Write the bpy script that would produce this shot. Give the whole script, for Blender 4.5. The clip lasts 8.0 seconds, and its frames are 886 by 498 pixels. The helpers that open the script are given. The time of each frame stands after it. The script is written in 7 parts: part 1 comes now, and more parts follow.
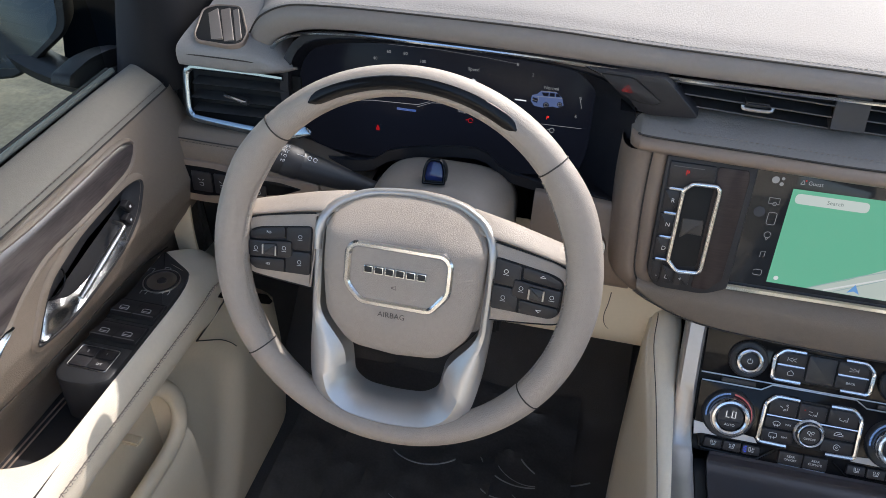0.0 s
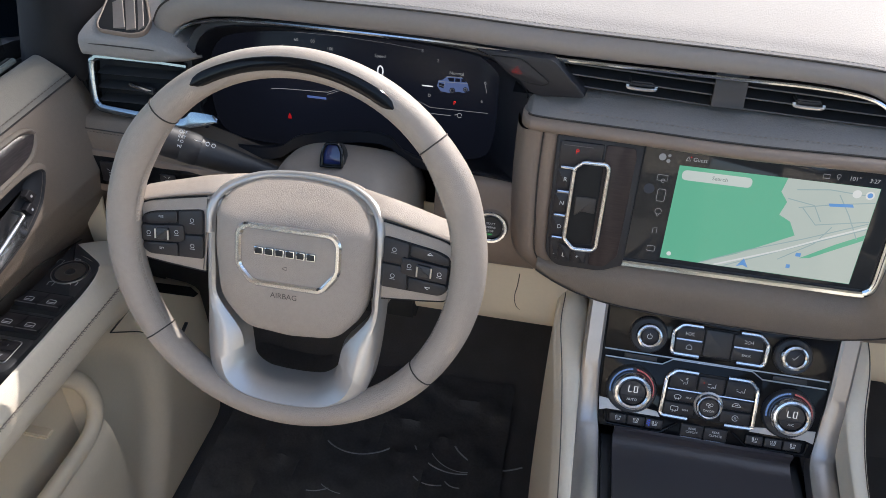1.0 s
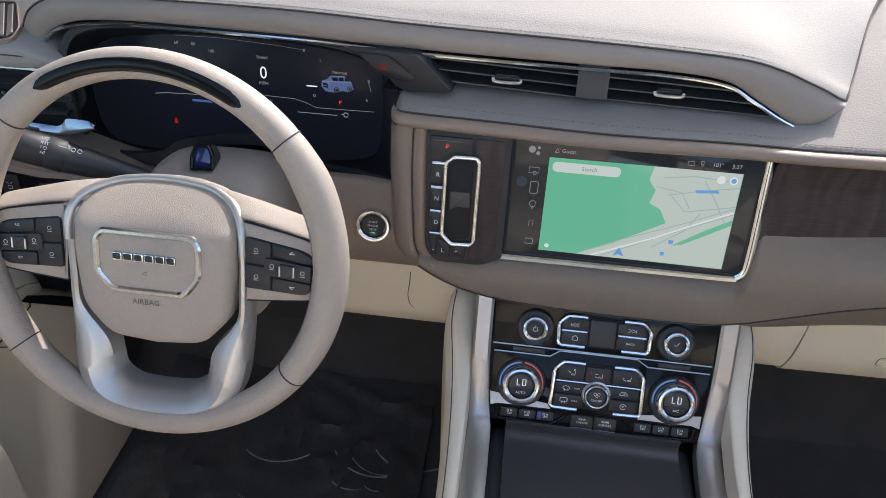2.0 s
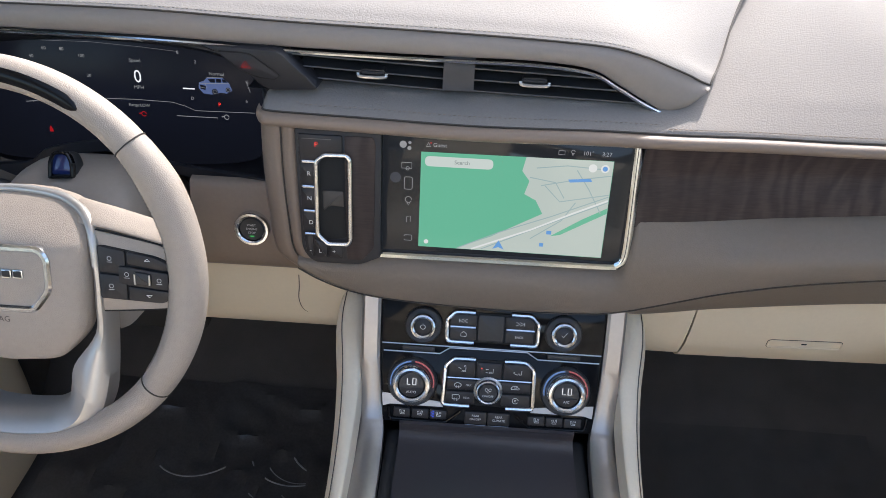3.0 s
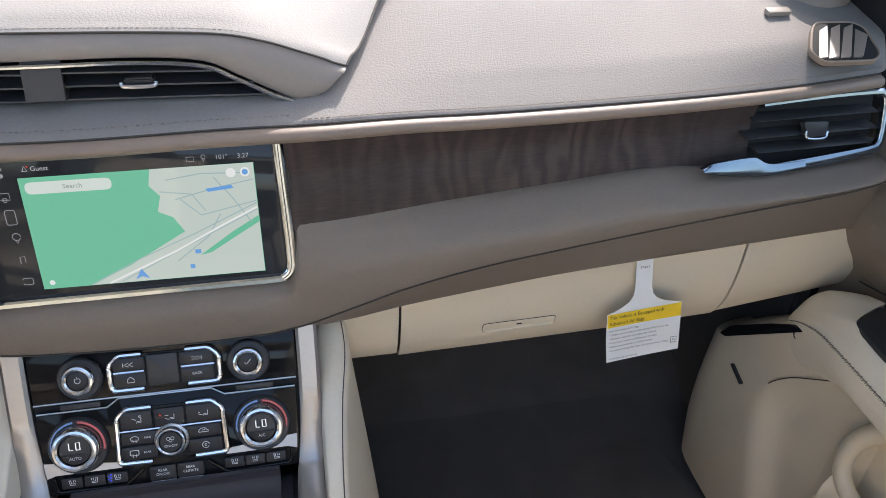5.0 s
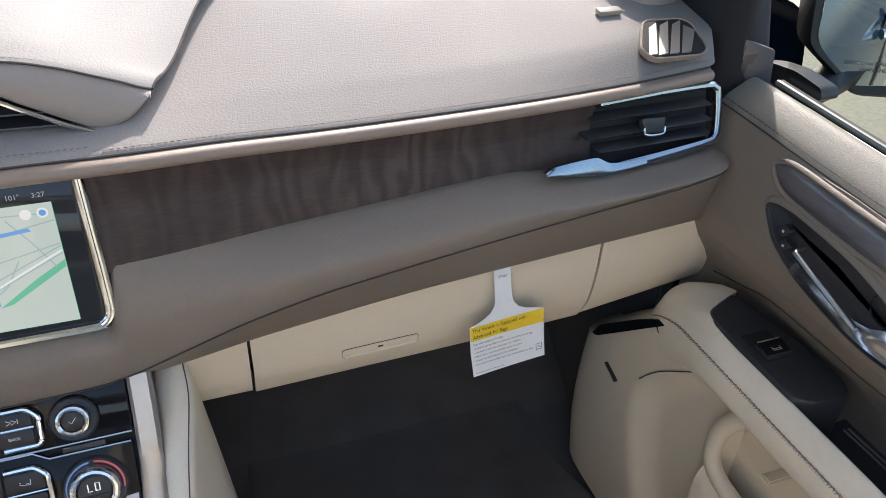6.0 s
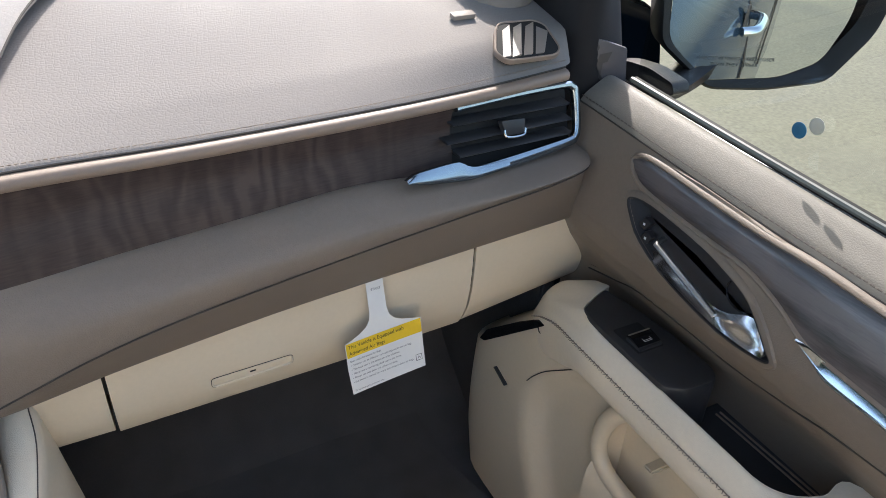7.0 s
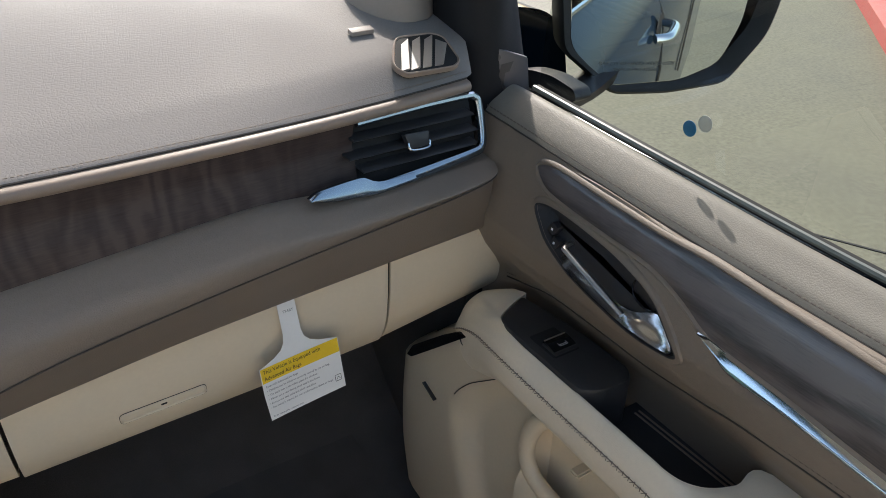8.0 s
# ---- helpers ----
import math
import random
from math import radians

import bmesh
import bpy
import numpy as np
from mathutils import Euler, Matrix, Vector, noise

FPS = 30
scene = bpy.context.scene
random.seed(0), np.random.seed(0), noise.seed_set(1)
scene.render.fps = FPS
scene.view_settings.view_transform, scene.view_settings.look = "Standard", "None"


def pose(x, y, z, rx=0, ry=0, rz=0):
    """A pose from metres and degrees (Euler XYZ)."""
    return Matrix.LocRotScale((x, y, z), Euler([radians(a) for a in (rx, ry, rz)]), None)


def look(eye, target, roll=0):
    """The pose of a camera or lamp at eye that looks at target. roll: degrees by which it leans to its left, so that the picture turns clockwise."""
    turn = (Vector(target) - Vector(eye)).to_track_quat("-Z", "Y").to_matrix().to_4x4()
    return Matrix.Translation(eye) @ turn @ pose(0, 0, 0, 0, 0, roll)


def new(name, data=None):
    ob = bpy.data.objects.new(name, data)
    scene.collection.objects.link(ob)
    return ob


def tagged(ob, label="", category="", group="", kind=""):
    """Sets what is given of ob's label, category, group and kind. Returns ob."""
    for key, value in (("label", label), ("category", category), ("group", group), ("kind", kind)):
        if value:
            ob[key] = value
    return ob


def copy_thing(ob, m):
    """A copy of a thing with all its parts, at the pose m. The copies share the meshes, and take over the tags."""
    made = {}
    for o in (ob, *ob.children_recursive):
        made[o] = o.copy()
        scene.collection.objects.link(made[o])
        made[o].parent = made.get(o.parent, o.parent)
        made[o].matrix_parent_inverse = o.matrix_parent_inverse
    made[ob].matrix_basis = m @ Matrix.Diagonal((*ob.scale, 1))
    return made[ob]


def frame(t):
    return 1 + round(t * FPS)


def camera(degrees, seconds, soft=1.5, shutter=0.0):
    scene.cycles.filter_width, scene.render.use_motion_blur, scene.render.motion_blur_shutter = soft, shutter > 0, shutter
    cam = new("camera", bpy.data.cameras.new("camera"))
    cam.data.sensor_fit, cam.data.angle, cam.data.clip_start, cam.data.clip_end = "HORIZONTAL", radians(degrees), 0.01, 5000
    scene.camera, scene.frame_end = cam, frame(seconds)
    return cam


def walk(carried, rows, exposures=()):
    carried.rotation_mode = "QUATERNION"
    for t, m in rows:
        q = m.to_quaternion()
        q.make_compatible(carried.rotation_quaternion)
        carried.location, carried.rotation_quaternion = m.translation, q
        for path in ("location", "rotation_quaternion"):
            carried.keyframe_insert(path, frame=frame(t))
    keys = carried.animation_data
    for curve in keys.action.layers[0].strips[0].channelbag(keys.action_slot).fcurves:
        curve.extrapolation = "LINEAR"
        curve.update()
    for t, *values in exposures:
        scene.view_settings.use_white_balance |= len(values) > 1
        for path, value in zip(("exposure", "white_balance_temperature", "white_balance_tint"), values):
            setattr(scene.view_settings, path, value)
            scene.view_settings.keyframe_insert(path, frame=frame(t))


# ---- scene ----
cam = camera(61.3, 8.0, soft=0.65)
METRES, EYE, TILT, LEAN, TURN = 0.62, 1.1, -37.0, -1.8, 13.0
SIDE = -0.29
ROWS = [
    (0.0, 0.0, 0.0, 0.0, 0.0, 0.0, 0.0),
    (0.5, 0.0589, -0.0169, -0.0185, -0.93, 0.08, 0.47),
    (1.0, 0.1228, -0.0175, -0.0344, -2.03, 0.09, 1.17),
    (1.5, 0.1992, -0.0175, -0.0436, -3.32, 0.26, 2.13),
    (3.0, 0.4095, -0.0128, -0.0724, -7.59, 0.42, 5.69),
    (3.5, 0.4855, -0.0005, -0.0801, -9.81, 0.26, 7.29),
    (4.0, 0.5625, 0.0012, -0.0888, -12.77, -0.16, 9.4),
    (4.5, 0.6284, 0.0205, -0.094, -16.02, -0.81, 11.74),
    (5.0, 0.7128, 0.0528, -0.1086, -19.8, -1.56, 14.15),
    (6.5, 0.8595, 0.0661, -0.1317, -31.32, -3.64, 20.58),
    (7.0, 0.8973, 0.0584, -0.1532, -34.87, -4.5, 22.22),
    (7.5, 0.9279, 0.0528, -0.1741, -37.69, -4.89, 23.88),
    (8.0, 0.9472, 0.0316, -0.1866, -39.44, -4.92, 25.33),
]
walk(cam, [(t, pose(SIDE, 0, EYE, TILT, LEAN, TURN) @ pose(METRES * x, METRES * y, METRES * z, 90 + pitch, roll, yaw)) for t, x, y, z, yaw, pitch, roll in ROWS],
     exposures=[(0.0, 2.2, 6400, 13), (1.5, 2.24, 6450, 14), (3.0, 2.38, 6500, 14), (4.5, 2.44, 6550, 14), (6.5, 2.44, 6550, 14), (7.4, 2.42, 6550, 12), (8.0, 1.94, 6650, 11)])

# ---- light: afternoon sun through the windscreen from ahead and the passenger side ----
SUN = Vector((0.45, 1.0, 1.02)).normalized()
world = bpy.data.worlds.new("sky")
scene.world = world
world.use_nodes = True
wn = world.node_tree
sky = wn.nodes.new("ShaderNodeTexSky")
sky.sky_type, sky.sun_disc = "NISHITA", False
sky.sun_elevation = math.asin(SUN.z)
sky.sun_rotation = math.atan2(SUN.x, SUN.y)
sky.dust_density, sky.ozone_density = 2.5, 0.4      # a hot hazy day
wn.links.new(sky.outputs[0], wn.nodes["Background"].inputs[0])
wn.nodes["Background"].inputs[1].default_value = 0.135
sun_data = bpy.data.lights.new("sun", "SUN")
sun_data.energy, sun_data.angle, sun_data.color = 1.15, radians(0.55), (1.0, 0.965, 0.915)
sun = new("sun", sun_data)
sun.matrix_world = look(SUN * 20, (0, 0, 0))


# ---- materials ----
def mat(name, colour, rough=0.5, metal=0.0, grain=0.0, grain_scale=900.0, vary=0.06, vary_scale=6.0, coat=0.0, cells=False, spec=0.5):
    m = bpy.data.materials.new(name)
    m.use_nodes = True
    nt, b = m.node_tree, m.node_tree.nodes["Principled BSDF"]
    b.inputs["Roughness"].default_value, b.inputs["Metallic"].default_value = rough, metal
    b.inputs["Coat Weight"].default_value, b.inputs["Specular IOR Level"].default_value = coat, spec
    co = nt.nodes.new("ShaderNodeTexCoord")
    n1 = nt.nodes.new("ShaderNodeTexNoise")
    n1.inputs["Scale"].default_value, n1.inputs["Detail"].default_value = vary_scale, 6.0
    nt.links.new(co.outputs["Object"], n1.inputs["Vector"])
    n2 = nt.nodes.new("ShaderNodeTexNoise")
    n2.inputs["Scale"].default_value, n2.inputs["Detail"].default_value = vary_scale * 37, 3.0
    nt.links.new(co.outputs["Object"], n2.inputs["Vector"])
    add = nt.nodes.new("ShaderNodeMath")
    add.operation = "ADD"
    nt.links.new(n1.outputs["Fac"], add.inputs[0])
    nt.links.new(n2.outputs["Fac"], add.inputs[1])
    ramp = nt.nodes.new("ShaderNodeMapRange")
    ramp.inputs[1].default_value, ramp.inputs[2].default_value = 0.6, 1.4
    ramp.inputs[3].default_value, ramp.inputs[4].default_value = 1 - vary, 1 + vary
    nt.links.new(add.outputs[0], ramp.inputs[0])
    mul = nt.nodes.new("ShaderNodeVectorMath")
    mul.operation = "SCALE"
    mul.inputs[0].default_value = colour
    nt.links.new(ramp.outputs[0], mul.inputs["Scale"])
    nt.links.new(mul.outputs[0], b.inputs["Base Color"])
    if rough > 0.12 and metal < 0.5:
        rr_ = nt.nodes.new("ShaderNodeMapRange")
        rr_.inputs[1].default_value, rr_.inputs[2].default_value = 0.3, 0.7
        rr_.inputs[3].default_value, rr_.inputs[4].default_value = rough * 0.88, min(1, rough * 1.12)
        nt.links.new(n1.outputs["Fac"], rr_.inputs[0])
        nt.links.new(rr_.outputs[0], b.inputs["Roughness"])
    if grain:
        if cells:
            v = nt.nodes.new("ShaderNodeTexVoronoi")
            v.feature = "DISTANCE_TO_EDGE"
            v.inputs["Scale"].default_value = grain_scale
            warp = nt.nodes.new("ShaderNodeTexNoise")
            warp.inputs["Scale"].default_value = grain_scale * 0.7
            mix = nt.nodes.new("ShaderNodeVectorMath")
            mix.operation = "MULTIPLY_ADD"
            nt.links.new(co.outputs["Object"], warp.inputs["Vector"])
            nt.links.new(warp.outputs["Color"], mix.inputs[0])
            mix.inputs[1].default_value = (0.9 / grain_scale,) * 3
            nt.links.new(co.outputs["Object"], mix.inputs[2])
            nt.links.new(mix.outputs[0], v.inputs["Vector"])
            src = nt.nodes.new("ShaderNodeMapRange")
            src.interpolation_type = "SMOOTHSTEP"
            src.inputs[1].default_value, src.inputs[2].default_value = 0.0, 0.22
            nt.links.new(v.outputs["Distance"], src.inputs[0])
            out = src.outputs[0]
        else:
            g = nt.nodes.new("ShaderNodeTexNoise")
            g.inputs["Scale"].default_value, g.inputs["Detail"].default_value = grain_scale, 4.0
            nt.links.new(co.outputs["Object"], g.inputs["Vector"])
            out = g.outputs["Fac"]
        bump = nt.nodes.new("ShaderNodeBump")
        bump.inputs["Strength"].default_value, bump.inputs["Distance"].default_value = grain, max(0.0005, 0.2 / grain_scale)
        nt.links.new(out, bump.inputs["Height"])
        nt.links.new(bump.outputs[0], b.inputs["Normal"])
    return m


LIT = 0.41


def glow(name, colour, strength):
    m = bpy.data.materials.new(name)
    m.use_nodes = True
    b = m.node_tree.nodes["Principled BSDF"]
    b.inputs["Base Color"].default_value = (0.01, 0.01, 0.01, 1)
    b.inputs["Emission Color"].default_value = (*colour, 1)
    b.inputs["Emission Strength"].default_value = strength * LIT
    b.inputs["Specular IOR Level"].default_value = 0.24
    b.inputs["Roughness"].default_value = 0.05
    return m


def clear(name, tint=(1, 1, 1), rough=0.0, gloss=0.05):
    m = bpy.data.materials.new(name)
    m.use_nodes = True
    nt = m.node_tree
    nt.nodes.remove(nt.nodes["Principled BSDF"])
    tr, gl, mx = (nt.nodes.new(k) for k in ("ShaderNodeBsdfTransparent", "ShaderNodeBsdfGlossy", "ShaderNodeMixShader"))
    tr.inputs[0].default_value = (*tint, 1)
    gl.inputs["Roughness"].default_value = rough
    mx.inputs[0].default_value = gloss
    nt.links.new(tr.outputs[0], mx.inputs[1])
    nt.links.new(gl.outputs[0], mx.inputs[2])
    nt.links.new(mx.outputs[0], nt.nodes["Material Output"].inputs[0])
    return m


def wood(name, dark, light, axis="X", pitch=0.012):
    """Dark open-pore veneer: wavy fiddleback figure across the panel over fine grain along it."""
    m = mat(name, dark, 0.36 if axis == "Y" else 0.5, spec=0.5 if axis == "Y" else 0.22, coat=0.9 if axis == "Y" else 0.0)
    nt, b = m.node_tree, m.node_tree.nodes["Principled BSDF"]
    b.inputs["Coat Roughness"].default_value = 0.2
    co = nt.nodes.new("ShaderNodeTexCoord")
    lean = nt.nodes.new("ShaderNodeMapping")
    lean.inputs["Scale"].default_value = (1, 0.35, 0.35) if axis == "X" else (0.3, 0.16, 1)
    wave = nt.nodes.new("ShaderNodeTexWave")
    wave.bands_direction = "X" if axis == "X" else "Z"
    wave.wave_profile = "SIN"
    for key, value in (("Scale", 0.314 / pitch), ("Distortion", 13.0), ("Detail", 3.0), ("Detail Scale", 1.3), ("Detail Roughness", 0.55)):
        wave.inputs[key].default_value = value
    nt.links.new(co.outputs["Object"], lean.inputs[0])
    nt.links.new(lean.outputs[0], wave.inputs["Vector"])
    where = nt.nodes.new("ShaderNodeTexNoise")         # the figure comes and goes
    where.inputs["Scale"].default_value, where.inputs["Detail"].default_value = 9.0, 2.0
    nt.links.new(co.outputs["Object"], where.inputs["Vector"])
    stretch = nt.nodes.new("ShaderNodeMapping")
    stretch.inputs["Scale"].default_value = (20, 90, 260) if axis == "X" else (90, 20, 260)
    fine = nt.nodes.new("ShaderNodeTexNoise")
    fine.inputs["Scale"].default_value, fine.inputs["Detail"].default_value = 3.0, 6.0
    nt.links.new(co.outputs["Object"], stretch.inputs[0])
    nt.links.new(stretch.outputs[0], fine.inputs["Vector"])
    patchy = nt.nodes.new("ShaderNodeMapRange")
    patchy.inputs[1].default_value, patchy.inputs[2].default_value = 0.40, 0.72
    patchy.inputs[3].default_value, patchy.inputs[4].default_value = (0.12, 0.62) if axis == "X" else (0.35, 0.75)
    nt.links.new(where.outputs["Fac"], patchy.inputs[0])
    figure = nt.nodes.new("ShaderNodeMath")
    figure.operation = "MULTIPLY"
    nt.links.new(wave.outputs["Fac"], figure.inputs[0])
    nt.links.new(patchy.outputs[0], figure.inputs[1])
    both = nt.nodes.new("ShaderNodeMath")
    both.operation, both.inputs[1].default_value = "MULTIPLY_ADD", 0.62
    nt.links.new(fine.outputs["Fac"], both.inputs[0])
    nt.links.new(figure.outputs[0], both.inputs[2])
    r = nt.nodes.new("ShaderNodeValToRGB")
    r.color_ramp.elements[0].position, r.color_ramp.elements[1].position = 0.18, 0.80
    r.color_ramp.elements[0].color, r.color_ramp.elements[1].color = (*dark, 1), (*light, 1)
    nt.links.new(both.outputs[0], r.inputs[0])
    nt.links.new(r.outputs[0], b.inputs["Base Color"])
    bump = nt.nodes.new("ShaderNodeBump")
    bump.inputs["Strength"].default_value, bump.inputs["Distance"].default_value = 0.22, 0.0010
    nt.links.new(both.outputs[0], bump.inputs["Height"])
    nt.links.new(bump.outputs[0], b.inputs["Normal"])
    return m


TAUPE = mat("taupe_leather", (0.206, 0.163, 0.126), 0.52, grain=0.24, grain_scale=420, cells=True)
BELT_LEATHER = mat("door_top_leather", (0.192, 0.175, 0.147), 0.55, grain=0.2, grain_scale=400, cells=True, vary=0.06, spec=0.35)
# the taupe leather again, darkened to stand for shade under the dash edge
TAUPE_SHADED = mat("taupe_leather_shaded", (0.188, 0.149, 0.116), 0.52, grain=0.24, grain_scale=420, cells=True)
TAUPE_SOFT = mat("taupe_trim", (0.240, 0.180, 0.140), 0.5, grain=0.18, grain_scale=1600)
DASHTOP = mat("dash_top_leather", (0.288, 0.268, 0.253), 0.66, grain=0.2, grain_scale=260, cells=True, vary=0.06, vary_scale=9, spec=0.08)
# dash top leather again, darkened to offset strong sun on the passenger side
DASHTOP_DIMMED = mat("dash_top_leather_dimmed", (0.236, 0.216, 0.202), 0.66, grain=0.2, grain_scale=260, cells=True, vary=0.06, vary_scale=9, spec=0.1)
# hood leather, smoother and retoned to stand for the light on its lip
LIP_LEATHER = mat("smooth_leather_retoned", (0.265, 0.224, 0.195), 0.45, grain=0.15, grain_scale=900, cells=True, vary=0.05)
WHEEL = mat("wheel_leather", (0.375, 0.318, 0.27), 0.5, grain=0.36, grain_scale=720, cells=True)
CREAM = mat("cream_leather", (0.80, 0.705, 0.565), 0.48, grain=0.3, grain_scale=750, cells=True, vary=0.04)
SEAT_HIDE = mat("seat_hide", (0.80, 0.705, 0.565), 0.5, vary=0.03)
CREAM_PLASTIC = mat("cream_plastic", (0.70, 0.595, 0.445), 0.5, grain=0.2, grain_scale=1500, vary=0.03)
BLACK = mat("black_plastic", (0.028, 0.028, 0.030), 0.46, grain=0.15, grain_scale=1800)
SOFTBLACK = mat("dark_grey_plastic", (0.024, 0.023, 0.025), 0.55, grain=0.2, grain_scale=1500)
GLOSS = mat("gloss_black", (0.009, 0.009, 0.010), 0.06, spec=0.18)
DISPLAY = mat("display_black", (0.008, 0.009, 0.016), 0.22, spec=0.12, vary=0.0)
DISPLAY.node_tree.nodes["Principled BSDF"].inputs["Emission Color"].default_value = (0.55, 0.65, 1.0, 1)      # backlight of a display that is on
DISPLAY.node_tree.nodes["Principled BSDF"].inputs["Emission Strength"].default_value = 0.0016
RING = mat("bright_ring_metal", (0.74, 0.75, 0.77), 0.2, 1.0, vary=0.02)
KEY = mat("key_grey", (0.027, 0.025, 0.027), 0.4, grain=0.1, grain_scale=1500, spec=0.35)
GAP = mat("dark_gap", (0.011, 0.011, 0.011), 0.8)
# both chromes are darkened and blued to stand for the sky they reflect
VENT_CHROME = mat("sky_tinted_chrome", (0.31, 0.36, 0.41), 0.2, 1.0, vary=0.02)
CHROME = mat("chrome", (0.56, 0.61, 0.65), 0.11, 1.0, vary=0.02)
SATIN = mat("satin_aluminium", (0.60, 0.59, 0.58), 0.3, 1.0, grain=0.05, grain_scale=2500, vary=0.03)
SILVER = mat("silver_paint", (0.50, 0.485, 0.47), 0.36, 0.7, vary=0.03)
CARPET = mat("black_carpet", (0.092, 0.084, 0.079), 0.95, grain=1.0, grain_scale=700, vary=0.3, vary_scale=20)
MAT_FILM = mat("floor_mat_film", (0.082, 0.077, 0.075), 0.4, grain=0.4, grain_scale=60, vary=0.25, coat=0.6)
# clear film folds, coloured pale to stand for the glints on them
FILM_FOLD = mat("folded_film_glints", (0.42, 0.42, 0.43), 0.16, grain=0.3, grain_scale=120, vary=0.35, vary_scale=40, coat=0.8)
SEAM = mat("seam_shadow", (0.05, 0.042, 0.036), 0.8)
THREAD = mat("thread", (0.40, 0.35, 0.30), 0.7, vary=0.1)
STITCH_BROWN = mat("brown_thread", (0.24, 0.195, 0.16), 0.7, vary=0.1)
THREAD_DARK = mat("dark_thread", (0.10, 0.08, 0.068), 0.7, vary=0.1)
WOOD = wood("dark_ash_wood", (0.036, 0.026, 0.0245), (0.073, 0.054, 0.049), "X", 0.021)
# door grain is lightened and greyed to stand for sky sheen on the lacquer
DOOR_WOOD = wood("dark_ash_door_wood", (0.034, 0.027, 0.027), (0.124, 0.102, 0.095), "Y", 0.026)
PAPER = mat("white_card", (0.80, 0.79, 0.76), 0.6, vary=0.02)
YELLOW = mat("yellow_print", (0.85, 0.56, 0.02), 0.55)
INK = mat("black_ink", (0.02, 0.02, 0.02), 0.6)
LEGEND = mat("legend_white", (0.68, 0.68, 0.68), 0.5)
GLASS = clear("window_glass", (0.90, 0.95, 0.92))
SIDE_GLASS = clear("tinted_side_glass", (0.61, 0.645, 0.60))
PRIVACY_GLASS = clear("dark_privacy_glass", (0.10, 0.11, 0.12))
METAL_TRIM = mat("satin_metal_trim", (0.42, 0.395, 0.375), 0.36, 0.85, grain=0.05, grain_scale=2500, vary=0.05)
# on the vent divider this is taupe darkened for the hood's shade
VENT_TRIM = mat("switch_and_shaded_vent_trim", (0.052, 0.045, 0.041), 0.5, grain=0.15, grain_scale=1500)
SEAL_GREY = mat("grey_seal", (0.105, 0.118, 0.108), 0.4)
BINNACLE = mat("binnacle_black", (0.016, 0.016, 0.020), 0.5, grain=0.15, grain_scale=1500)
# lighter grey for slat edges, switch edges and small lettering
SLAT_EDGE = mat("grey_slat_edge", (0.12, 0.115, 0.112), 0.4)
LEAF = mat("green_leaves", (0.05, 0.085, 0.025), 0.6, vary=0.3)
BARK = mat("grey_bark", (0.14, 0.11, 0.085), 0.9, grain=1.0, grain_scale=60, vary=0.3)
MIRROR = mat("mirror_silver", (0.85, 0.88, 0.87), 0.01, 1.0, vary=0.0)
HEADLINER = mat("headliner_cloth", (0.72, 0.68, 0.61), 0.9, grain=0.3, grain_scale=900)
PILLAR = mat("pillar_dark_trim", (0.016, 0.0155, 0.017), 0.65, grain=0.2, grain_scale=1500, spec=0.2)
PAINT = mat("dark_blue_paint", (0.012, 0.026, 0.046), 0.08, 0.0, spec=0.02)
CONCRETE = mat("concrete", (0.152, 0.145, 0.104), 0.85, grain=0.6, grain_scale=220, vary=0.38, vary_scale=1.1)
REDPAINT = mat("red_kerb_paint", (0.48, 0.10, 0.09), 0.7, grain=0.4, grain_scale=200, vary=0.15)
WHITE_ON = glow("lit_white", (0.9, 0.95, 1.0), 0.45)
TEXT_ON = glow("lit_pale_grey", (0.75, 0.8, 0.85), 0.24)
FIELD_ON = glow("lit_field", (0.70, 0.80, 0.75), 0.37)
GREY_ON = glow("lit_grey", (0.7, 0.75, 0.8), 0.16)
RED_ON = glow("lit_red", (1.0, 0.04, 0.03), 0.6)
DIM_RED = glow("lit_dim_red", (1.0, 0.02, 0.03), 0.17)
BLUE_ON = glow("lit_blue", (0.05, 0.12, 1.0), 0.6)
GREEN_ON = glow("lit_green", (0.1, 0.8, 0.2), 0.35)
MAP_GREEN = glow("map_green", (0.164, 0.600, 0.389), 0.36)
MAP_PALE = glow("map_pale", (0.62, 0.72, 0.66), 0.36)
MAP_LINE = glow("map_line", (0.40, 0.55, 0.56), 0.36)
MAP_BLUE = glow("map_blue", (0.16, 0.42, 0.85), 0.36)
MAP_WHITE = glow("map_white", (0.86, 0.9, 0.88), 0.38)
SCREEN_DARK = glow("screen_dark", (0.05, 0.06, 0.075), 0.10)


# ---- building helpers ----
def part(name, bm, material, parent=None, label="", smooth=True, kind=""):
    me = bpy.data.meshes.new(name)
    bm.to_mesh(me)
    bm.free()
    if smooth:
        for p in me.polygons:
            p.use_smooth = True
        me.set_sharp_from_angle(angle=radians(38))
    me.materials.append(material)
    ob = new(name, me)
    if parent:
        ob.parent = parent
        ob.matrix_parent_inverse = Matrix.Translation(-world_place(parent))
    return tagged(ob, label, kind=kind)


def world_place(ob):
    v = ob.matrix_basis.translation.copy()
    while ob.parent:
        v += ob.matrix_parent_inverse.translation
        ob = ob.parent
        v += ob.matrix_basis.translation
    return v


def thing(name, at, label, category, group="", kind=""):
    ob = new(name)
    ob.empty_display_size = 0.02
    ob.location = at
    return tagged(ob, label, category, group, kind)


def plane(o, right, up):
    """Maps millimetres in a panel's own plane (u right, v up, w towards the viewer) to the world."""
    o, r, u = Vector(o), Vector(right).normalized(), Vector(up)
    u = (u - r * u.dot(r)).normalized()
    n = r.cross(u)
    return lambda a, b, c=0.0: o + (r * a + u * b + n * c) / 1000


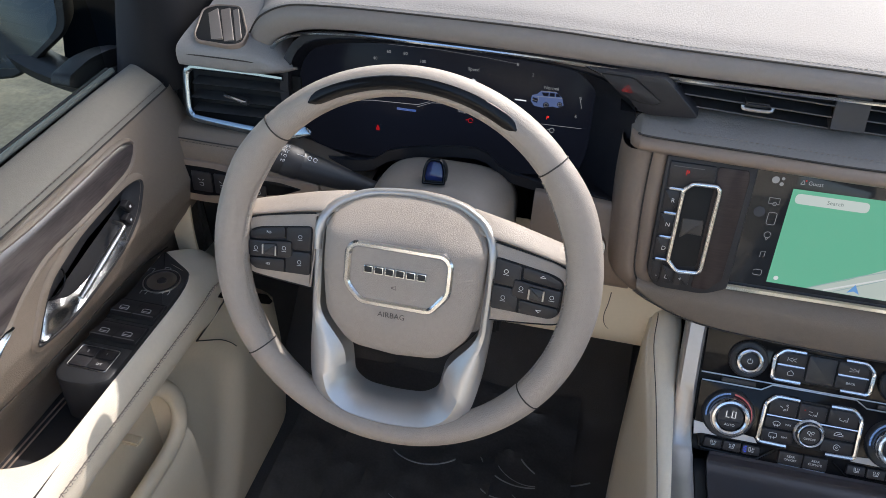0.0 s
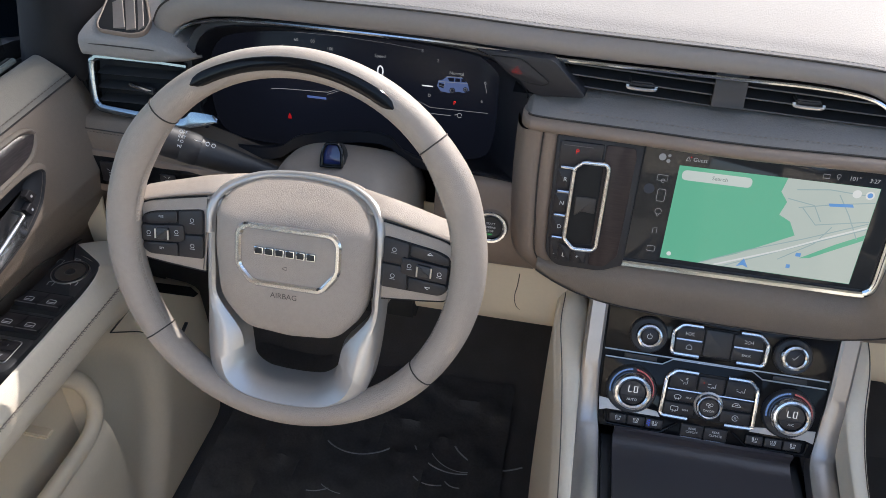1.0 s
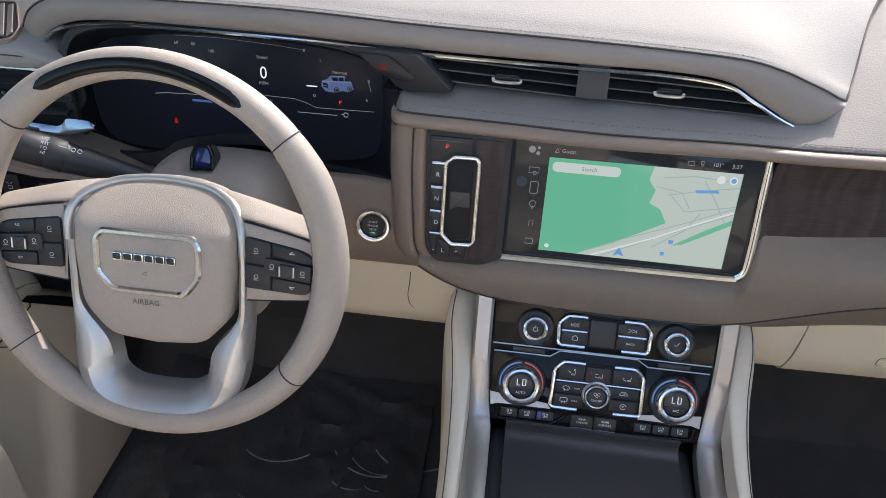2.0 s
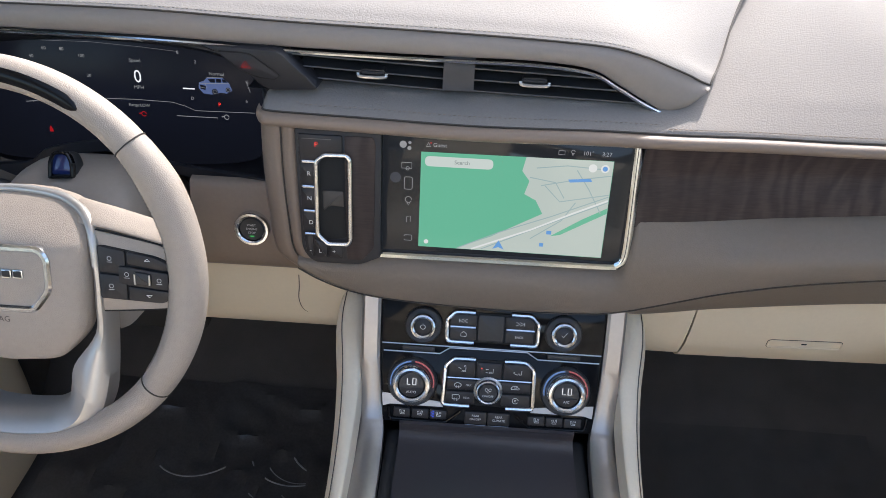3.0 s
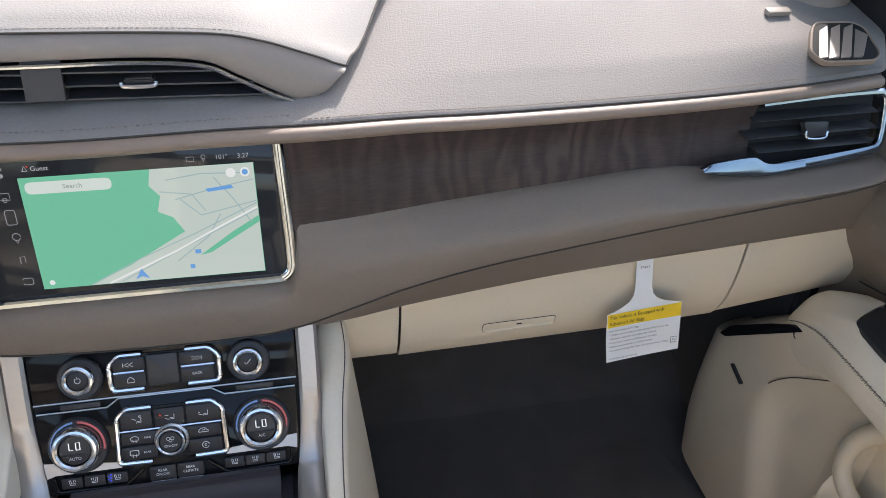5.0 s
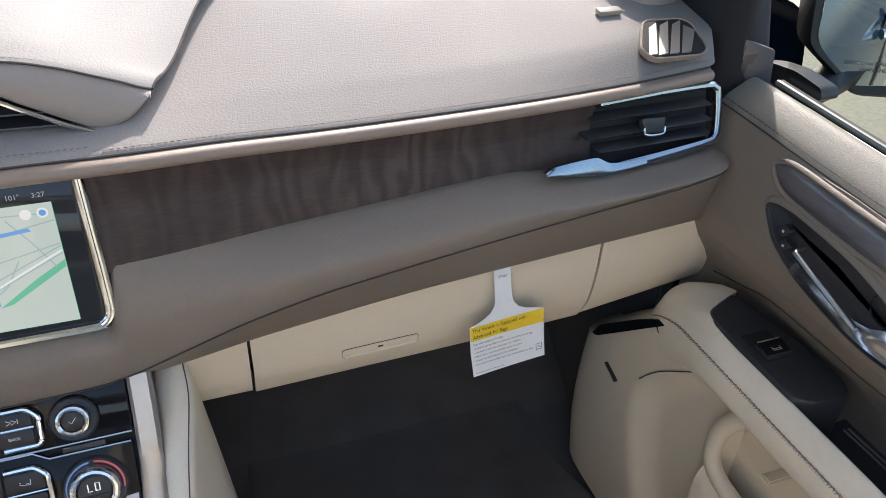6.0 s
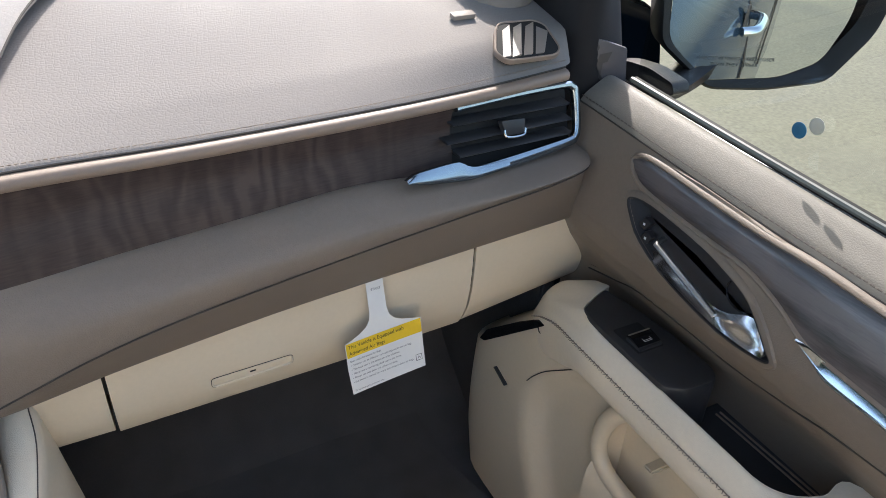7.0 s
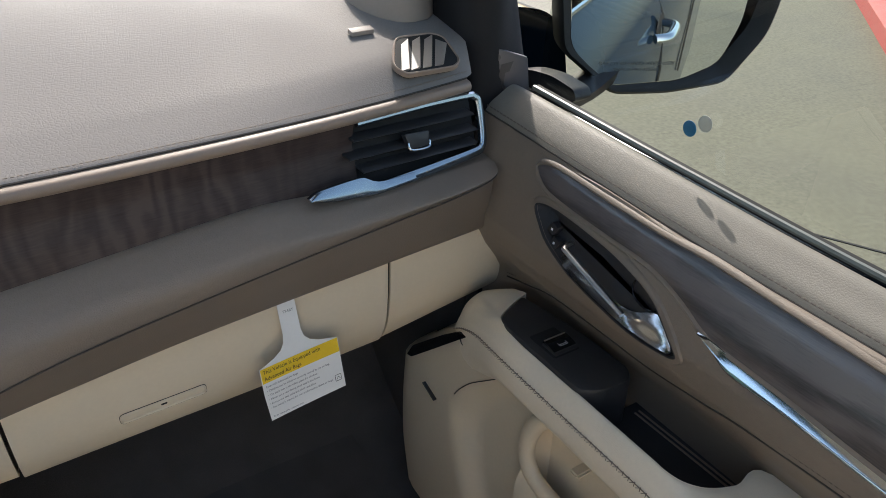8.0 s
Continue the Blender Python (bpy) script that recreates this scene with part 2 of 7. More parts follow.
def smooth_path(pts, n=8, closed=False):
    """Catmull-Rom through the points, n steps a span."""
    P = [Vector(p) for p in pts]
    out, m = [], len(P)
    for i in range(m if closed else m - 1):
        a, b, c, d = (P[(i + k) % m] if closed else P[min(max(i + k, 0), m - 1)] for k in (-1, 0, 1, 2))
        for j in range(n):
            t = j / n
            out.append(0.5 * (2 * b + (c - a) * t + (2 * a - 5 * b + 4 * c - d) * t * t + (3 * b - a - 3 * c + d) * t ** 3))
    if not closed:
        out.append(P[-1])
    return out


def rpoly(pts, r=3.0, n=4):
    """Polygon with its corners rounded; r is one radius or one for each corner."""
    P, out = [Vector((p[0], p[1])) for p in pts], []
    for i, b in enumerate(P):
        a, c = P[i - 1], P[(i + 1) % len(P)]
        rad = r[i] if isinstance(r, (list, tuple)) else r
        d1, d2 = (a - b), (c - b)
        k = min(rad, d1.length * 0.48, d2.length * 0.48)
        if k < 0.05:
            out.append(b)
            continue
        p, q = b + d1.normalized() * k, b + d2.normalized() * k
        for j in range(n + 1):
            t = j / n
            out.append((1 - t) ** 2 * p + 2 * t * (1 - t) * b + t * t * q)
    return out


def rr(x0, y0, x1, y1, r=2.0):
    return rpoly([(x0, y0), (x1, y0), (x1, y1), (x0, y1)], r)


def offset(outline, d):
    """Moves a closed outline inwards by d."""
    P = [Vector((p[0], p[1])) for p in outline]
    area = sum(P[i - 1].x * P[i].y - P[i].x * P[i - 1].y for i in range(len(P)))
    s, out = (1 if area > 0 else -1), []
    for i, b in enumerate(P):
        e1, e2 = b - P[i - 1], P[(i + 1) % len(P)] - b
        if e1.length < 1e-6 or e2.length < 1e-6:
            e1 = e2 = P[(i + 1) % len(P)] - P[i - 1]
        n1, n2 = Vector((-e1.y, e1.x)).normalized(), Vector((-e2.y, e2.x)).normalized()
        n = n1 + n2
        n = n.normalized() / max(0.5, (n.normalized().dot(n1))) if n.length > 1e-6 else n1
        out.append(b + n * d * s)
    return out


def rings(bm, loops, cap_first=False, cap_last=True, closed=True):
    rows = [[bm.verts.new(p) for p in loop] for loop in loops]
    for a, b in zip(rows, rows[1:]):
        m = len(a)
        for i in range(m if closed else m - 1):
            j = (i + 1) % m
            try:
                bm.faces.new((a[i], a[j], b[j], b[i]))
            except ValueError:
                pass
    if cap_first:
        bm.faces.new(list(reversed(rows[0])))
    if cap_last:
        bm.faces.new(rows[-1])
    return bm


def plate(f, outline, w0, w1, bevel=0.8, bm=None):
    """A plate with that outline from depth w0 to w1, its front edge rounded."""
    bm = bm or bmesh.new()
    b = min(bevel, abs(w1 - w0) * 0.9)
    o1, o2 = offset(outline, b * 0.3), offset(outline, b)
    rings(bm, [[f(p[0], p[1], w0) for p in outline], [f(p[0], p[1], w1 - b) for p in outline],
               [f(p[0], p[1], w1 - b * 0.3) for p in o1], [f(p[0], p[1], w1) for p in o2]], cap_first=True)
    bmesh.ops.recalc_face_normals(bm, faces=bm.faces)
    return bm


def band(f, outline, width, w0, w1, bevel=0.6):
    """A closed frame along an outline."""
    bm = bmesh.new()
    inner = offset(outline, width)
    oa, ib = offset(outline, bevel), offset(outline, width - bevel)
    rings(bm, [[f(p[0], p[1], w0) for p in outline], [f(p[0], p[1], w1 - bevel) for p in outline], [f(p[0], p[1], w1) for p in oa],
               [f(p[0], p[1], w1) for p in ib], [f(p[0], p[1], w1 - bevel) for p in inner], [f(p[0], p[1], w0) for p in inner]], cap_last=False)
    bmesh.ops.recalc_face_normals(bm, faces=bm.faces)
    return bm


def tube(points, r, n=8, closed=False, bm=None, flat=1.0, up=None):
    """A round bar along the points; r is one radius or one for each point."""
    bm = bm or bmesh.new()
    P, rows = [Vector(p) for p in points], []
    m = len(P)
    ref = Vector(up) if up else Vector((0.13, 0.31, 0.94))
    for i, p in enumerate(P):
        a, c = (P[i - 1], P[(i + 1) % m]) if closed else (P[max(i - 1, 0)], P[min(i + 1, m - 1)])
        t = (c - a).normalized()
        s = t.cross(ref).normalized()
        v = s.cross(t)
        rad = r[i] if isinstance(r, (list, tuple)) else r
        rows.append([p + (s * math.cos(2 * math.pi * k / n) + v * math.sin(2 * math.pi * k / n) * flat) * rad for k in range(n)])
    if closed:
        rows.append(rows[0])
    vs = [[bm.verts.new(p) for p in row] for row in (rows[:-1] if closed else rows)]
    if closed:
        vs.append(vs[0])
    for a, b in zip(vs, vs[1:]):
        for k in range(n):
            bm.faces.new((a[k], a[(k + 1) % n], b[(k + 1) % n], b[k]))
    if not closed:
        bm.faces.new(list(reversed(vs[0])))
        bm.faces.new(vs[-1])
    bmesh.ops.recalc_face_normals(bm, faces=bm.faces)
    return bm


def lathe(f, cu, cv, profile, n=40, bm=None, knurl=0.0):
    """A turned part: profile is (radius, depth) in millimetres about (cu, cv)."""
    bm = bm or bmesh.new()
    loops = []
    for r, w in profile:
        loops.append([f(cu + r * (1 - (knurl if k % 2 else 0)) * math.cos(2 * math.pi * k / n), cv + r * (1 - (knurl if k % 2 else 0)) * math.sin(2 * math.pi * k / n), w) for k in range(n)])
    rings(bm, loops, cap_first=False, cap_last=True)
    bmesh.ops.recalc_face_normals(bm, faces=bm.faces)
    return bm


def sheet(rows, thick=0.0):
    """A smooth surface over rows of points; with thickness it gets a back and edges."""
    bm = bmesh.new()
    rings(bm, rows, cap_last=False, closed=False)
    if thick:
        bmesh.ops.recalc_face_normals(bm, faces=bm.faces)
        bmesh.ops.solidify(bm, geom=bm.faces[:], thickness=thick)
        bmesh.ops.recalc_face_normals(bm, faces=bm.faces)
    return bm


def loft(stations, n_along=6, n_across=5, thick=0.0):
    """A surface through stations, each a list of as many (x, y, z)."""
    cross = [smooth_path(s, n_across) for s in stations]
    cols = [smooth_path([c[k] for c in cross], n_along) for k in range(len(cross[0]))]
    return sheet([[col[i] for col in cols] for i in range(len(cols[0]))], thick)


def box(x0, x1, y0, y1, z0, z1, bevel=0.003, bm=None):
    b2 = bmesh.new()
    bmesh.ops.create_cube(b2, size=1.0, matrix=Matrix.Translation(((x0 + x1) / 2, (y0 + y1) / 2, (z0 + z1) / 2)) @ Matrix.Diagonal((x1 - x0, y1 - y0, z1 - z0, 1)))
    if bevel:
        bmesh.ops.bevel(b2, geom=b2.edges[:] + b2.verts[:], offset=bevel, segments=2, affect="EDGES")
    if bm is None:
        return b2
    tmp = bpy.data.meshes.new("tmp")
    b2.to_mesh(tmp)
    b2.free()
    bm.from_mesh(tmp)
    bpy.data.meshes.remove(tmp)
    return bm


def stitches(path, length=0.0035, gap=0.0018, r=0.00045, lift=(0, 0, 0), cross=0.0):
    """A row of short threads along a path; with cross they lie as small crosses of that width."""
    bm = bmesh.new()
    P = [Vector(p) + Vector(lift) for p in path]
    run, nxt = 0.0, 0.0
    for a, b in zip(P, P[1:]):
        d = (b - a).length
        if d < 1e-9:
            continue
        t = (b - a) / d
        while nxt < run + d:
            s = a + t * (nxt - run)
            if cross:
                side = t.cross(Vector((0, 0, 1))).normalized() * cross * 0.5
                for k in (1, -1):
                    thread(bm, s - side * k, s + side * k + t * length, r)
            else:
                thread(bm, s, s + t * length, r)
            nxt += length + gap
        run += d
    return bm


def thread(bm, a, b, r):
    t = (b - a).normalized()
    s = t.cross(Vector((0.2, 0.3, 0.93))).normalized() * r
    u = s.cross(t).normalized() * r
    va = [bm.verts.new(a + w) for w in (s, u, -s, -u)]
    vb = [bm.verts.new(b + w) for w in (s, u, -s, -u)]
    for k in range(4):
        bm.faces.new((va[k], va[(k + 1) % 4], vb[(k + 1) % 4], vb[k]))


def text(name, words, f, u, v, size, material, parent, w=0.3, align="CENTER", turn=0.0, squeeze=1.0, flip=False):
    """Flat lettering in a panel's plane; size is the height of a capital in millimetres."""
    cu = bpy.data.curves.new(name, "FONT")
    cu.body, cu.size, cu.align_x, cu.align_y = words, size / 0.70, align, "CENTER"
    cu.resolution_u = 3
    tmp = bpy.data.objects.new(name, cu)
    scene.collection.objects.link(tmp)
    me = bpy.data.meshes.new_from_object(tmp.evaluated_get(bpy.context.evaluated_depsgraph_get()))
    bpy.data.objects.remove(tmp)
    bpy.data.curves.remove(cu)
    c, s = math.cos(radians(turn)), math.sin(radians(turn))
    for vert in me.vertices:
        a, b = vert.co.x * squeeze * (-1 if flip else 1), vert.co.y
        vert.co = f(u + a * c - b * s, v + a * s + b * c, w)
    me.materials.clear()
    me.materials.append(material)
    ob = new(name, me)
    ob.parent = parent
    ob.matrix_parent_inverse = Matrix.Translation(-world_place(parent))
    return ob


def bars(name, f, items, material, parent, w=0.3):
    """Plain flat marks: items are (u0, v0, u1, v1)."""
    bm = bmesh.new()
    for u0, v0, u1, v1 in items:
        bm.faces.new([bm.verts.new(f(a, b, w)) for a, b in ((u0, v0), (u1, v0), (u1, v1), (u0, v1))])
    return part(name, bm, material, parent, smooth=False)


def patch(name, f, outline, material, parent, w=0.3):
    bm = bmesh.new()
    bm.faces.new([bm.verts.new(f(p[0], p[1], w)) for p in outline])
    return part(name, bm, material, parent, smooth=False)


def strokes(name, f, lines, width, material, parent, w=0.4):
    """Flat drawn lines of one width: each a list of (u, v)."""
    bm = bmesh.new()
    for line in lines:
        P = [Vector((p[0], p[1])) for p in line]
        left, right_ = [], []
        for i, p in enumerate(P):
            d = (P[min(i + 1, len(P) - 1)] - P[max(i - 1, 0)])
            nrm = Vector((-d.y, d.x)).normalized() * width / 2
            left.append(bm.verts.new(f(*(p + nrm), w)))
            right_.append(bm.verts.new(f(*(p - nrm), w)))
        for i in range(len(P) - 1):
            bm.faces.new((left[i], left[i + 1], right_[i + 1], right_[i]))
    return part(name, bm, material, parent, smooth=False)


def circle(cu, cv, r, n=20, a0=0, a1=360):
    return [(cu + r * math.cos(radians(a0 + (a1 - a0) * k / n)), cv + r * math.sin(radians(a0 + (a1 - a0) * k / n))) for k in range(n + (a1 - a0 != 360))]


# ---- the vehicle's shell and what lies outside ----
def lerp_at(x, table):
    return float(np.interp(x, [r[0] for r in table], [r[1] for r in table]))


GROUND = -0.62
ground = part("ground", sheet([[Vector((x, y, GROUND)) for x in (-600, -60, -20, -8, -4, -2, 0, 2, 3.4, 5, 8, 20, 60, 600)] for y in (-600, -60, -20, -8, -3, 0, 1.55, 4, 8, 20, 60, 600)]), CONCRETE,
              label="pale sunlit concrete of a parking lot", kind="structure")
joint = part("ground_joint", sheet([[Vector((2.2 - 0.006, 3.81 - 0.003, GROUND + h)), Vector((7.2 - 0.006, -6.48 - 0.003, GROUND + h))] if k == 0 else [Vector((2.2 + 0.006, 3.81 + 0.003, GROUND + h)), Vector((7.2 + 0.006, -6.48 + 0.003, GROUND + h))]
                                   for k, h in ((0, 0.0), (0, 0.004), (1, 0.004), (1, 0.0))]), GAP, kind="structure", label="dark expansion joint in the concrete")
kerb = part("red_kerb", sheet([[Vector((x + s * 0.62, y - s * 0.78, GROUND + h)) for x, y in ((2.9, 0.36), (6.34, 3.04), (7.77, 4.17), (11, 6.75), (20, 14.0))]
                               for s, h in ((0, 0.0), (0.01, 0.12), (0.04, 0.14), (0.3, 0.14), (0.32, 0.0))]), REDPAINT, kind="structure", label="red painted concrete kerb of a fire lane")

# unseen tree beyond the bonnet, whose crown throws broken shade over the driver's side
rng = random.Random(4)
tree = thing("shade_tree", (-1.3, 6.6, GROUND), "unseen leafy tree throwing broken shade", "tree", group="parking lot trees")
part("trunk", tube(smooth_path([(-1.3, 6.6, GROUND), (-1.27, 6.58, 0.4), (-1.3, 6.5, 1.6), (-1.1, 6.2, 3.0), (-0.9, 5.8, 4.6), (-0.7, 5.5, 5.8)], 4), [0.17 - 0.006 * i for i in range(21)], 10), BARK, tree)
TIPS = []
for k in range(11):
    a, h = k * 2.4, 2.2 + 0.28 * k
    end = Vector((0.25 + 1.6 * math.cos(a) * (1 - 0.03 * k), 4.9 + 1.9 * math.sin(a) * (1 - 0.03 * k), h + 1.2 + rng.random()))
    mid = (Vector((-1.1, 6.1, h)) + end) / 2 + Vector((0, 0, 0.25))
    part("limb", tube(smooth_path([(-1.12 + 0.03 * k, 6.25 - 0.05 * k, h), mid, end], 4), [0.055 - 0.0055 * i for i in range(9)], 6), BARK, tree)
    TIPS += [end, (mid + end) / 2, mid]
leaves = bmesh.new()
shade = lambda p: p.x - 0.441 * p.z          # how far to the side the leaf's shadow falls
count = 0
while count < 24000:
    tip = rng.choice(TIPS)
    p = tip + Vector((rng.gauss(0, 0.55), rng.gauss(0, 0.6), rng.gauss(0, 0.42)))
    r = 0.045 + 0.05 * rng.random()
    # keep only leaves whose shade lands left of the dash
    if noise.noise(p * 1.5) < (-0.22 if shade(p) < -1.7 else -0.6) or not -4.6 < shade(p) < -0.985 - 0.9 * r:
        continue
    count += 1
    d = Vector((rng.gauss(0, 1), rng.gauss(0, 1), rng.gauss(0, 0.6))).normalized()
    w_ = d.orthogonal().normalized() * r * 0.55
    c_ = d.cross(w_) * 0.25
    leaves.faces.new([leaves.verts.new(q) for q in (p - d * r, p + w_ + c_, p + d * r, p - w_ + c_)])
part("crown", leaves, LEAF, tree, "many small leaves in loose clumps", smooth=False)
# two more unseen trees, added to block sky light from the left
copy_thing(tree, pose(-3.6, 2.6, GROUND, 0, 0, 60))
copy_thing(tree, pose(-4.4, -0.6, GROUND, 0, 0, 150))

floor = thing("floor", (0, 0, 0), "black carpeted cabin floor with footwells", "floor", kind="structure")
part("carpet", loft([[(x, -1.2, 0), (x, 0.3, 0), (x, 0.85, 0.0), (x, 1.0, 0.05), (x, 1.15, 0.22), (x, 1.25, 0.48), (x, 1.27, 0.70), (x, 1.29, 0.80)] for x in (-0.86, -0.5, 0, 0.5, 0.86)], 3, 6, 0.01), CARPET, floor)
for sx, nm in ((-1, "driver"), (1, "passenger")):
    rows = []
    for i in range(61):
        y = 0.28 + (0.70 if sx < 0 else 0.80) * i / 60
        rise = (0.03 if sx < 0 else 0.075) * ((i - 44) / 16) ** 2 if i > 44 else 0
        row = []
        for j in range(46):
            p = Vector((j * 0.16 + i * 0.05, i * 0.13 - j * 0.04, sx * 5))
            crease = max(0.0, 1 - abs(noise.noise(p)) * 5) ** 2 * 0.009 + 0.004 * noise.noise(p * 0.6) if sx < 0 else 0.0015 * noise.noise(p * 0.4)
            wide = 0.5 if sx < 0 else 0.485 + 0.9 * (y - 0.95) ** 2
            row.append(Vector((sx * (0.22 + wide * j / 45), y, 0.014 + crease + rise)))
        rows.append(row)
    mat_ = part("floor_mat", sheet(rows, 0.006), MAT_FILM if sx < 0 else CARPET)
    tagged(mat_, "black floor mat still under creased clear film" if sx < 0 else "plain black carpet floor mat", "floor mat")
    if sx < 0:
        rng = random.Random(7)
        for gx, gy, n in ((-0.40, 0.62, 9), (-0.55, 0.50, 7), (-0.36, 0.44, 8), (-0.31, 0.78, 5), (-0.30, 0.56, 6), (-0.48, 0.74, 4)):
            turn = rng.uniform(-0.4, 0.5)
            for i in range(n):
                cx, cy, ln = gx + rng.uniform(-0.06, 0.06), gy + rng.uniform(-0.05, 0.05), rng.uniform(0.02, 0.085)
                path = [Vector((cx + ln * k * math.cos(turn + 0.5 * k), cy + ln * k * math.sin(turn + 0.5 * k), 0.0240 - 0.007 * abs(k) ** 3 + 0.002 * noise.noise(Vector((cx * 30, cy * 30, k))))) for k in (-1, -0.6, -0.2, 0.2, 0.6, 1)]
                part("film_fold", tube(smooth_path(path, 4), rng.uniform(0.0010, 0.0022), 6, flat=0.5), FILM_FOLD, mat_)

shell = thing("cabin_shell", (0, -1.0, 0), "cloth-lined roof, pillars and side walls of a large car", "car body", kind="structure")
ROOF = [(-0.78, 1.28), (-0.5, 1.335), (0, 1.35), (0.5, 1.335), (0.78, 1.28)]
part("headliner", loft([[(x, 0.50, z - 0.03), (x, 0.40, z - 0.012), (x, 0.27, z)] for x, z in ROOF], 4, 4, 0.03), HEADLINER, shell, "pale cloth headliner")
part("headliner", loft([[(x, -1.75, z), (x, -2.2, z - 0.01), (x, -2.6, z - 0.03)] for x, z in ROOF], 4, 4, 0.03), HEADLINER, shell, "pale cloth headliner")
for sx in (-1, 1):
    part("headliner", loft([[(sx * a, y, z) for a, z in ((0.78, 1.28), (0.68, 1.315), (0.60, 1.335))] for y in (0.27, -0.7, -1.75)], 4, 4, 0.03), HEADLINER, shell, "pale cloth headliner")
# unseen roof pane, added to let fill light into the cabin
roof_pane = part("fill_light_pane", loft([[(x, y, 1.365 - 0.06 * x * x) for x in (-0.62, -0.3, 0, 0.3, 0.62)] for y in (0.20, -0.7, -1.78)], 4, 4), GLASS, shell, "unseen clear roof pane added to let in sky light")
part("headliner", loft([[(x, y, 1.36 - 0.06 * x * x) for x in (-0.62, -0.3, 0, 0.3, 0.62)] for y in (0.30, 0.25, 0.20)], 4, 4, 0.02), HEADLINER, shell, "pale cloth headliner")
roof_pane.visible_shadow = False
for y0, y1 in ((0.50, 0.20), (-1.78, -2.6)):
    part("roof_skin", loft([[(x, y, 1.40 - 0.13 * x * x) for x in (-0.80, -0.45, 0, 0.45, 0.80)] for y in (y0, (y0 + y1) / 2, y1)], 3, 4, 0.004), PAINT, shell, "dark blue roof panel")
part("rear_wall", box(-0.86, 0.86, -2.66, -2.60, 0, 0.75), SOFTBLACK, shell)
part("rear_header", box(-0.80, 0.80, -2.66, -2.60, 1.18, 1.34), HEADLINER, shell)
for sx in (-1, 1):
    sect = []
    for z, xi, xo in ((0.70, 0.815, 0.868), (0.82, 0.797, 0.863), (0.86, 0.780, 0.858), (0.93, 0.748, 0.845), (1.08, 0.715, 0.82), (1.30, 0.69, 0.785)):
        yb = lerp_at(z, [(0.70, 0.83), (0.82, 0.83), (0.85, 0.785), (0.93, 0.615), (1.08, 0.38), (1.30, 0.10)])
        sect.append([(sx * xi, yb + 0.03, z), (sx * (xi + 0.012), yb + 0.008, z), (sx * (xo - 0.01), yb, z), (sx * xo, yb + 0.015, z), (sx * xo, yb + 0.21, z), (sx * (xo - 0.02), yb + 0.225, z), (sx * (xi + 0.008), yb + 0.22, z), (sx * xi, yb + 0.205, z), (sx * xi, yb + 0.03, z)])
    part("front_pillar", loft(sect, 4, 3), PILLAR, shell, "dark grey front pillar trim")
    privacy = part("rear_side_glass", loft([[(sx * 0.852, y, 0.70), (sx * 0.835, y, 0.98), (sx * 0.785, y, 1.27)] for y in (-0.55, -1.2, -1.72)], 3, 3), PRIVACY_GLASS, shell, "dark privacy glass of the rear door")
    part("rear_side_wall", box(sx * 0.82 - 0.02, sx * 0.82 + 0.02, -2.6, -0.45, 0, 0.69), CREAM_PLASTIC, shell)
    part("middle_pillar", tube([(sx * 0.86, -0.52, 0.70), (sx * 0.83, -0.50, 1.0), (sx * 0.78, -0.46, 1.29)], 0.055, 10, up=(1, 0, 0)), PILLAR, shell)
    part("rear_pillar", tube([(sx * 0.86, -1.75, 0.70), (sx * 0.83, -1.73, 1.0), (sx * 0.78, -1.70, 1.29)], 0.06, 10, up=(1, 0, 0)), PILLAR, shell)
    part("roof_rail", tube([(sx * 0.79, 0.5, 1.27), (sx * 0.80, 0, 1.30), (sx * 0.80, -2.6, 1.29)], 0.035, 10), HEADLINER, shell)
    glass_pane = part("side_glass", loft([[(sx * 0.851, y, 0.66), (sx * 0.835, y, 0.98), (sx * 0.785, y, 1.27)] for y in (-0.45, 0.15, 0.50)]
                                          + [[(sx * 0.852, 0.72, 0.66), (sx * 0.845, 0.70, 0.86), (sx * 0.80, 0.52, 1.20)]], 4, 4), SIDE_GLASS, shell, "clear greenish side window")
    glass_pane.visible_shadow = False
screen_pane = part("windscreen", loft([[(x, 1.30 - 0.1 * abs(x) ** 2 * 1.6, 0.79), (x * 0.97, 0.95 - 0.1 * x * x, 1.02), (x * 0.93, 0.54 - 0.05 * x * x, 1.31)] for x in (-0.86, -0.45, 0, 0.45, 0.86)], 5, 5), GLASS, shell, "clear windscreen")
screen_pane.visible_shadow = False
part("windscreen_header", tube([(-0.77, 0.50, 1.285), (-0.4, 0.535, 1.325), (0, 0.545, 1.335), (0.4, 0.535, 1.325), (0.77, 0.50, 1.285)], 0.03, 8), HEADLINER, shell)
part("cowl", loft([[(x, 1.17 - 0.12 * x * x, 0.80), (x, 1.25 - 0.12 * x * x, 0.795), (x, 1.34 - 0.12 * x * x, 0.79)] for x in (-0.86, -0.4, 0, 0.4, 0.86)], 4, 3, 0.006), GLOSS, shell, "black band at the foot of the windscreen")
part("bonnet", loft([[(x, 1.38 - 0.1 * x * x, 0.70), (x, 1.7, 0.74 - 0.05 * x * x), (x, 2.3, 0.70 - 0.06 * x * x), (x, 2.75, 0.60 - 0.06 * x * x), (x, 2.8, 0.30)] for x in (-0.92, -0.5, 0, 0.5, 0.92)], 5, 5, 0.01), PAINT, shell, "dark blue bonnet")

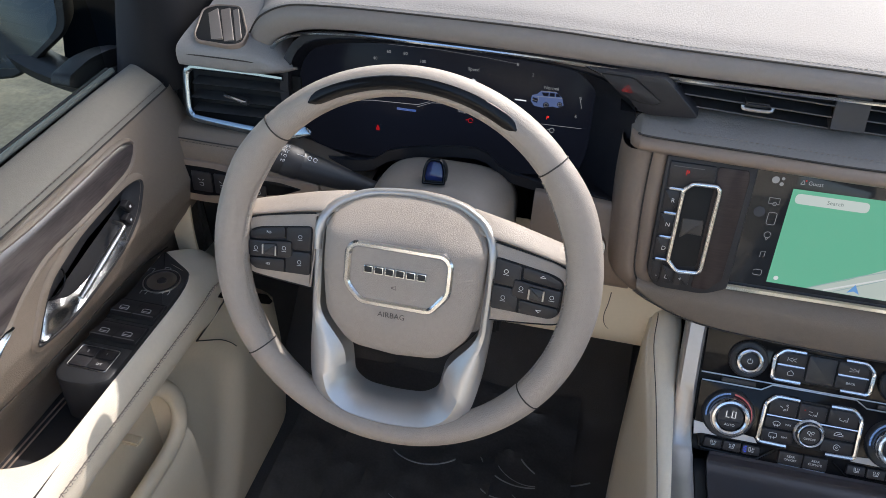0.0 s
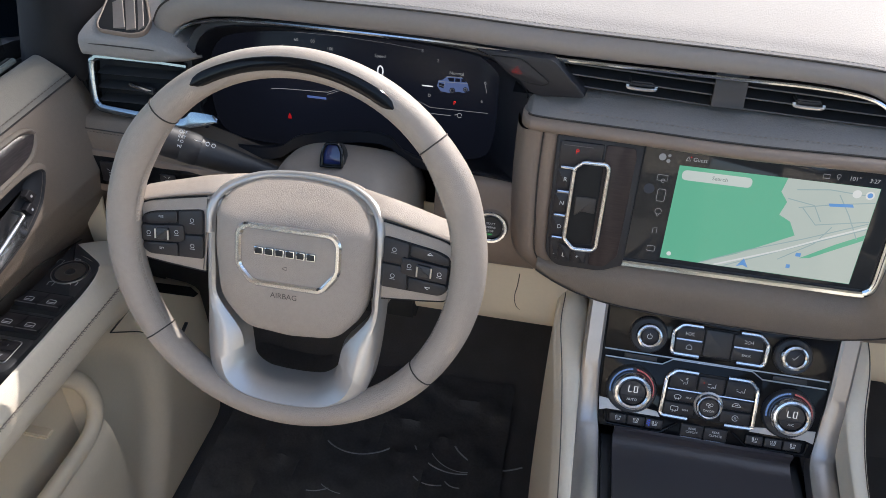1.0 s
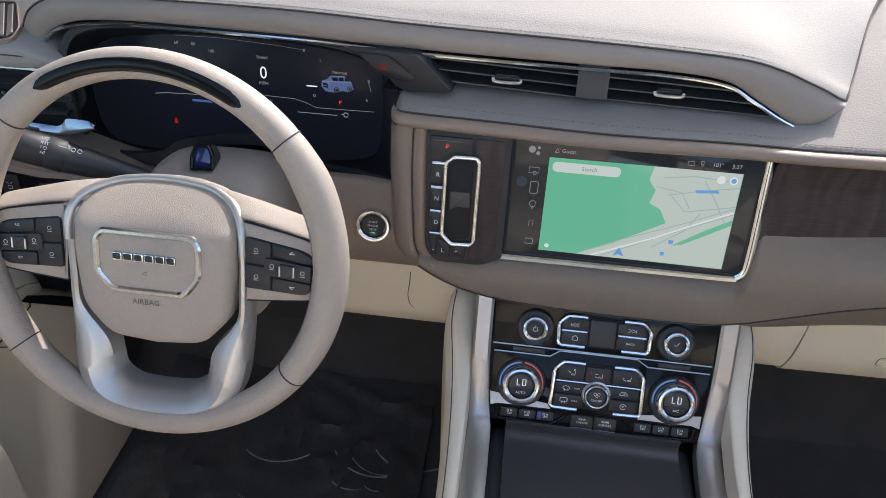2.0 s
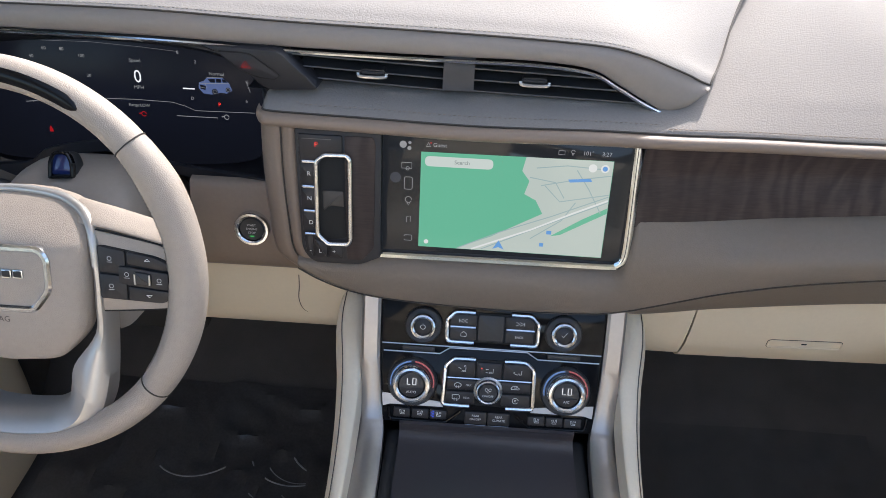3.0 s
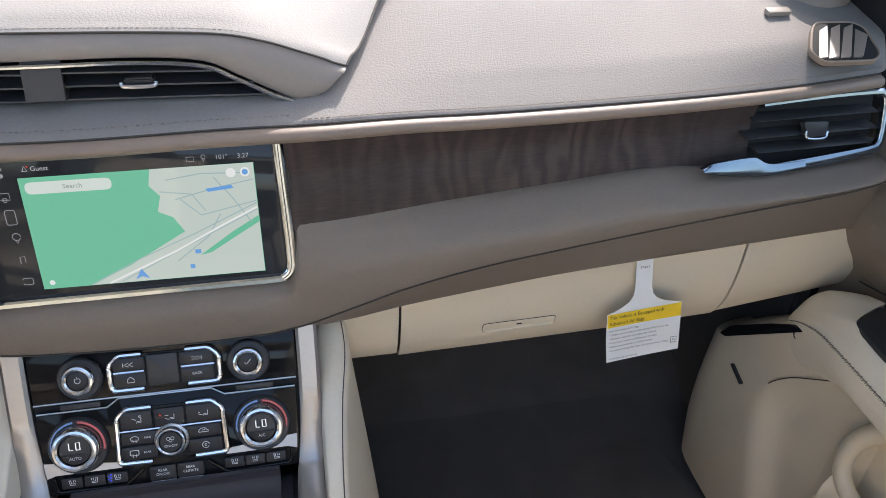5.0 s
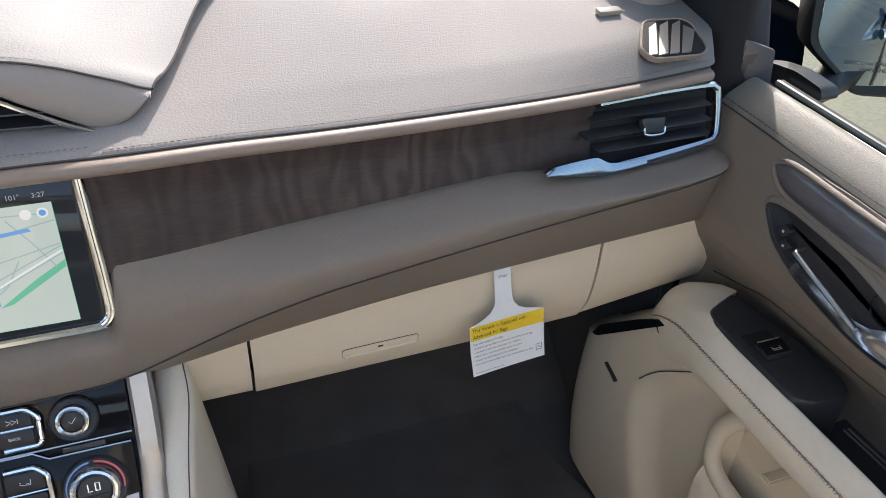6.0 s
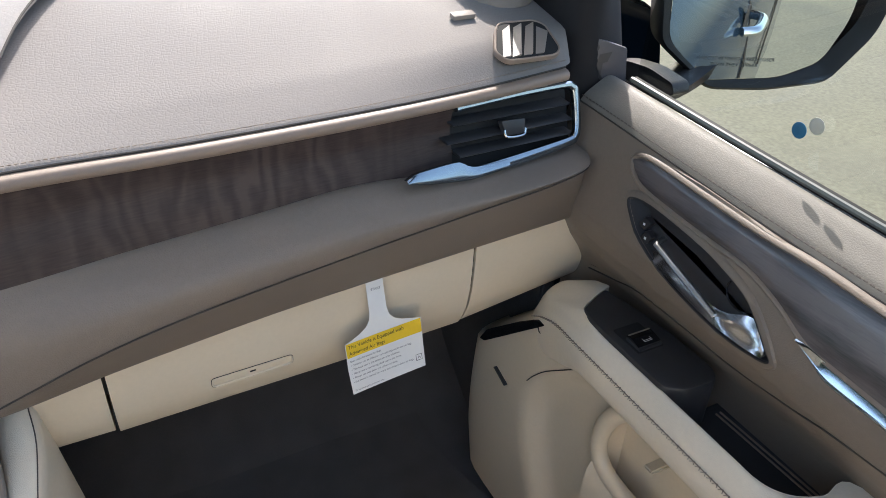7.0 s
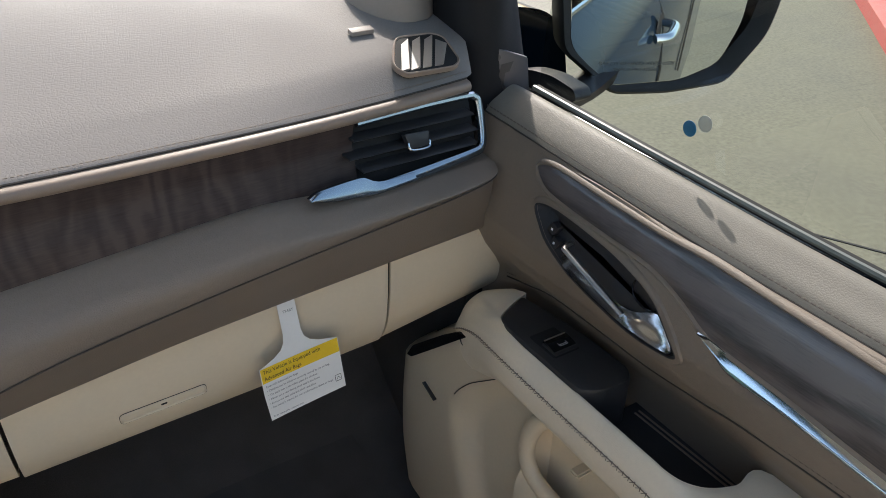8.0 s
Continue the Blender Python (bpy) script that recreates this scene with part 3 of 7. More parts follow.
for sx in (-1, 1):
    side = thing("body_side", (sx * 1.0, -0.9, GROUND + 0.3), "dark blue painted car side with chrome door handles", "car body", kind="structure")
    prof = [(0.868, 0.69), (0.92, 0.635), (0.965, 0.55), (0.98, 0.40), (0.965, 0.15), (0.955, -0.1), (0.93, -0.25)]
    part("panel", loft([[(sx * (a - 0.012 * (abs(y + 0.8) / 2) ** 2), y, b) for a, b in prof] for y in (1.0, 0.3, -0.5, -1.6, -2.9)], 5, 5, 0.006), PAINT, side, "glossy dark blue door skin")
    part("belt_moulding", tube([(sx * 0.868, 0.85, 0.700), (sx * 0.872, 0, 0.685), (sx * 0.868, -2.4, 0.69)], 0.007, 8), CHROME, side, "chrome strip under the windows")
    for y in (-0.34, -1.34):
        hnd = part("door_handle", tube(smooth_path([(sx * 0.975, y + 0.11, 0.53), (sx * 1.005, y + 0.08, 0.532), (sx * 1.011, y, 0.532), (sx * 1.005, y - 0.08, 0.532), (sx * 0.970, y - 0.11, 0.53)], 4), 0.014, 10, flat=0.8), CHROME, side, "chrome pull handle")
        part("cup", lathe(lambda a, b, c: Vector((sx * (0.970 + c / 1000), y + a / 1000, 0.528 + b / 1000)), 0, 0, [(48, 0), (46, 3), (30, 1)], 24), GAP, side)
    for y in (0.72, -0.46, -1.62):
        part("shut_line", tube([(sx * 0.922, y, 0.635), (sx * 0.967, y + 0.01, 0.55), (sx * 0.983, y + 0.015, 0.40), (sx * 0.966, y + 0.01, 0.1)], 0.0035, 6), GAP, side)

# mirrors
for sx in (-1, 1):
    mirror = thing("side_mirror", (sx * 0.96, 0.79, 0.68), "black door mirror outside the window", "mirror", group="door mirrors")
    mz = plane((sx * 1.083, 0.743, 0.746), (0.891, -0.453 * sx, 0), (0.009 * sx, 0.018, 1))
    mf = lambda a, b, c=0.0: mz(a * 1.15, b * 1.15, c)
    out = rpoly([(a * sx, b) for a, b in [(-124, -12), (-58, -64), (10, -63), (80, -51), (118, 5), (126, 45), (118, 112), (60, 128), (-100, 128), (-134, 60)]], 14, 5)
    gl = rpoly([(a * sx, b) for a, b in [(-114, -6), (-66, -52), (20, -46), (64, -26), (82, 20), (84, 60), (70, 104), (-90, 112), (-120, 60)]], 14, 5)
    part("housing", rings(bmesh.new(), [[mf(p[0], p[1], w) for p in offset(out, d)] for d, w in ((24, -6), (13, 4), (4, 6), (0, 0), (0, -40), (18, -80), (50, -100))]), SOFTBLACK, mirror, "black plastic housing")
    part("mirror_glass", plate(mf, gl, -3, 5.0, 0.5), MIRROR, mirror, "silvered mirror glass", smooth=False)
    part("arm", tube(smooth_path([(sx * 0.86, 0.775, 0.69), (sx * 0.93, 0.79, 0.672), (sx * 1.0, 0.80, 0.68), (sx * 1.06, 0.80, 0.71)], 4), 0.038, 10, flat=0.5), BLACK, mirror, "black mirror arm")
    if sx > 0:
        text("caution_lettering", "OBJECTS IN MIRROR ARE CLOSER", mf, -34, -26, 4.2, SLAT_EDGE, mirror, 5.4)
        text("caution_lettering", "THAN THEY APPEAR", mf, -34, -33, 4.2, SLAT_EDGE, mirror, 5.4)

for sx in (-1, 1):
    SP = lambda a, b, c=0.0: Vector((sx * (0.872 + c / 1000 - max(0, b - 760) * 0.00006), a / 1000, b / 1000))
    part("mirror_foot", plate(SP, rpoly([(815, 684), (738, 686), (688, 716), (694, 727), (735, 732), (775, 728), (815, 716)], [6, 10, 4, 5, 10, 12, 6]), 8, 34, 3), SOFTBLACK, shell, "black foot of the door mirror")
    part("fender", loft([[(sx * a, y, z + 0.012 * math.sin(math.pi * min(1.0, max(0.0, (y - 0.85) / 1.9)))) for a, z in ((0.872, 0.785), (0.925, 0.782), (0.972, 0.766), (1.0, 0.725), (1.018, 0.60), (1.01, 0.35), (0.985, 0.0), (0.96, -0.2))] for y in (0.85, 1.23, 1.61, 1.99, 2.37, 2.75)], 4, 4), PAINT, shell, "dark blue front wing")
    part("bonnet_gap", tube(smooth_path([(sx * 0.915, 0.87, 0.785), (sx * 0.915, 1.2, 0.791), (sx * 0.91, 1.8, 0.796)], 5), 0.003, 6), GAP, shell)

# kick panels between the dash ends and the floor
for sx in (-1, 1):
    part("kick_panel", box(sx * 0.815 - 0.012, sx * 0.815 + 0.012, 0.78, 1.28, 0.0, 0.80, 0.004), CARPET, shell)

# round stickers on the passenger's side window
for m_, y_, z_ in ((mat("blue_sticker", (0.02, 0.12, 0.22), 0.4), 0.4945, 0.7585), (mat("pale_sticker", (0.42, 0.42, 0.36), 0.5), 0.479, 0.7685)):
    stk = part("round_sticker", plate(lambda a, b, c: Vector((0.8405 - c / 1000 - 0.0004 * b * 0.0, y_ + a / 1000, z_ + b / 1000)), circle(0, 0, 7.6, 28), 0, 0.6, 0.1), m_)
    tagged(stk, "small round sticker on the side window glass", "sticker", "window stickers")

# ---- dashboard ----
EDGE = [(-0.30, 0.680), (-0.22, 0.672), (-0.03, 0.664), (0.15, 0.672), (0.24, 0.686), (0.31, 0.692), (0.44, 0.697), (0.52, 0.701), (0.65, 0.715), (0.776, 0.737), (0.83, 0.75)]
edge_y = lambda x: lerp_at(x, EDGE) + (0.012 if x < -0.245 else 0.003 if x < -0.235 else 0.0)
rise_at = lambda x: lerp_at(x, [(-0.2, 0.010), (0.12, 0.010), (0.30, 0.0)])
XS = (-0.246, -0.240, -0.225, -0.14, -0.03, 0.08, 0.16, 0.24, 0.33, 0.44, 0.55, 0.66, 0.75, 0.80)

dash = thing("dashboard", (0, 0.72, 0.45), "taupe and cream leather dashboard with stitched pads and dark wood trim", "dashboard")

rows = []
for x in XS:
    e = edge_y(x)
    c, b = min(1.0, max(0.0, (x - 0.08) / 0.12)), min(1.0, max(0.0, (x - 0.5) / 0.16))
    up, end = rise_at(x), (0.014 if x < -0.245 else 0.003 if x < -0.235 else 0.0)
    zs = [0.749 + d for d in ((0, 0.012, 0.027, 0.036, 0.048, 0.052, 0.05) if c < 0.5 else (0, 0.003 + 0.002 * b, 0.0135 + 0.0105 * b, 0.026 + 0.009 * b, 0.058, 0.066, 0.052))]
    ys = [e + d for d in ((0, 0.009, 0.032, 0.06, 0.19, 0.3, 0.5) if c < 0.5 else (0.002, 0.008, 0.034, 0.07, 0.19, 0.30, 0.46))]
    rows.append([(min(x, 0.754 + 0.4 * (y - 0.703)), y, z + up * 100 * (k - z) - end) for y, z, k in zip(ys, zs, (0.759, 0.7622, 0.7675, 0.773, 0.790, 0.80, 0.799))])
part("passenger_top", loft(rows, 6, 6, 0.004), DASHTOP_DIMMED, dash, "grained taupe leather dash top")
part("edge_roll", loft([[(x, edge_y(x) + 0.006, 0.7340 + rise_at(x)), (x, edge_y(x) - 0.005, 0.7352 + rise_at(x)), (x, edge_y(x) - 0.0095, 0.7405 + rise_at(x)), (x, edge_y(x) - 0.0068, 0.7463 + rise_at(x)), (x, edge_y(x) + 0.004, 0.748 + rise_at(x))] for x in XS[:-2] + (0.745, 0.757)], 6, 4), TAUPE_SOFT, dash, "padded leather edge")
edge_path = smooth_path([(x, edge_y(x) + 0.0006, 0.7486 + rise_at(x)) for x in XS[1:-2] + (0.745, 0.757)], 8)
part("piping", tube(edge_path, 0.0011, 6), SEAM, dash)
shelf_line = [p + Vector((0, 0.0095, 0.0052)) for p in edge_path if p.x < 0.15]
shelf_line = smooth_path([Vector((-0.236, shelf_line[0].y + 0.052, shelf_line[0].z + 0.014)), Vector((-0.233, shelf_line[0].y + 0.030, shelf_line[0].z + 0.008)), Vector((-0.227, shelf_line[0].y + 0.012, shelf_line[0].z + 0.003)), Vector((-0.214, shelf_line[0].y + 0.002, shelf_line[0].z))], 6) + [p for p in shelf_line if p.x > -0.208]
part("shelf_stitching", stitches(shelf_line, 0.0026, 0.0022, 0.00035), STITCH_BROWN, dash, kind="stuff")
part("stitching", stitches([p + Vector((0, 0.0045, 0.0036 + 0.0022 * min(1.0, max(0.0, (p.x - 0.5) / 0.16)))) for p in edge_path if p.x > 0.15], 0.0032, 0.0018, 0.0005), STITCH_BROWN, dash)

# hood over the cluster and the middle vents
LIP = [(-0.668, 0.772, 0.748), (-0.650, 0.765, 0.772), (-0.615, 0.757, 0.789), (-0.57, 0.75, 0.797), (-0.50, 0.738, 0.803), (-0.35, 0.716, 0.8105), (-0.22, 0.711, 0.8085), (-0.066, 0.708, 0.8085),
       (0.018, 0.709, 0.808), (0.072, 0.709, 0.803), (0.10, 0.708, 0.790), (0.128, 0.707, 0.775), (0.150, 0.708, 0.765), (0.172, 0.712, 0.769), (0.188, 0.718, 0.783)]
TOPL = [(-0.690, 0.778, 0.770), (-0.672, 0.772, 0.793), (-0.635, 0.764, 0.812), (-0.585, 0.757, 0.819), (-0.50, 0.742, 0.826), (-0.35, 0.720, 0.834), (-0.22, 0.716, 0.831), (-0.066, 0.714, 0.829),
        (0.03, 0.715, 0.826), (0.09, 0.716, 0.822), (0.125, 0.717, 0.814), (0.150, 0.718, 0.805), (0.170, 0.720, 0.797), (0.182, 0.722, 0.791), (0.192, 0.724, 0.787)]
BACKX = [-0.76, -0.74, -0.69, -0.62, -0.52, -0.36, -0.22, -0.06, 0.05, 0.14, 0.20, 0.26, 0.31, 0.34, 0.36]
lip_rows, top_rows = [], []
for (x, y, z), (x2, y2, z2), xb in zip(LIP, TOPL, BACKX):
    lip_rows.append([(x, y + 0.012, z + 0.001), (x, y, z), (x * 0.7 + x2 * 0.3, y * 0.7 + y2 * 0.3 - 0.005, z * 0.7 + z2 * 0.3), (x * 0.3 + x2 * 0.7, y * 0.3 + y2 * 0.7 - 0.005, z * 0.3 + z2 * 0.7), (x2, y2, z2)])
    hump = 0.004 if -0.6 < x < 0.1 else (0.002 if x < 0.14 and x > -0.64 else 0.0)
    top_rows.append([(x2, y2, z2), (x2 * 0.97 + xb * 0.03, y2 + 0.012, z2 + 0.004), (x2 * 0.88 + xb * 0.12, y2 + 0.05, z2 + 0.006 + hump), (x2 * 0.58 + xb * 0.42, y2 + 0.18, max(z2 + 0.008, 0.824) + hump), (xb, 1.10, 0.826 + hump), (xb, 1.24, 0.80)])
part("hood_lip", loft(lip_rows, 6, 4, 0.003), LIP_LEATHER, dash, "rolled taupe leather lip of the hood")
part("hood_top", loft(top_rows, 6, 6, 0.004), DASHTOP, dash, "grained taupe leather hood over the instruments")
lip_line = smooth_path(TOPL, 8)
part("hood_seam", tube([p + Vector((0, -0.0005, 0.0006)) for p in lip_line], 0.0011, 6), SEAM, dash)
part("hood_stitching", stitches([p + Vector((0, 0.0055, 0.0026)) for p in lip_line], 0.0026, 0.0020, 0.00042), THREAD, dash)
part("hood_crease", tube(smooth_path([Vector(p) + Vector((0.001, 0, 0.0004)) for p in top_rows[-1][:-1]], 8), 0.0011, 6), SEAM, dash)
part("hood_trim", tube(smooth_path([(x, y - 0.0035, z - 0.0030) for x, y, z in LIP[:13]], 8), 0.0027, 8, flat=0.8), CHROME, dash, "thin bright strip under the hood lip")

# left end cap over the driver's outer vent
rows = [[(x, 0.752, 0.733), (x, 0.743, 0.737), (x, 0.742, 0.754), (x, 0.755, 0.762), (x, 0.79, 0.770), (x, 0.86, 0.785), (x - 0.06, 1.0, 0.80), (x - 0.06, 1.2, 0.80)] for x in (-0.768, -0.762, -0.74, -0.68)]
rows.append([(-0.645, 0.748, 0.738), (-0.642, 0.740, 0.744), (-0.645, 0.741, 0.751), (-0.65, 0.755, 0.757), (-0.66, 0.79, 0.765), (-0.68, 0.86, 0.782), (-0.72, 1.0, 0.80), (-0.74, 1.2, 0.80)])
rows.append([(-0.628, 0.765, 0.738), (-0.628, 0.757, 0.742), (-0.632, 0.758, 0.746), (-0.636, 0.765, 0.750), (-0.645, 0.79, 0.755), (-0.66, 0.86, 0.77), (-0.70, 1.0, 0.79), (-0.73, 1.2, 0.79)])
part("end_cap", loft(rows, 5, 5, 0.003), DASHTOP, dash, "grained leather end cap")

# backing behind the vents, the cluster and the wood, so that nothing shows through
part("carcass", box(0.14, 0.80, 0.775, 0.80, 0.46, 0.745, 0.004), GAP, dash)
part("carcass", box(-0.80, -0.66, 0.80, 0.82, 0.46, 0.745, 0.004), GAP, dash)
part("carcass", box(-0.66, 0.14, 0.87, 0.89, 0.46, 0.80, 0.004), GAP, dash)

# wood trim on the passenger side
rows = []
for x in (0.132, 0.20, 0.30, 0.40, 0.50, 0.56, 0.606):
    e = edge_y(x)
    zb = lerp_at(x, [(0.13, 0.655), (0.30, 0.655), (0.42, 0.660), (0.5, 0.664), (0.56, 0.661), (0.64, 0.654)])
    rows.append([(x, e + 0.002, 0.738 + rise_at(x)), (x, e + 0.007, 0.722 + 0.6 * rise_at(x)), (x, e + 0.0095, 0.709), (x, e + 0.0065, 0.696), (x, e + 0.002, 0.682), (x, e - 0.003, zb)])
part("wood_panel", loft(rows, 8, 6, 0.003), WOOD, dash, "dark open-pore wood trim")

# padded lower roll from the screen's foot to the passenger door
SEAMZ = [(-0.215, 0.592), (-0.18, 0.570), (-0.14, 0.558), (-0.08, 0.552), (0.05, 0.550), (0.11, 0.553), (0.142, 0.560), (0.185, 0.574), (0.22, 0.586), (0.26, 0.597), (0.305, 0.606), (0.36, 0.614), (0.43, 0.624), (0.507, 0.633), (0.592, 0.641), (0.635, 0.645), (0.763, 0.657), (0.80, 0.659)]
LOWZ = [(-0.215, 0.575), (-0.18, 0.556), (-0.12, 0.546), (0.0, 0.544), (0.12, 0.544), (0.165, 0.538), (0.23, 0.541), (0.283, 0.546), (0.398, 0.557), (0.498, 0.563), (0.628, 0.569), (0.763, 0.575), (0.80, 0.576)]
rows = []
for x in (-0.212, -0.19, -0.16, -0.12, -0.05, 0.03, 0.10, 0.124, 0.136, 0.146, 0.16, 0.19, 0.24, 0.31, 0.40, 0.50, 0.60, 0.70, 0.755, 0.774):
    sz, lz = lerp_at(x, SEAMZ), lerp_at(x, LOWZ)
    tz = lerp_at(x, [(-0.212, 0.604), (0.122, 0.604), (0.128, 0.622), (0.136, 0.664), (0.146, 0.669), (0.16, 0.667), (0.19, 0.664), (0.23, 0.662), (0.30, 0.663), (0.36, 0.666), (0.42, 0.671), (0.50, 0.675), (0.56, 0.671), (0.61, 0.664), (0.66, 0.661), (0.8, 0.662)])
    ty = lerp_at(x, [(-0.212, 0.664), (0.124, 0.664), (0.136, 0.674), (0.146, 0.676), (0.30, 0.686), (0.50, 0.692), (0.62, 0.700), (0.74, 0.713), (0.778, 0.74)])
    py = lerp_at(x, [(-0.212, 0.648), (0.10, 0.646), (0.25, 0.648), (0.5, 0.652), (0.73, 0.660), (0.76, 0.672), (0.776, 0.70)])
    ly = lerp_at(x, [(-0.212, 0.668), (0.12, 0.664), (0.25, 0.682), (0.5, 0.69), (0.8, 0.70)])
    mz = sz + (tz - sz) * 0.45
    rows.append([(x, ty + 0.012, tz - 0.001), (x, ty, tz + 0.001), (x, (ty + py) / 2 - 0.004, tz - (tz - mz) * 0.45), (x, py, mz), (x, py, sz + 0.002), (x, py + 0.004, sz - 0.003),
                 (x, (py + ly) / 2, (sz + lz) / 2), (x, ly, lz), (x, ly + 0.03, lz + 0.004)])
part("lower_roll", loft(rows, 5, 5), TAUPE_SHADED, dash, "padded taupe leather roll")
roll_seam = smooth_path([(r[4][0], r[4][1] - 0.0004, r[4][2] - 0.0025) for r in rows], 6)
part("roll_seam", tube(roll_seam, 0.0008, 6), SEAM, dash)

# shelf stitching and frame beside the gear selector
bez = []
for y, z, x in ((0.676, 0.748, -0.205), (0.668, 0.70, -0.205), (0.660, 0.65, -0.202), (0.655, 0.61, -0.197), (0.660, 0.585, -0.178)):
    bez.append([(x, y + 0.004, z), (x - 0.008, y - 0.003, z - 0.002), (x - 0.017, y, z - 0.004), (x - 0.018, y + 0.002, z - 0.0045), (x - 0.026, y + 0.001, z - 0.006), (x - 0.038, y + 0.008, z - 0.010), (x - 0.046, y + 0.03, z - 0.014), (x - 0.047, y + 0.06, z - 0.014)])
part("bezel_side", loft(bez, 5, 3), TAUPE_SOFT, dash, "leather frame beside the selector")
part("bezel_seam", tube(smooth_path([Vector(r[3]) + Vector((0, -0.0022, 0)) for r in bez], 6), 0.0008, 6), SEAM, dash)
part("start_panel", loft([[(x, 0.706, 0.662), (x, 0.697, 0.658), (x, 0.690, 0.635), (x, 0.684, 0.60), (x, 0.684, 0.572), (x, 0.694, 0.553), (x, 0.72, 0.546)] for x in (-0.334, -0.328, -0.29, -0.25, -0.215)], 3, 4), TAUPE_SOFT, dash, "taupe panel with the starter button")
rows = []
for x, d, top in ((-0.800, 0.020, 1), (-0.797, 0.006, 1), (-0.788, 0.0, 1), (-0.74, -0.001, 1), (-0.67, -0.002, 1), (-0.63, -0.001, 0.652), (-0.58, 0.0, 0.632), (-0.535, 0.004, 0.616)):
    rows.append([(x, y + d + 0.25 * max(0, z - top), min(z, top)) for y, z in ((0.76, 0.660), (0.736, 0.659), (0.728, 0.655), (0.722, 0.648), (0.717, 0.635), (0.714, 0.61), (0.714, 0.59), (0.718, 0.570), (0.728, 0.560), (0.758, 0.556))])
part("end_panel", loft(rows, 4, 4), TAUPE, dash, "taupe panel under the outer vent")
end_line = smooth_path([(x, y - 0.0008, 0.6495) for x, y in ((-0.792, 0.7225), (-0.74, 0.7205), (-0.69, 0.7195), (-0.645, 0.7195))], 6)
part("end_groove", tube(end_line, 0.0008, 6), SEAM, dash)
part("end_seam", stitches([p + Vector((0, -0.0005, -0.0035)) for p in end_line], 0.003, 0.0016, 0.0004), THREAD_DARK, dash)
cap_line = smooth_path([(-0.766, 0.7425, 0.7495), (-0.74, 0.7415, 0.7505), (-0.68, 0.7415, 0.7505), (-0.65, 0.7415, 0.7495)], 6)
part("cap_seam", tube(cap_line, 0.0009, 6), SEAM, dash)

# cream lower panels
rows = []
for x in (0.165, 0.20, 0.236):
    rows.append([(x, 0.70, 0.56), (x, 0.706, 0.53), (x, 0.712, 0.49), (x, 0.722, 0.450), (x, 0.742, 0.425), (x, 0.80, 0.418)])
part("glovebox_cheek", loft(rows, 3, 5, 0.004), CREAM_PLASTIC, dash)
GLOVE = [(0.712, 0.60), (0.712, 0.55), (0.713, 0.51), (0.717, 0.478), (0.726, 0.448), (0.747, 0.420), (0.80, 0.410)]
glove = part("glovebox_lid", loft([[(x, y, z + lerp_at(x, [(0.24, -0.004), (0.5, 0.002), (0.64, 0.008)])) for y, z in GLOVE] for x in (0.2395, 0.35, 0.45, 0.55, 0.641)], 4, 6, 0.004), CREAM_PLASTIC, dash, "cream glovebox lid")
part("glovebox_end", loft([[(x, y, z + lerp_at(x, [(0.64, 0.010), (0.82, 0.035)])) for y, z in GLOVE] for x in (0.6445, 0.70, 0.76, 0.82)], 4, 6, 0.004), CREAM_PLASTIC, dash)
gf = plane((0.379, 0.7155, 0.468), (1, 0, 0.03), (0, -0.008, 0.045))
part("latch_recess", band(gf, rpoly([(-44, -7), (44, -7), (44, 7), (-44, 7)], 5), 2.0, -4, 2.6, 1.0), CREAM_PLASTIC, glove)
part("latch_gap", tube([gf(p[0], p[1], 0.9) for p in rr(-44, -7.5, 44, 7.5, 5)], 0.0005, 6, True), SEAM, glove)
part("latch", plate(gf, rr(-38, -4.5, 38, 4.5, 3), -4, -1.2, 0.8), CREAM_PLASTIC, glove)
part("lock", lathe(gf, 0, 0, [(6, -1.5), (6, 0.6), (4.6, 0.8), (4.2, 0.2)], 20), CREAM_PLASTIC, glove)
part("keyhole", plate(gf, rr(-3.2, -1.2, 3.2, 1.2, 1), 0, 1.0, 0.2), GAP, glove)
for x0, x1 in ((-0.36, -0.158), (-0.802, -0.774)):
    part("knee_panel", loft([[(x, 0.735, 0.60), (x, 0.72, 0.56), (x, 0.715, 0.52), (x, 0.716, 0.485), (x, 0.722, 0.455), (x, 0.74, 0.437), (x, 0.80, 0.43)] for x in (x0, x0 * 0.6 + x1 * 0.4, x0 * 0.3 + x1 * 0.7, x1)], 4, 5, 0.004), CREAM_PLASTIC, dash, "cream lower knee panel")
part("knee_seam", tube(smooth_path([(-0.230, 0.7105, 0.53), (-0.231, 0.7105, 0.512), (-0.233, 0.7115, 0.492), (-0.228, 0.7135, 0.474), (-0.212, 0.7160, 0.464)], 5), 0.0006, 6), THREAD_DARK, dash)
# solid near-black box fills the column opening in place of its shade
part("column_gap_fill", box(-0.53, -0.36, 0.72, 0.76, 0.42, 0.62, 0.004), GAP, dash)

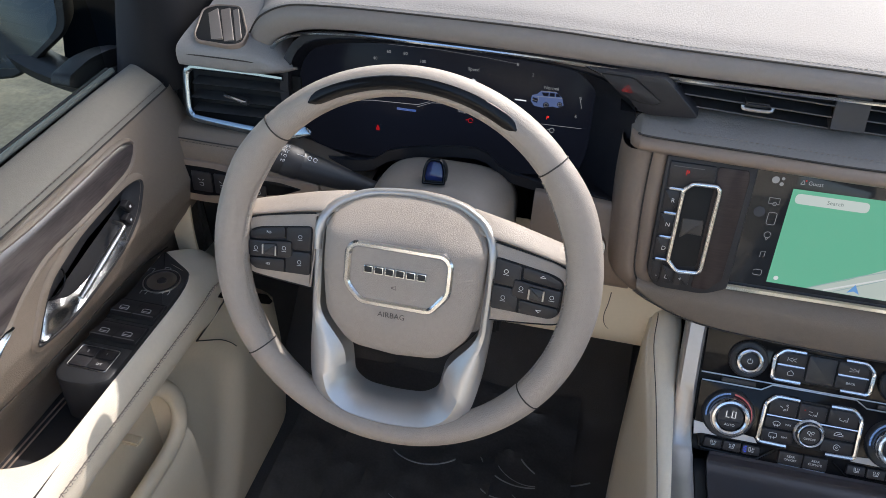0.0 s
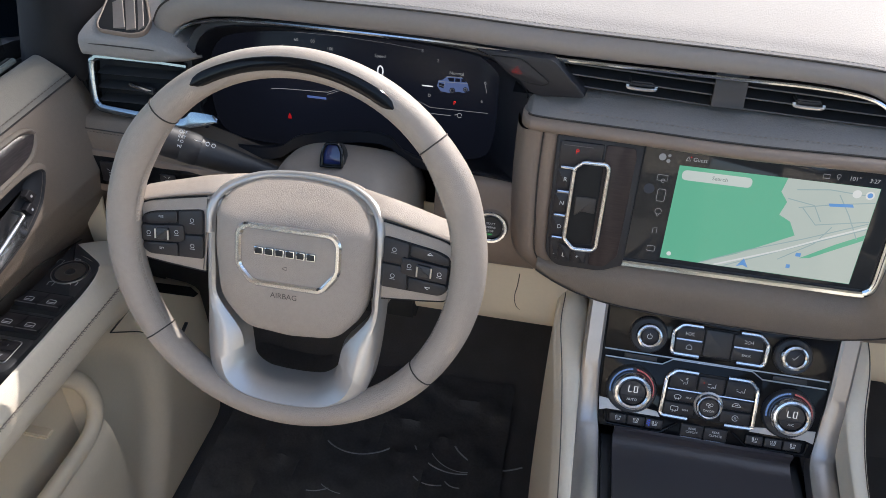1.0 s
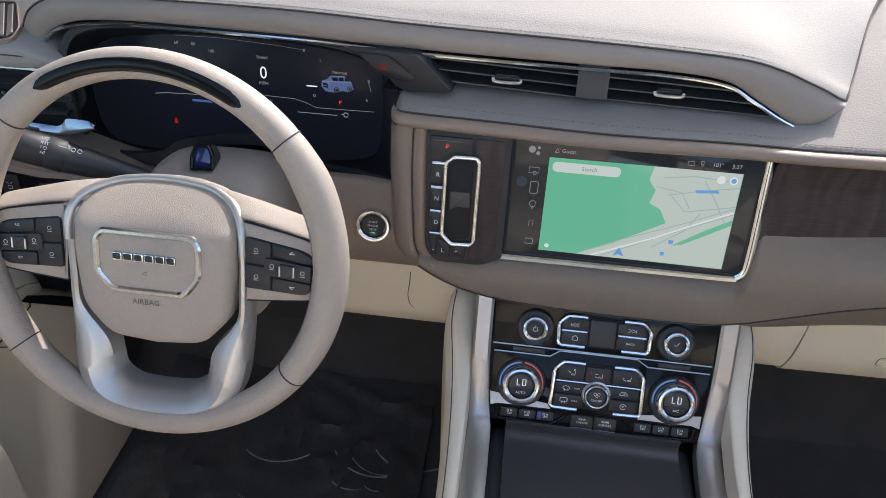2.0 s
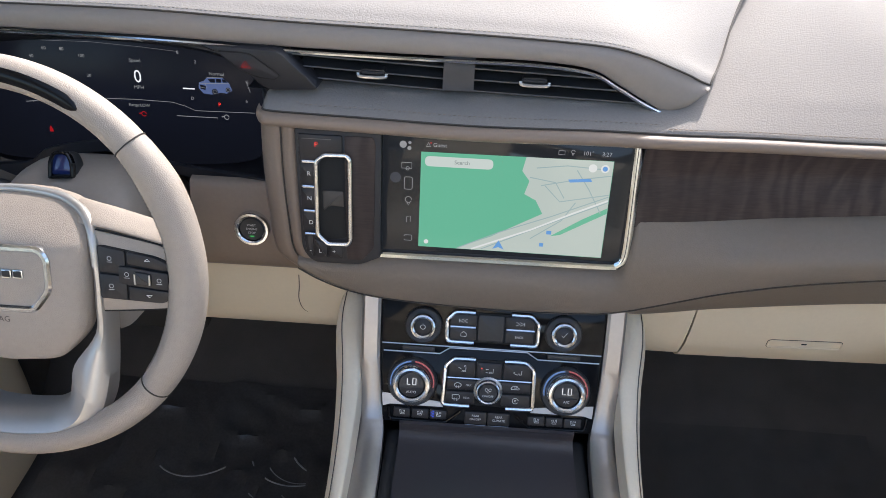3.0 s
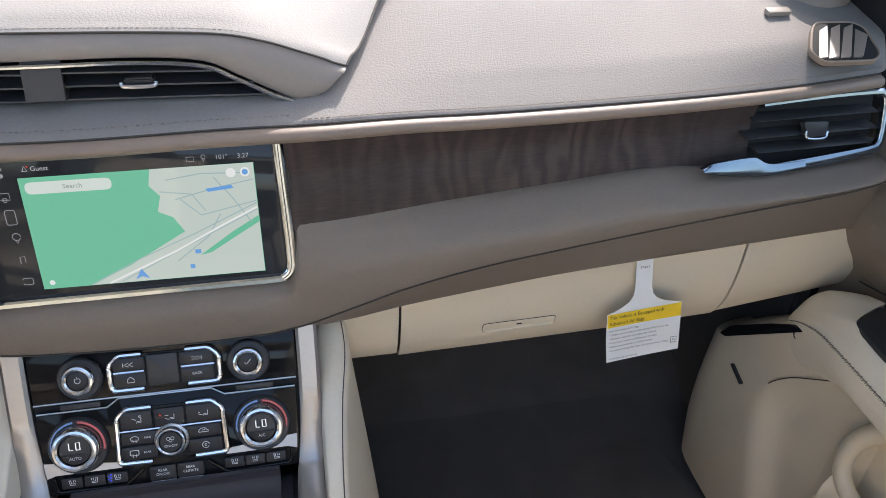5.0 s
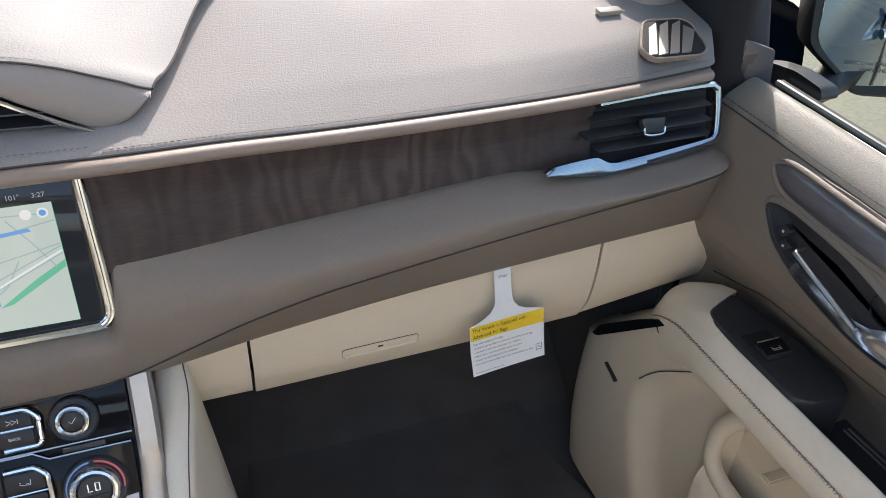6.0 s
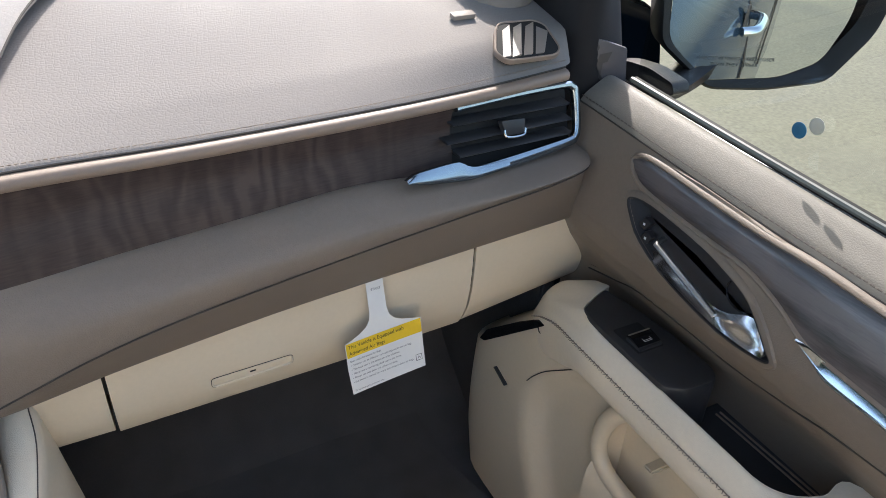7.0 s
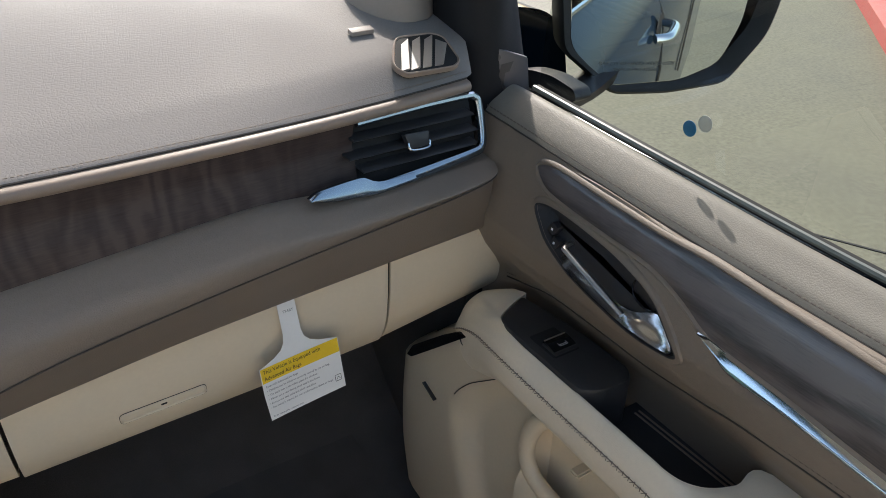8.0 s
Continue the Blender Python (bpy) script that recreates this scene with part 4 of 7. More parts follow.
# instrument cluster: a deep black binnacle with the display at its back
K = plane((-0.45, 0.729, 0.73), (0.389, -0.051, 0), (0, 0.0, 1))
KD = plane((-0.45, 0.831, 0.70), (1, 0, 0), (0, 0.12, 1))
ring_out = [(-190, 32), (-134, 62), (40, 76), (164, 79), (238, 74), (238, 20), (216, -72), (186, -78), (88, -74), (45, -53), (-52, -76), (-94, -102), (-178, -106), (-200, -40)]
ring_in = [(-182, 26), (-130, 57), (40, 70), (150, 69), (200, 50), (208, 20), (207, -60), (185, -66), (85, -61), (45, -40), (-50, -61), (-92, -86), (-172, -92), (-187, -40)]
ring_back = [(-200, 18), (-150, 46), (20, 58), (112, 55), (158, 32), (164, 5), (162, -60), (142, -84), (60, -94), (20, -92), (-60, -94), (-110, -98), (-185, -90), (-206, -50)]
c3 = lambda pts: smooth_path([(a, b, 0) for a, b in pts], 4, True)
loops = [[K(p.x, p.y, -14) for p in c3(ring_out)], [K(p.x, p.y, -7 if p.y > 20 else 0) for p in c3(ring_out)], [K(p.x, p.y, -6 if p.y > 20 else 1) for p in c3(ring_in)], [K(p.x, p.y, -3) for p in c3([(a * 0.995, b * 0.985) for a, b in ring_in])],
         [(K(p.x, p.y, 0) + KD(q.x, q.y, 0)) / 2 for p, q in zip(c3(ring_in), c3(ring_back))], [KD(q.x, q.y, -1) for q in c3(ring_back)]]
cluster = part("instrument_binnacle", rings(bmesh.new(), loops, cap_last=False), BINNACLE, dash, "deep black instrument binnacle")
glass_out = [(q.x * 1.05, q.y * 1.05) for q in c3(ring_back)]
part("display_panel", plate(KD, glass_out, -3, 0, 0.8), DISPLAY, cluster, "glossy black display panel")
lit = lambda name, words, u, v, size, m=WHITE_ON, **k: text(name, words, KD, u, v, size, m, cluster, 0.4, **k)
lit("display_word", "Speed", 17, 34, 4.0, GREY_ON)
lit("display_figure", "0", 17.5, 14.5, 15, squeeze=0.9)
lit("display_word", "MPH", 17, 2, 4.2, GREY_ON)
lit("display_word", "Normal", 112, 23, 4.0, GREY_ON)
lit("display_word", "Range:LOW", 14, -20, 3.6, GREY_ON)
lit("display_letter", "P", 112, -14, 4.6, RED_ON)
for w_, u_, v_ in (("D", 80, -8), ("2", 88.5, 36), ("6", 145, -8), ("8", 69, 46), ("5", 148, 15), ("20", -41, 13), ("40", -43, -7), ("40", -106, 33), ("60", -89, 43), ("80", -68, 43), ("100", -46, 36)):
    lit("display_figure", w_, u_, v_, 3.8, GREY_ON)
strokes("display_line", KD, [[(-51, -22), (-32, -14), (10, -13), (55, -14), (70, -18), (82, -23), (154, -22)]], 0.6, GREY_ON, cluster)
strokes("display_line", KD, [[(-125, -23), (-109, -21), (-50, -19), (-35, -13)]], 0.8, GREY_ON, cluster)
strokes("display_arc", KD, [circle(70, -14, 82, 5, 12, 22)], 0.6, GREY_ON, cluster)
strokes("display_arc", KD, [[(-90, 52), (-33, 53), (30, 50), (69, 47)]], 0.25, GREY_ON, cluster)
bars("display_bar", KD, [(-77, -29, -52, -26)], glow("lit_dim_blue", (0.1, 0.2, 0.6), 0.25), cluster)
bars("display_bar", KD, [(70, 3, 84, 4.5)], WHITE_ON, cluster)
bars("display_bar", KD, [(58, -31, 108, -30.2)], GREY_ON, cluster)
patch("car_picture", KD, [(89, 5), (90, 12), (96, 14), (100, 18), (119, 18.5), (126, 13), (129, 4), (122, 0), (116, 1), (104, -2), (94, -1)], glow("display_blue_grey", (0.16, 0.24, 0.52), 0.24), cluster, 0.4)
patch("car_picture_window", KD, [(101, 16.6), (104, 12.6), (109.5, 12.8), (109.5, 17.2)], DISPLAY, cluster, 0.55)
patch("car_picture_window", KD, [(110.8, 17.2), (110.8, 12.9), (117, 13.2), (116.5, 17.4)], DISPLAY, cluster, 0.55)
patch("car_picture_window", KD, [(118, 17.4), (118.6, 13.3), (124.6, 13.6), (121, 17)], DISPLAY, cluster, 0.55)
patch("car_picture_grille", KD, [(91, 9.6), (91.4, 4.4), (97, 3.2), (98, 8.2)], DISPLAY, cluster, 0.55)
patch("car_picture_wheel", KD, circle(108, 1.6, 3.6, 14), DISPLAY, cluster, 0.55)
patch("car_picture_wheel", KD, circle(124, 4.6, 3.0, 14), DISPLAY, cluster, 0.55)
strokes("car_picture_line", KD, [[(90, 11), (126, 12.4)], [(100, 18.4), (119, 19)], [(91, 6.6), (97, 5.6)], circle(108, 1.6, 2.2, 12), circle(124, 4.6, 1.8, 12), [(97, 12), (99, 6)]], 0.5, GREY_ON, cluster, 0.65)
strokes("warning_lamp", KD, [circle(18, -30.5, 2.8, 12), [(12, -30.5), (15, -29.5)]], 1.0, DIM_RED, cluster)
strokes("fuel_lamp", KD, [circle(119, -29, 2.8, 12), [(113, -29), (116, -28)]], 1.0, GREY_ON, cluster)
patch("belt_lamp", KD, [(-104, -60), (-99, -60), (-99.5, -56), (-101.5, -52), (-103.5, -56)], DIM_RED, cluster, 0.4)
part("binnacle_cheek", plate(K, rpoly([(150, 78), (229, 79), (268, 45), (217, 39), (206, 44), (196, 55), (176, 68)], [2, 6, 8, 8, 4, 8, 8]), -16, 4, 1.0), BINNACLE, dash, "black trim between the display and the vent")
hazard_o = rpoly([(167, 73.5), (199, 75), (229, 55), (223, 51), (206, 51.5), (190, 56)], [3, 6, 3, 3, 5, 6])
hazard = part("hazard_button", plate(K, hazard_o, 1, 4.7, 0.5), BINNACLE, dash, "black hazard warning button")
part("button_gap", tube([K(p[0], p[1], 4.1) for p in hazard_o], 0.0008, 6, True), GAP, hazard)
strokes("hazard_triangle", K, [[(190, 60), (195, 67), (200, 60), (190, 60)], [(193, 61.3), (195, 64.3), (197, 61.3), (193, 61.3)]], 0.7, DIM_RED, hazard, 5.0)

# middle vents under the hood
for i, (x0, x1, slope0, slope1) in enumerate(((-0.213, -0.066, -0.03, 0.0), (-0.038, 0.140, 0.0, 0.06))):
    vent = part("air_vent", box(x0 - 0.01, x1 + 0.004, 0.752, 0.757, 0.755, 0.812, 0.001), GAP, dash, "black slatted air vent under the hood")
    for k in range(3):
        z0, z1 = (0.7805 + 0.0115 * k, 0.7750 + 0.0115 * k) if i == 0 else (0.7755 + 0.0115 * k, 0.7720 + 0.0115 * k)
        a, b = ((-0.196, -0.206, -0.216)[k], x1) if i == 0 else (x0, (0.131, 0.112, 0.086)[k])
        ends = ((a, z0), ((a + b) / 2, (z0 + z1) / 2), (b, z1))
        part("slat", loft([[(x, 0.7085, z - 0.0018), (x, 0.7065, z - 0.0004), (x, 0.709, z + 0.0006), (x, 0.718, z + 0.003), (x, 0.742, z + 0.0085)] for x, z in ends], 2, 2, 0.0012), BLACK, vent)
        part("slat_edge", tube([(x, 0.7060, z + 0.0002) for x, z in ends], 0.0007, 5), SLAT_EDGE, vent)
    tx = -0.135 if i == 0 else 0.021
    part("tab", tube(smooth_path([(tx - 0.0135, 0.7005, 0.7905), (tx - 0.011, 0.699, 0.7875), (tx + 0.011, 0.699, 0.7875), (tx + 0.0135, 0.7005, 0.7905)], 4), 0.0018, 8), SATIN, vent, "bright slider tab")
    part("tab_root", box(tx - 0.012, tx + 0.012, 0.702, 0.716, 0.7880, 0.7930, 0.0015), BLACK, vent)
part("vent_divider", loft([[(x, 0.701, 0.777), (x, 0.704, 0.784), (x, 0.708, 0.797), (x, 0.714, 0.808)] for x in (-0.067, -0.064, -0.052, -0.040, -0.037)], 2, 4, 0.004), VENT_TRIM, dash)
part("vent_floor", loft([[(x, 0.704, 0.7675 - 0.02 * max(0, x + 0.2)), (x, 0.72, 0.766), (x, 0.752, 0.764)] for x in (-0.26, -0.1, 0.0, 0.15)], 3, 2), SOFTBLACK, dash)


# outer vents
def outer_vent(f, s, label):
    """s = 1 for the passenger's side; the driver's is its mirror image."""
    near = 1.0 if s > 0 else 0.55
    q = lambda pts: [(a * (near if a < 0 else 1) * s, b) for a, b in pts]
    vent = part("outer_air_vent", plate(f, rpoly(q([(-104, 36), (84, 34), (84, -30), (-66, -34), (-108, 0)]), 4), -24, -20, 1), GAP, dash, label)
    for k, v in enumerate((19, 2, -14)):
        a, b = ((-84, 76), (-93, 77), (-80, 76))[k]
        a *= near
        bm = bmesh.new()
        rings(bm, [[f(u * s, v + dv - 0.045 * (u - a), w) for dv, w in ((7, -19), (0.6, -5), (-0.8, -4), (-1.6, -6), (4, -19))] for u in (a, (a + b) / 2, b)], cap_first=True)
        bmesh.ops.recalc_face_normals(bm, faces=bm.faces)
        part("slat", bm, BLACK, vent)
    if s > 0:
        tab = part("tab", plate(f, rpoly(q([(-25, 12), (8, 9), (4, -6), (-20, -5)]), 3), -8, -1, 1), BLACK, vent)
        part("tab_trim", tube(smooth_path([f(-22 * s, 2, -1), f(-20 * s, -6, -0.5), f(2 * s, -8, -0.5), f(6 * s, -1, -1)], 5), 0.0013, 6), CHROME, tab)
    else:
        tab = part("tab", plate(f, rpoly([(-26, 6), (-2, 4), (-2, -4), (-26, -1)], 2), -8, -1, 1), BLACK, vent)
        part("tab_trim", tube([f(-30, 6, 1), f(-28, 5.6, 3), f(-6, 1.6, 3), f(-3, 1, 1)], [0.0022, 0.0034, 0.0034, 0.0022], 8, flat=0.7), RING, tab, "bright slider tab")
    pts = [(-80, 35.5), (0, 35.5), (66, 33.5), (76, 31), (81, 24), (81, 0), (79, -18), (75, -25), (66, -29.0), (10, -31.6), (-40, -32.8), (-62, -33), (-74, -32)]
    wid = [2.6, 2.6, 2.8, 3.2, 3.4, 3.4, 3.4, 3.6, 3.6, 4.0, 4.2, 4.4, 3.0]
    P = smooth_path([(a, b, 0) for a, b in q(pts)], 5)
    wi = [1.3 * float(np.interp(i / 5, range(len(wid)), wid)) for i in range(len(P))]
    bm, loops = bmesh.new(), []
    for i, p in enumerate(P):
        d = (P[min(i + 1, len(P) - 1)] - P[max(i - 1, 0)]).normalized()
        nx, ny, r = -d.y, d.x, wi[i]
        lift = 3.0
        loops.append([f(p.x + nx * r, p.y + ny * r, -4), f(p.x + nx * r, p.y + ny * r, lift - 2), f(p.x + nx * r * 0.4, p.y + ny * r * 0.4, lift), f(p.x - nx * r * 0.4, p.y - ny * r * 0.4, lift),
                      f(p.x - nx * r, p.y - ny * r, lift - 2), f(p.x - nx * r, p.y - ny * r, -4)])
    rings(bm, loops, cap_first=True)
    bmesh.ops.recalc_face_normals(bm, faces=bm.faces)
    part("chrome_frame", bm, VENT_CHROME, vent, "polished chrome frame")
    rows = []
    for a, top, low in ((-24, -28.0, -37.4), (-50, -27.6, -38.4), (-66, -26.4, -38.8), (-75, -23.6, -38.6), (-82, -19.4, -38.0), (-88, -17.0, -37.2), (-104, -16.4, -34.8), (-124, -16.6, -31.6), (-140, -17.4, -28), (-150, -21.4, -25.4)):
        u = q([(a, 0)])[0][0]
        rows.append([f(u, top, -3), f(u, top - 0.3, 1.6), f(u, top - 1.0, 2.4), f(u, top * 0.7 + low * 0.3, 3.4), f(u, top * 0.35 + low * 0.65, 4.4), f(u, top * 0.12 + low * 0.88, 4.2), f(u, low, 2.2), f(u, low - 0.4, -3)])
    bm = loft(rows, 4, 2)
    bmesh.ops.recalc_face_normals(bm, faces=bm.faces)
    part("chrome_spear", bm, VENT_CHROME, vent, "broad chrome tip")


outer_vent(plane((0.688, 0.7065, 0.700), (1, 0.13, 0), (0, 0.022, 0.067)), 1, "black louvred outer vent in a chrome frame")
outer_vent(plane((-0.687, 0.7445, 0.6965), (1, -0.04, 0), (0, 0.018, 0.067)), -1, "black louvred outer vent in a chrome frame beside the wheel")

# demister grilles at both ends of the dash top
for s, fr, o, fins in ((1, plane((0.7040, 0.758, 0.7795), (1, 0.10, 0.0), (0.0, 0.055, 0.019)), [(-16, 15), (-5, 26), (39, 23), (49, 13), (40, -29), (28, -37), (-33, -33), (-38, -17)],
                        (((-35, -27), (-27, -29), (3, 18), (-8, 14)), ((-24, -29), (-14, -30), (19, 18), (8, 16)), ((-10, -30), (0, -31), (35, 17), (24, 15)), ((5, -31), (15, -32), (42, -1), (37, 12)))),
                       (-1, plane((-0.722, 0.778, 0.772), (1, -0.10, 0), (0, 0.055, 0.016)), [(-28, -20), (-43, 27), (-30, 38), (0, 41), (32, -4), (35, -22), (24, -29), (-20, -29)],
                        (((-33, 21), (-24, 29), (10, -22), (-4, -24)), ((-21, 30), (-10, 33), (24, -21), (13, -24)), ((-6, 33), (1, 34), (31, -15), (27, -21))))):
    o = rpoly(o, 7)
    # near-black backing lies on the dash skin; its colour stands for the hollow's shade
    grille = part("demister_grille", plate(fr, o, -6, 0.8, 0.5), GAP, dash, "small leather-framed demister grille")
    part("rim", band(fr, offset(o, -1.8), 2.6, -4, 1.9, 1.0), TAUPE_SOFT, grille)
    for quad in fins:
        lo, hi = (quad[:2], quad[2:]) if s > 0 else (quad[2:], quad[:2])
        bm = bmesh.new()
        a, b, c_, d = [Vector(p) for p in quad]
        rings(bm, [[fr(*(a.lerp(d, t)), 0.9), fr(*(a.lerp(d, t).lerp(b.lerp(c_, t), 0.45)), 2.0), fr(*(b.lerp(c_, t)), 3.4), fr(*(b.lerp(c_, t) + Vector((1, 0))), 2.6), fr(*(b.lerp(c_, t)), 0.7)] for t in (0, 0.25, 0.5, 0.75, 1.0)], cap_first=True)
        bmesh.ops.recalc_face_normals(bm, faces=bm.faces)
        # the paler leather stands for sun on the fins
        part("fin", bm, LIP_LEATHER, grille)
part("data_plate", plate(plane((0.668, 0.810, 0.7945), (1, 0.06, 0), (0, 0.9, 0.22)), rr(-14, -5, 14, 5, 1.2), -4, 0.8, 0.4), LIP_LEATHER, dash)

# speaker pod at the foot of the pillar, passenger side
pod = part("corner_speaker", loft([[(0.745 + 0.050 * math.cos(a) * r, 0.890 + 0.062 * math.sin(a) * r, h) for r, h in ((1.05, 0.79), (1.0, 0.822), (0.85, 0.842), (0.5, 0.852), (0.05, 0.855))] for a in [k * math.pi / 8 for k in range(17)]], 1, 4), LIP_LEATHER, dash, "pale taupe rounded pod in the corner")

# touch screen
C = plane((0, 0.668, 0.672), (1, 0, 0), (0, 0.027, 0.127))
tscreen = thing("touch_screen", (0, 0.66, 0.605), "lit touch screen with a green map in a bright frame", "display")
part("backing", plate(C, rpoly([(-130, 72), (134, 72), (134, -66), (-130, -66)], [3, 6, 12, 3]), -14, -1.0, 1), BLACK, tscreen)
part("panel", plate(C, rpoly([(-127, 67), (124, 67), (124, -57), (-126, -58)], 3), -1, 0.0, 0.3), SCREEN_DARK, tscreen, "dark lit screen border")
bm = bmesh.new()
P = smooth_path([(127, 70, 0), (128, 30, 0), (129.5, -30, 0), (128.5, -52, 0), (122, -60.5, 0), (112, -62.5, 0), (60, -62.8, 0), (-60, -63.5, 0), (-127, -64, 0)], 5)
loops = []
for i, p in enumerate(P):
    d = (P[min(i + 1, len(P) - 1)] - P[max(i - 1, 0)]).normalized()
    r = 4.2 if i < 22 else 3.6
    nx, ny = -d.y * r, d.x * r
    loops.append([C(p.x + nx, p.y + ny, -4), C(p.x + nx, p.y + ny, 2.5), C(p.x + nx * 0.5, p.y + ny * 0.5, 4), C(p.x - nx * 0.5, p.y - ny * 0.5, 4), C(p.x - nx, p.y - ny, 2.5), C(p.x - nx, p.y - ny, -4)])
rings(bm, loops, cap_first=True)
bmesh.ops.recalc_face_normals(bm, faces=bm.faces)
part("bright_frame", bm, CHROME, tscreen, "bright metal frame along two edges")
patch("map", C, [(-85, 50), (105, 51), (105, -53), (-85, -52)], MAP_GREEN, tscreen, 0.25)
patch("map_town", C, [(19, 50.6), (104.6, 50.8), (104.6, -52.6), (-46, -52), (-10, -36), (40, -8), (32, 6), (20, 12), (24, 26), (16, 36)], MAP_PALE, tscreen, 0.4)
patch("map_park", C, [(60, -30), (104.4, -4), (104.4, 2), (80, -12), (50, -32)], MAP_GREEN, tscreen, 0.5)
strokes("map_road", C, [[(-44, -51), (0, -30), (50, -10), (104, 14)], [(-20, -51), (40, -22), (104, 8)], [(36, 22), (70, 30), (104, 36)], [(40, 22), (56, 6), (104, 16)], [(70, 40), (84, 20), (98, -4)], [(30, 40), (60, 44), (100, 42)], [(24, 30), (50, 26), (60, 10)], [(30, -36), (60, -14), (72, 6)]], 1.0, MAP_LINE, tscreen, 0.6)
strokes("map_motorway", C, [[(-30, -51.5), (30, -26), (70, -6), (104, 10)]], 1.8, MAP_WHITE, tscreen, 0.7)
patch("map_water", C, [(62, 30), (84, 32), (86, 29), (64, 27)], MAP_BLUE, tscreen, 0.7)
patch("position_arrow", C, [(-2, -40), (4, -50), (-2, -47.5), (-8, -50)], MAP_BLUE, tscreen, 0.8)
bars("map_shield", C, [(46, -30, 51, -26), (40, -44, 44, -40)], MAP_BLUE, tscreen, 0.8)
patch("search_field", C, rr(-81, 35.5, -13, 46, 5), FIELD_ON, tscreen, 0.6)
scr = lambda words, u, v, size, m=WHITE_ON, **k: text("screen_word", words, C, u, v, size, m, tscreen, 0.9, **k)
scr("Search", -44, 40.8, 4.0, glow("screen_text_grey", (0.2, 0.25, 0.24), 0.4))
scr("Guest", -66.5, 57.5, 4.0, TEXT_ON)
scr("101\u00b0", 79, 57.6, 4.0, TEXT_ON)
scr("3:27", 97, 57.6, 4.0, TEXT_ON)
for u, v, r in ((-103, 56.5, 3.6), (-96.4, 58.6, 1.6), (-96.8, 53, 2.0)):
    patch("app_dots", C, circle(u, v, r, 18), GREY_ON, tscreen, 0.5)
strokes("alert", C, [[(-80, 55.6), (-78, 60), (-76, 55.6), (-80, 55.6)]], 0.6, TEXT_ON, tscreen, 0.5)
patch("alert_mark", C, circle(-75.6, 59.5, 0.9, 12), DIM_RED, tscreen, 0.5)
strokes("menu_icon", C, [[(-104, 38), (-94, 38), (-94, 32), (-104, 32), (-104, 38)], circle(-98, 32, 1.8, 10), rr(-101, 10, -93, 23, 2) + [rr(-101, 10, -93, 23, 2)[0]], circle(-96.5, -1, 3.2, 14) , [(-98, -4), (-96.5, -7), (-95, -4)], [(-98, -26), (-98, -20), (-94, -19), (-94, -25)], rr(-100, -46, -92, -40, 1.5)], 0.7, GREY_ON, tscreen, 0.5)
patch("hand_button", C, circle(-110, 22, 5.5, 20), glow("screen_soft_grey", (0.06, 0.07, 0.09), 0.3), tscreen, 0.5)
strokes("status_icon", C, [[(50, 59), (56, 59), (56, 55), (50, 55), (50, 59)], circle(64, 58.5, 1.8, 10), [(63, 57), (64, 54.5), (65, 57)]], 0.6, GREY_ON, tscreen, 0.5)
for u in (85, 97):
    patch("map_button", C, circle(u, 43, 4.2, 18), MAP_WHITE, tscreen, 0.8)
patch("map_compass", C, circle(97, 43, 2.6, 14), MAP_BLUE, tscreen, 0.95)
patch("recentre", C, circle(-77, -46, 2.4, 14), MAP_WHITE, tscreen, 0.8)
# gear selector
G = plane((-0.18, 0.662, 0.672), (1, 0, 0), (0, 0.028, 0.133))
sel = thing("gear_selector", (-0.175, 0.66, 0.604), "black push-button gear selector in a bright bracket beside wood", "gear selector")
part("body", plate(G, rpoly([(-29, 71), (57, 71), (57, -62), (36, -72), (-14, -72), (-25, -58)], [4, 3, 3, 8, 12, 10]), -14, 5, 1.5), SOFTBLACK, sel)
part("wood_inlay", plate(G, rpoly([(20.5, 66), (49, 66), (51, 58), (50, -52), (38, -66), (22, -66)], 3), 4, 6.2, 0.8), WOOD, sel, "dark wood inlay")
part("park_button", plate(G, rpoly([(-25, 66), (18.5, 66), (18.5, 48), (2, 48), (-8, 39), (-24, 39)], 1.5), 4, 7.4, 1), KEY, sel)
for v0, v1, a, b in ((36.5, 14, -24.5, -9.5), (11.5, -12, -24, -8.5), (-14.5, -37, -23.5, -8.5)):
    part("gear_button", plate(G, rpoly([(a, v0), (b, v0), (b + 1, v1), (a + 0.6, v1)], 1.2), 4, 7.0, 1), KEY, sel)
for u0, u1 in ((-22.5, -12.5), (-11.5, 2.0), (3.0, 18)):
    part("low_button", plate(G, rpoly([(u0, -40 if u0 < -12 else -50 if u0 > 0 else -44), (u1, -40 if u0 < -12 else -51 if u0 > 0 else -50), (u1, -65), (u0 + (3 if u0 < -20 else 0), -65 if u0 > -20 else -62)], 1.2), 4, 6.8, 1), KEY, sel)
# flat near-black plate; its colour stands for shade in the hollow
part("well", plate(G, rpoly([(-4, 42), (3, 46), (21, 45), (22, -42), (1, -45), (-6, -36)], 4), 4.5, 5.3, 0.3), GAP, sel)
part("pull_switch", plate(G, rpoly([(-2, 9), (19, 9), (19.5, -8), (6, -7), (-1, -13)], 2), 4.5, 6.6, 1), VENT_TRIM, sel)
part("bracket", tube([G(a, b, 8.6) for a, b in rpoly([(-7.5, 39), (0.5, 46.5), (23, 47), (26, 43), (26.5, -42), (24, -47.5), (3, -48.5), (-7.5, -38)], 3, 4)], 0.0027, 10, True), RING, sel, "bright bracket round the switches")
for v, a in ((39, -20), (13, -20), (-13, -19.5), (-38, -19)):
    part("rib", tube([G(a - 1, v, 8.2), G(-7, v, 8.6)], 0.0018, 8), RING, sel)
bars("park_line", G, [(-21, 61.6, 8, 62.3)], SLAT_EDGE, sel, 7.7)
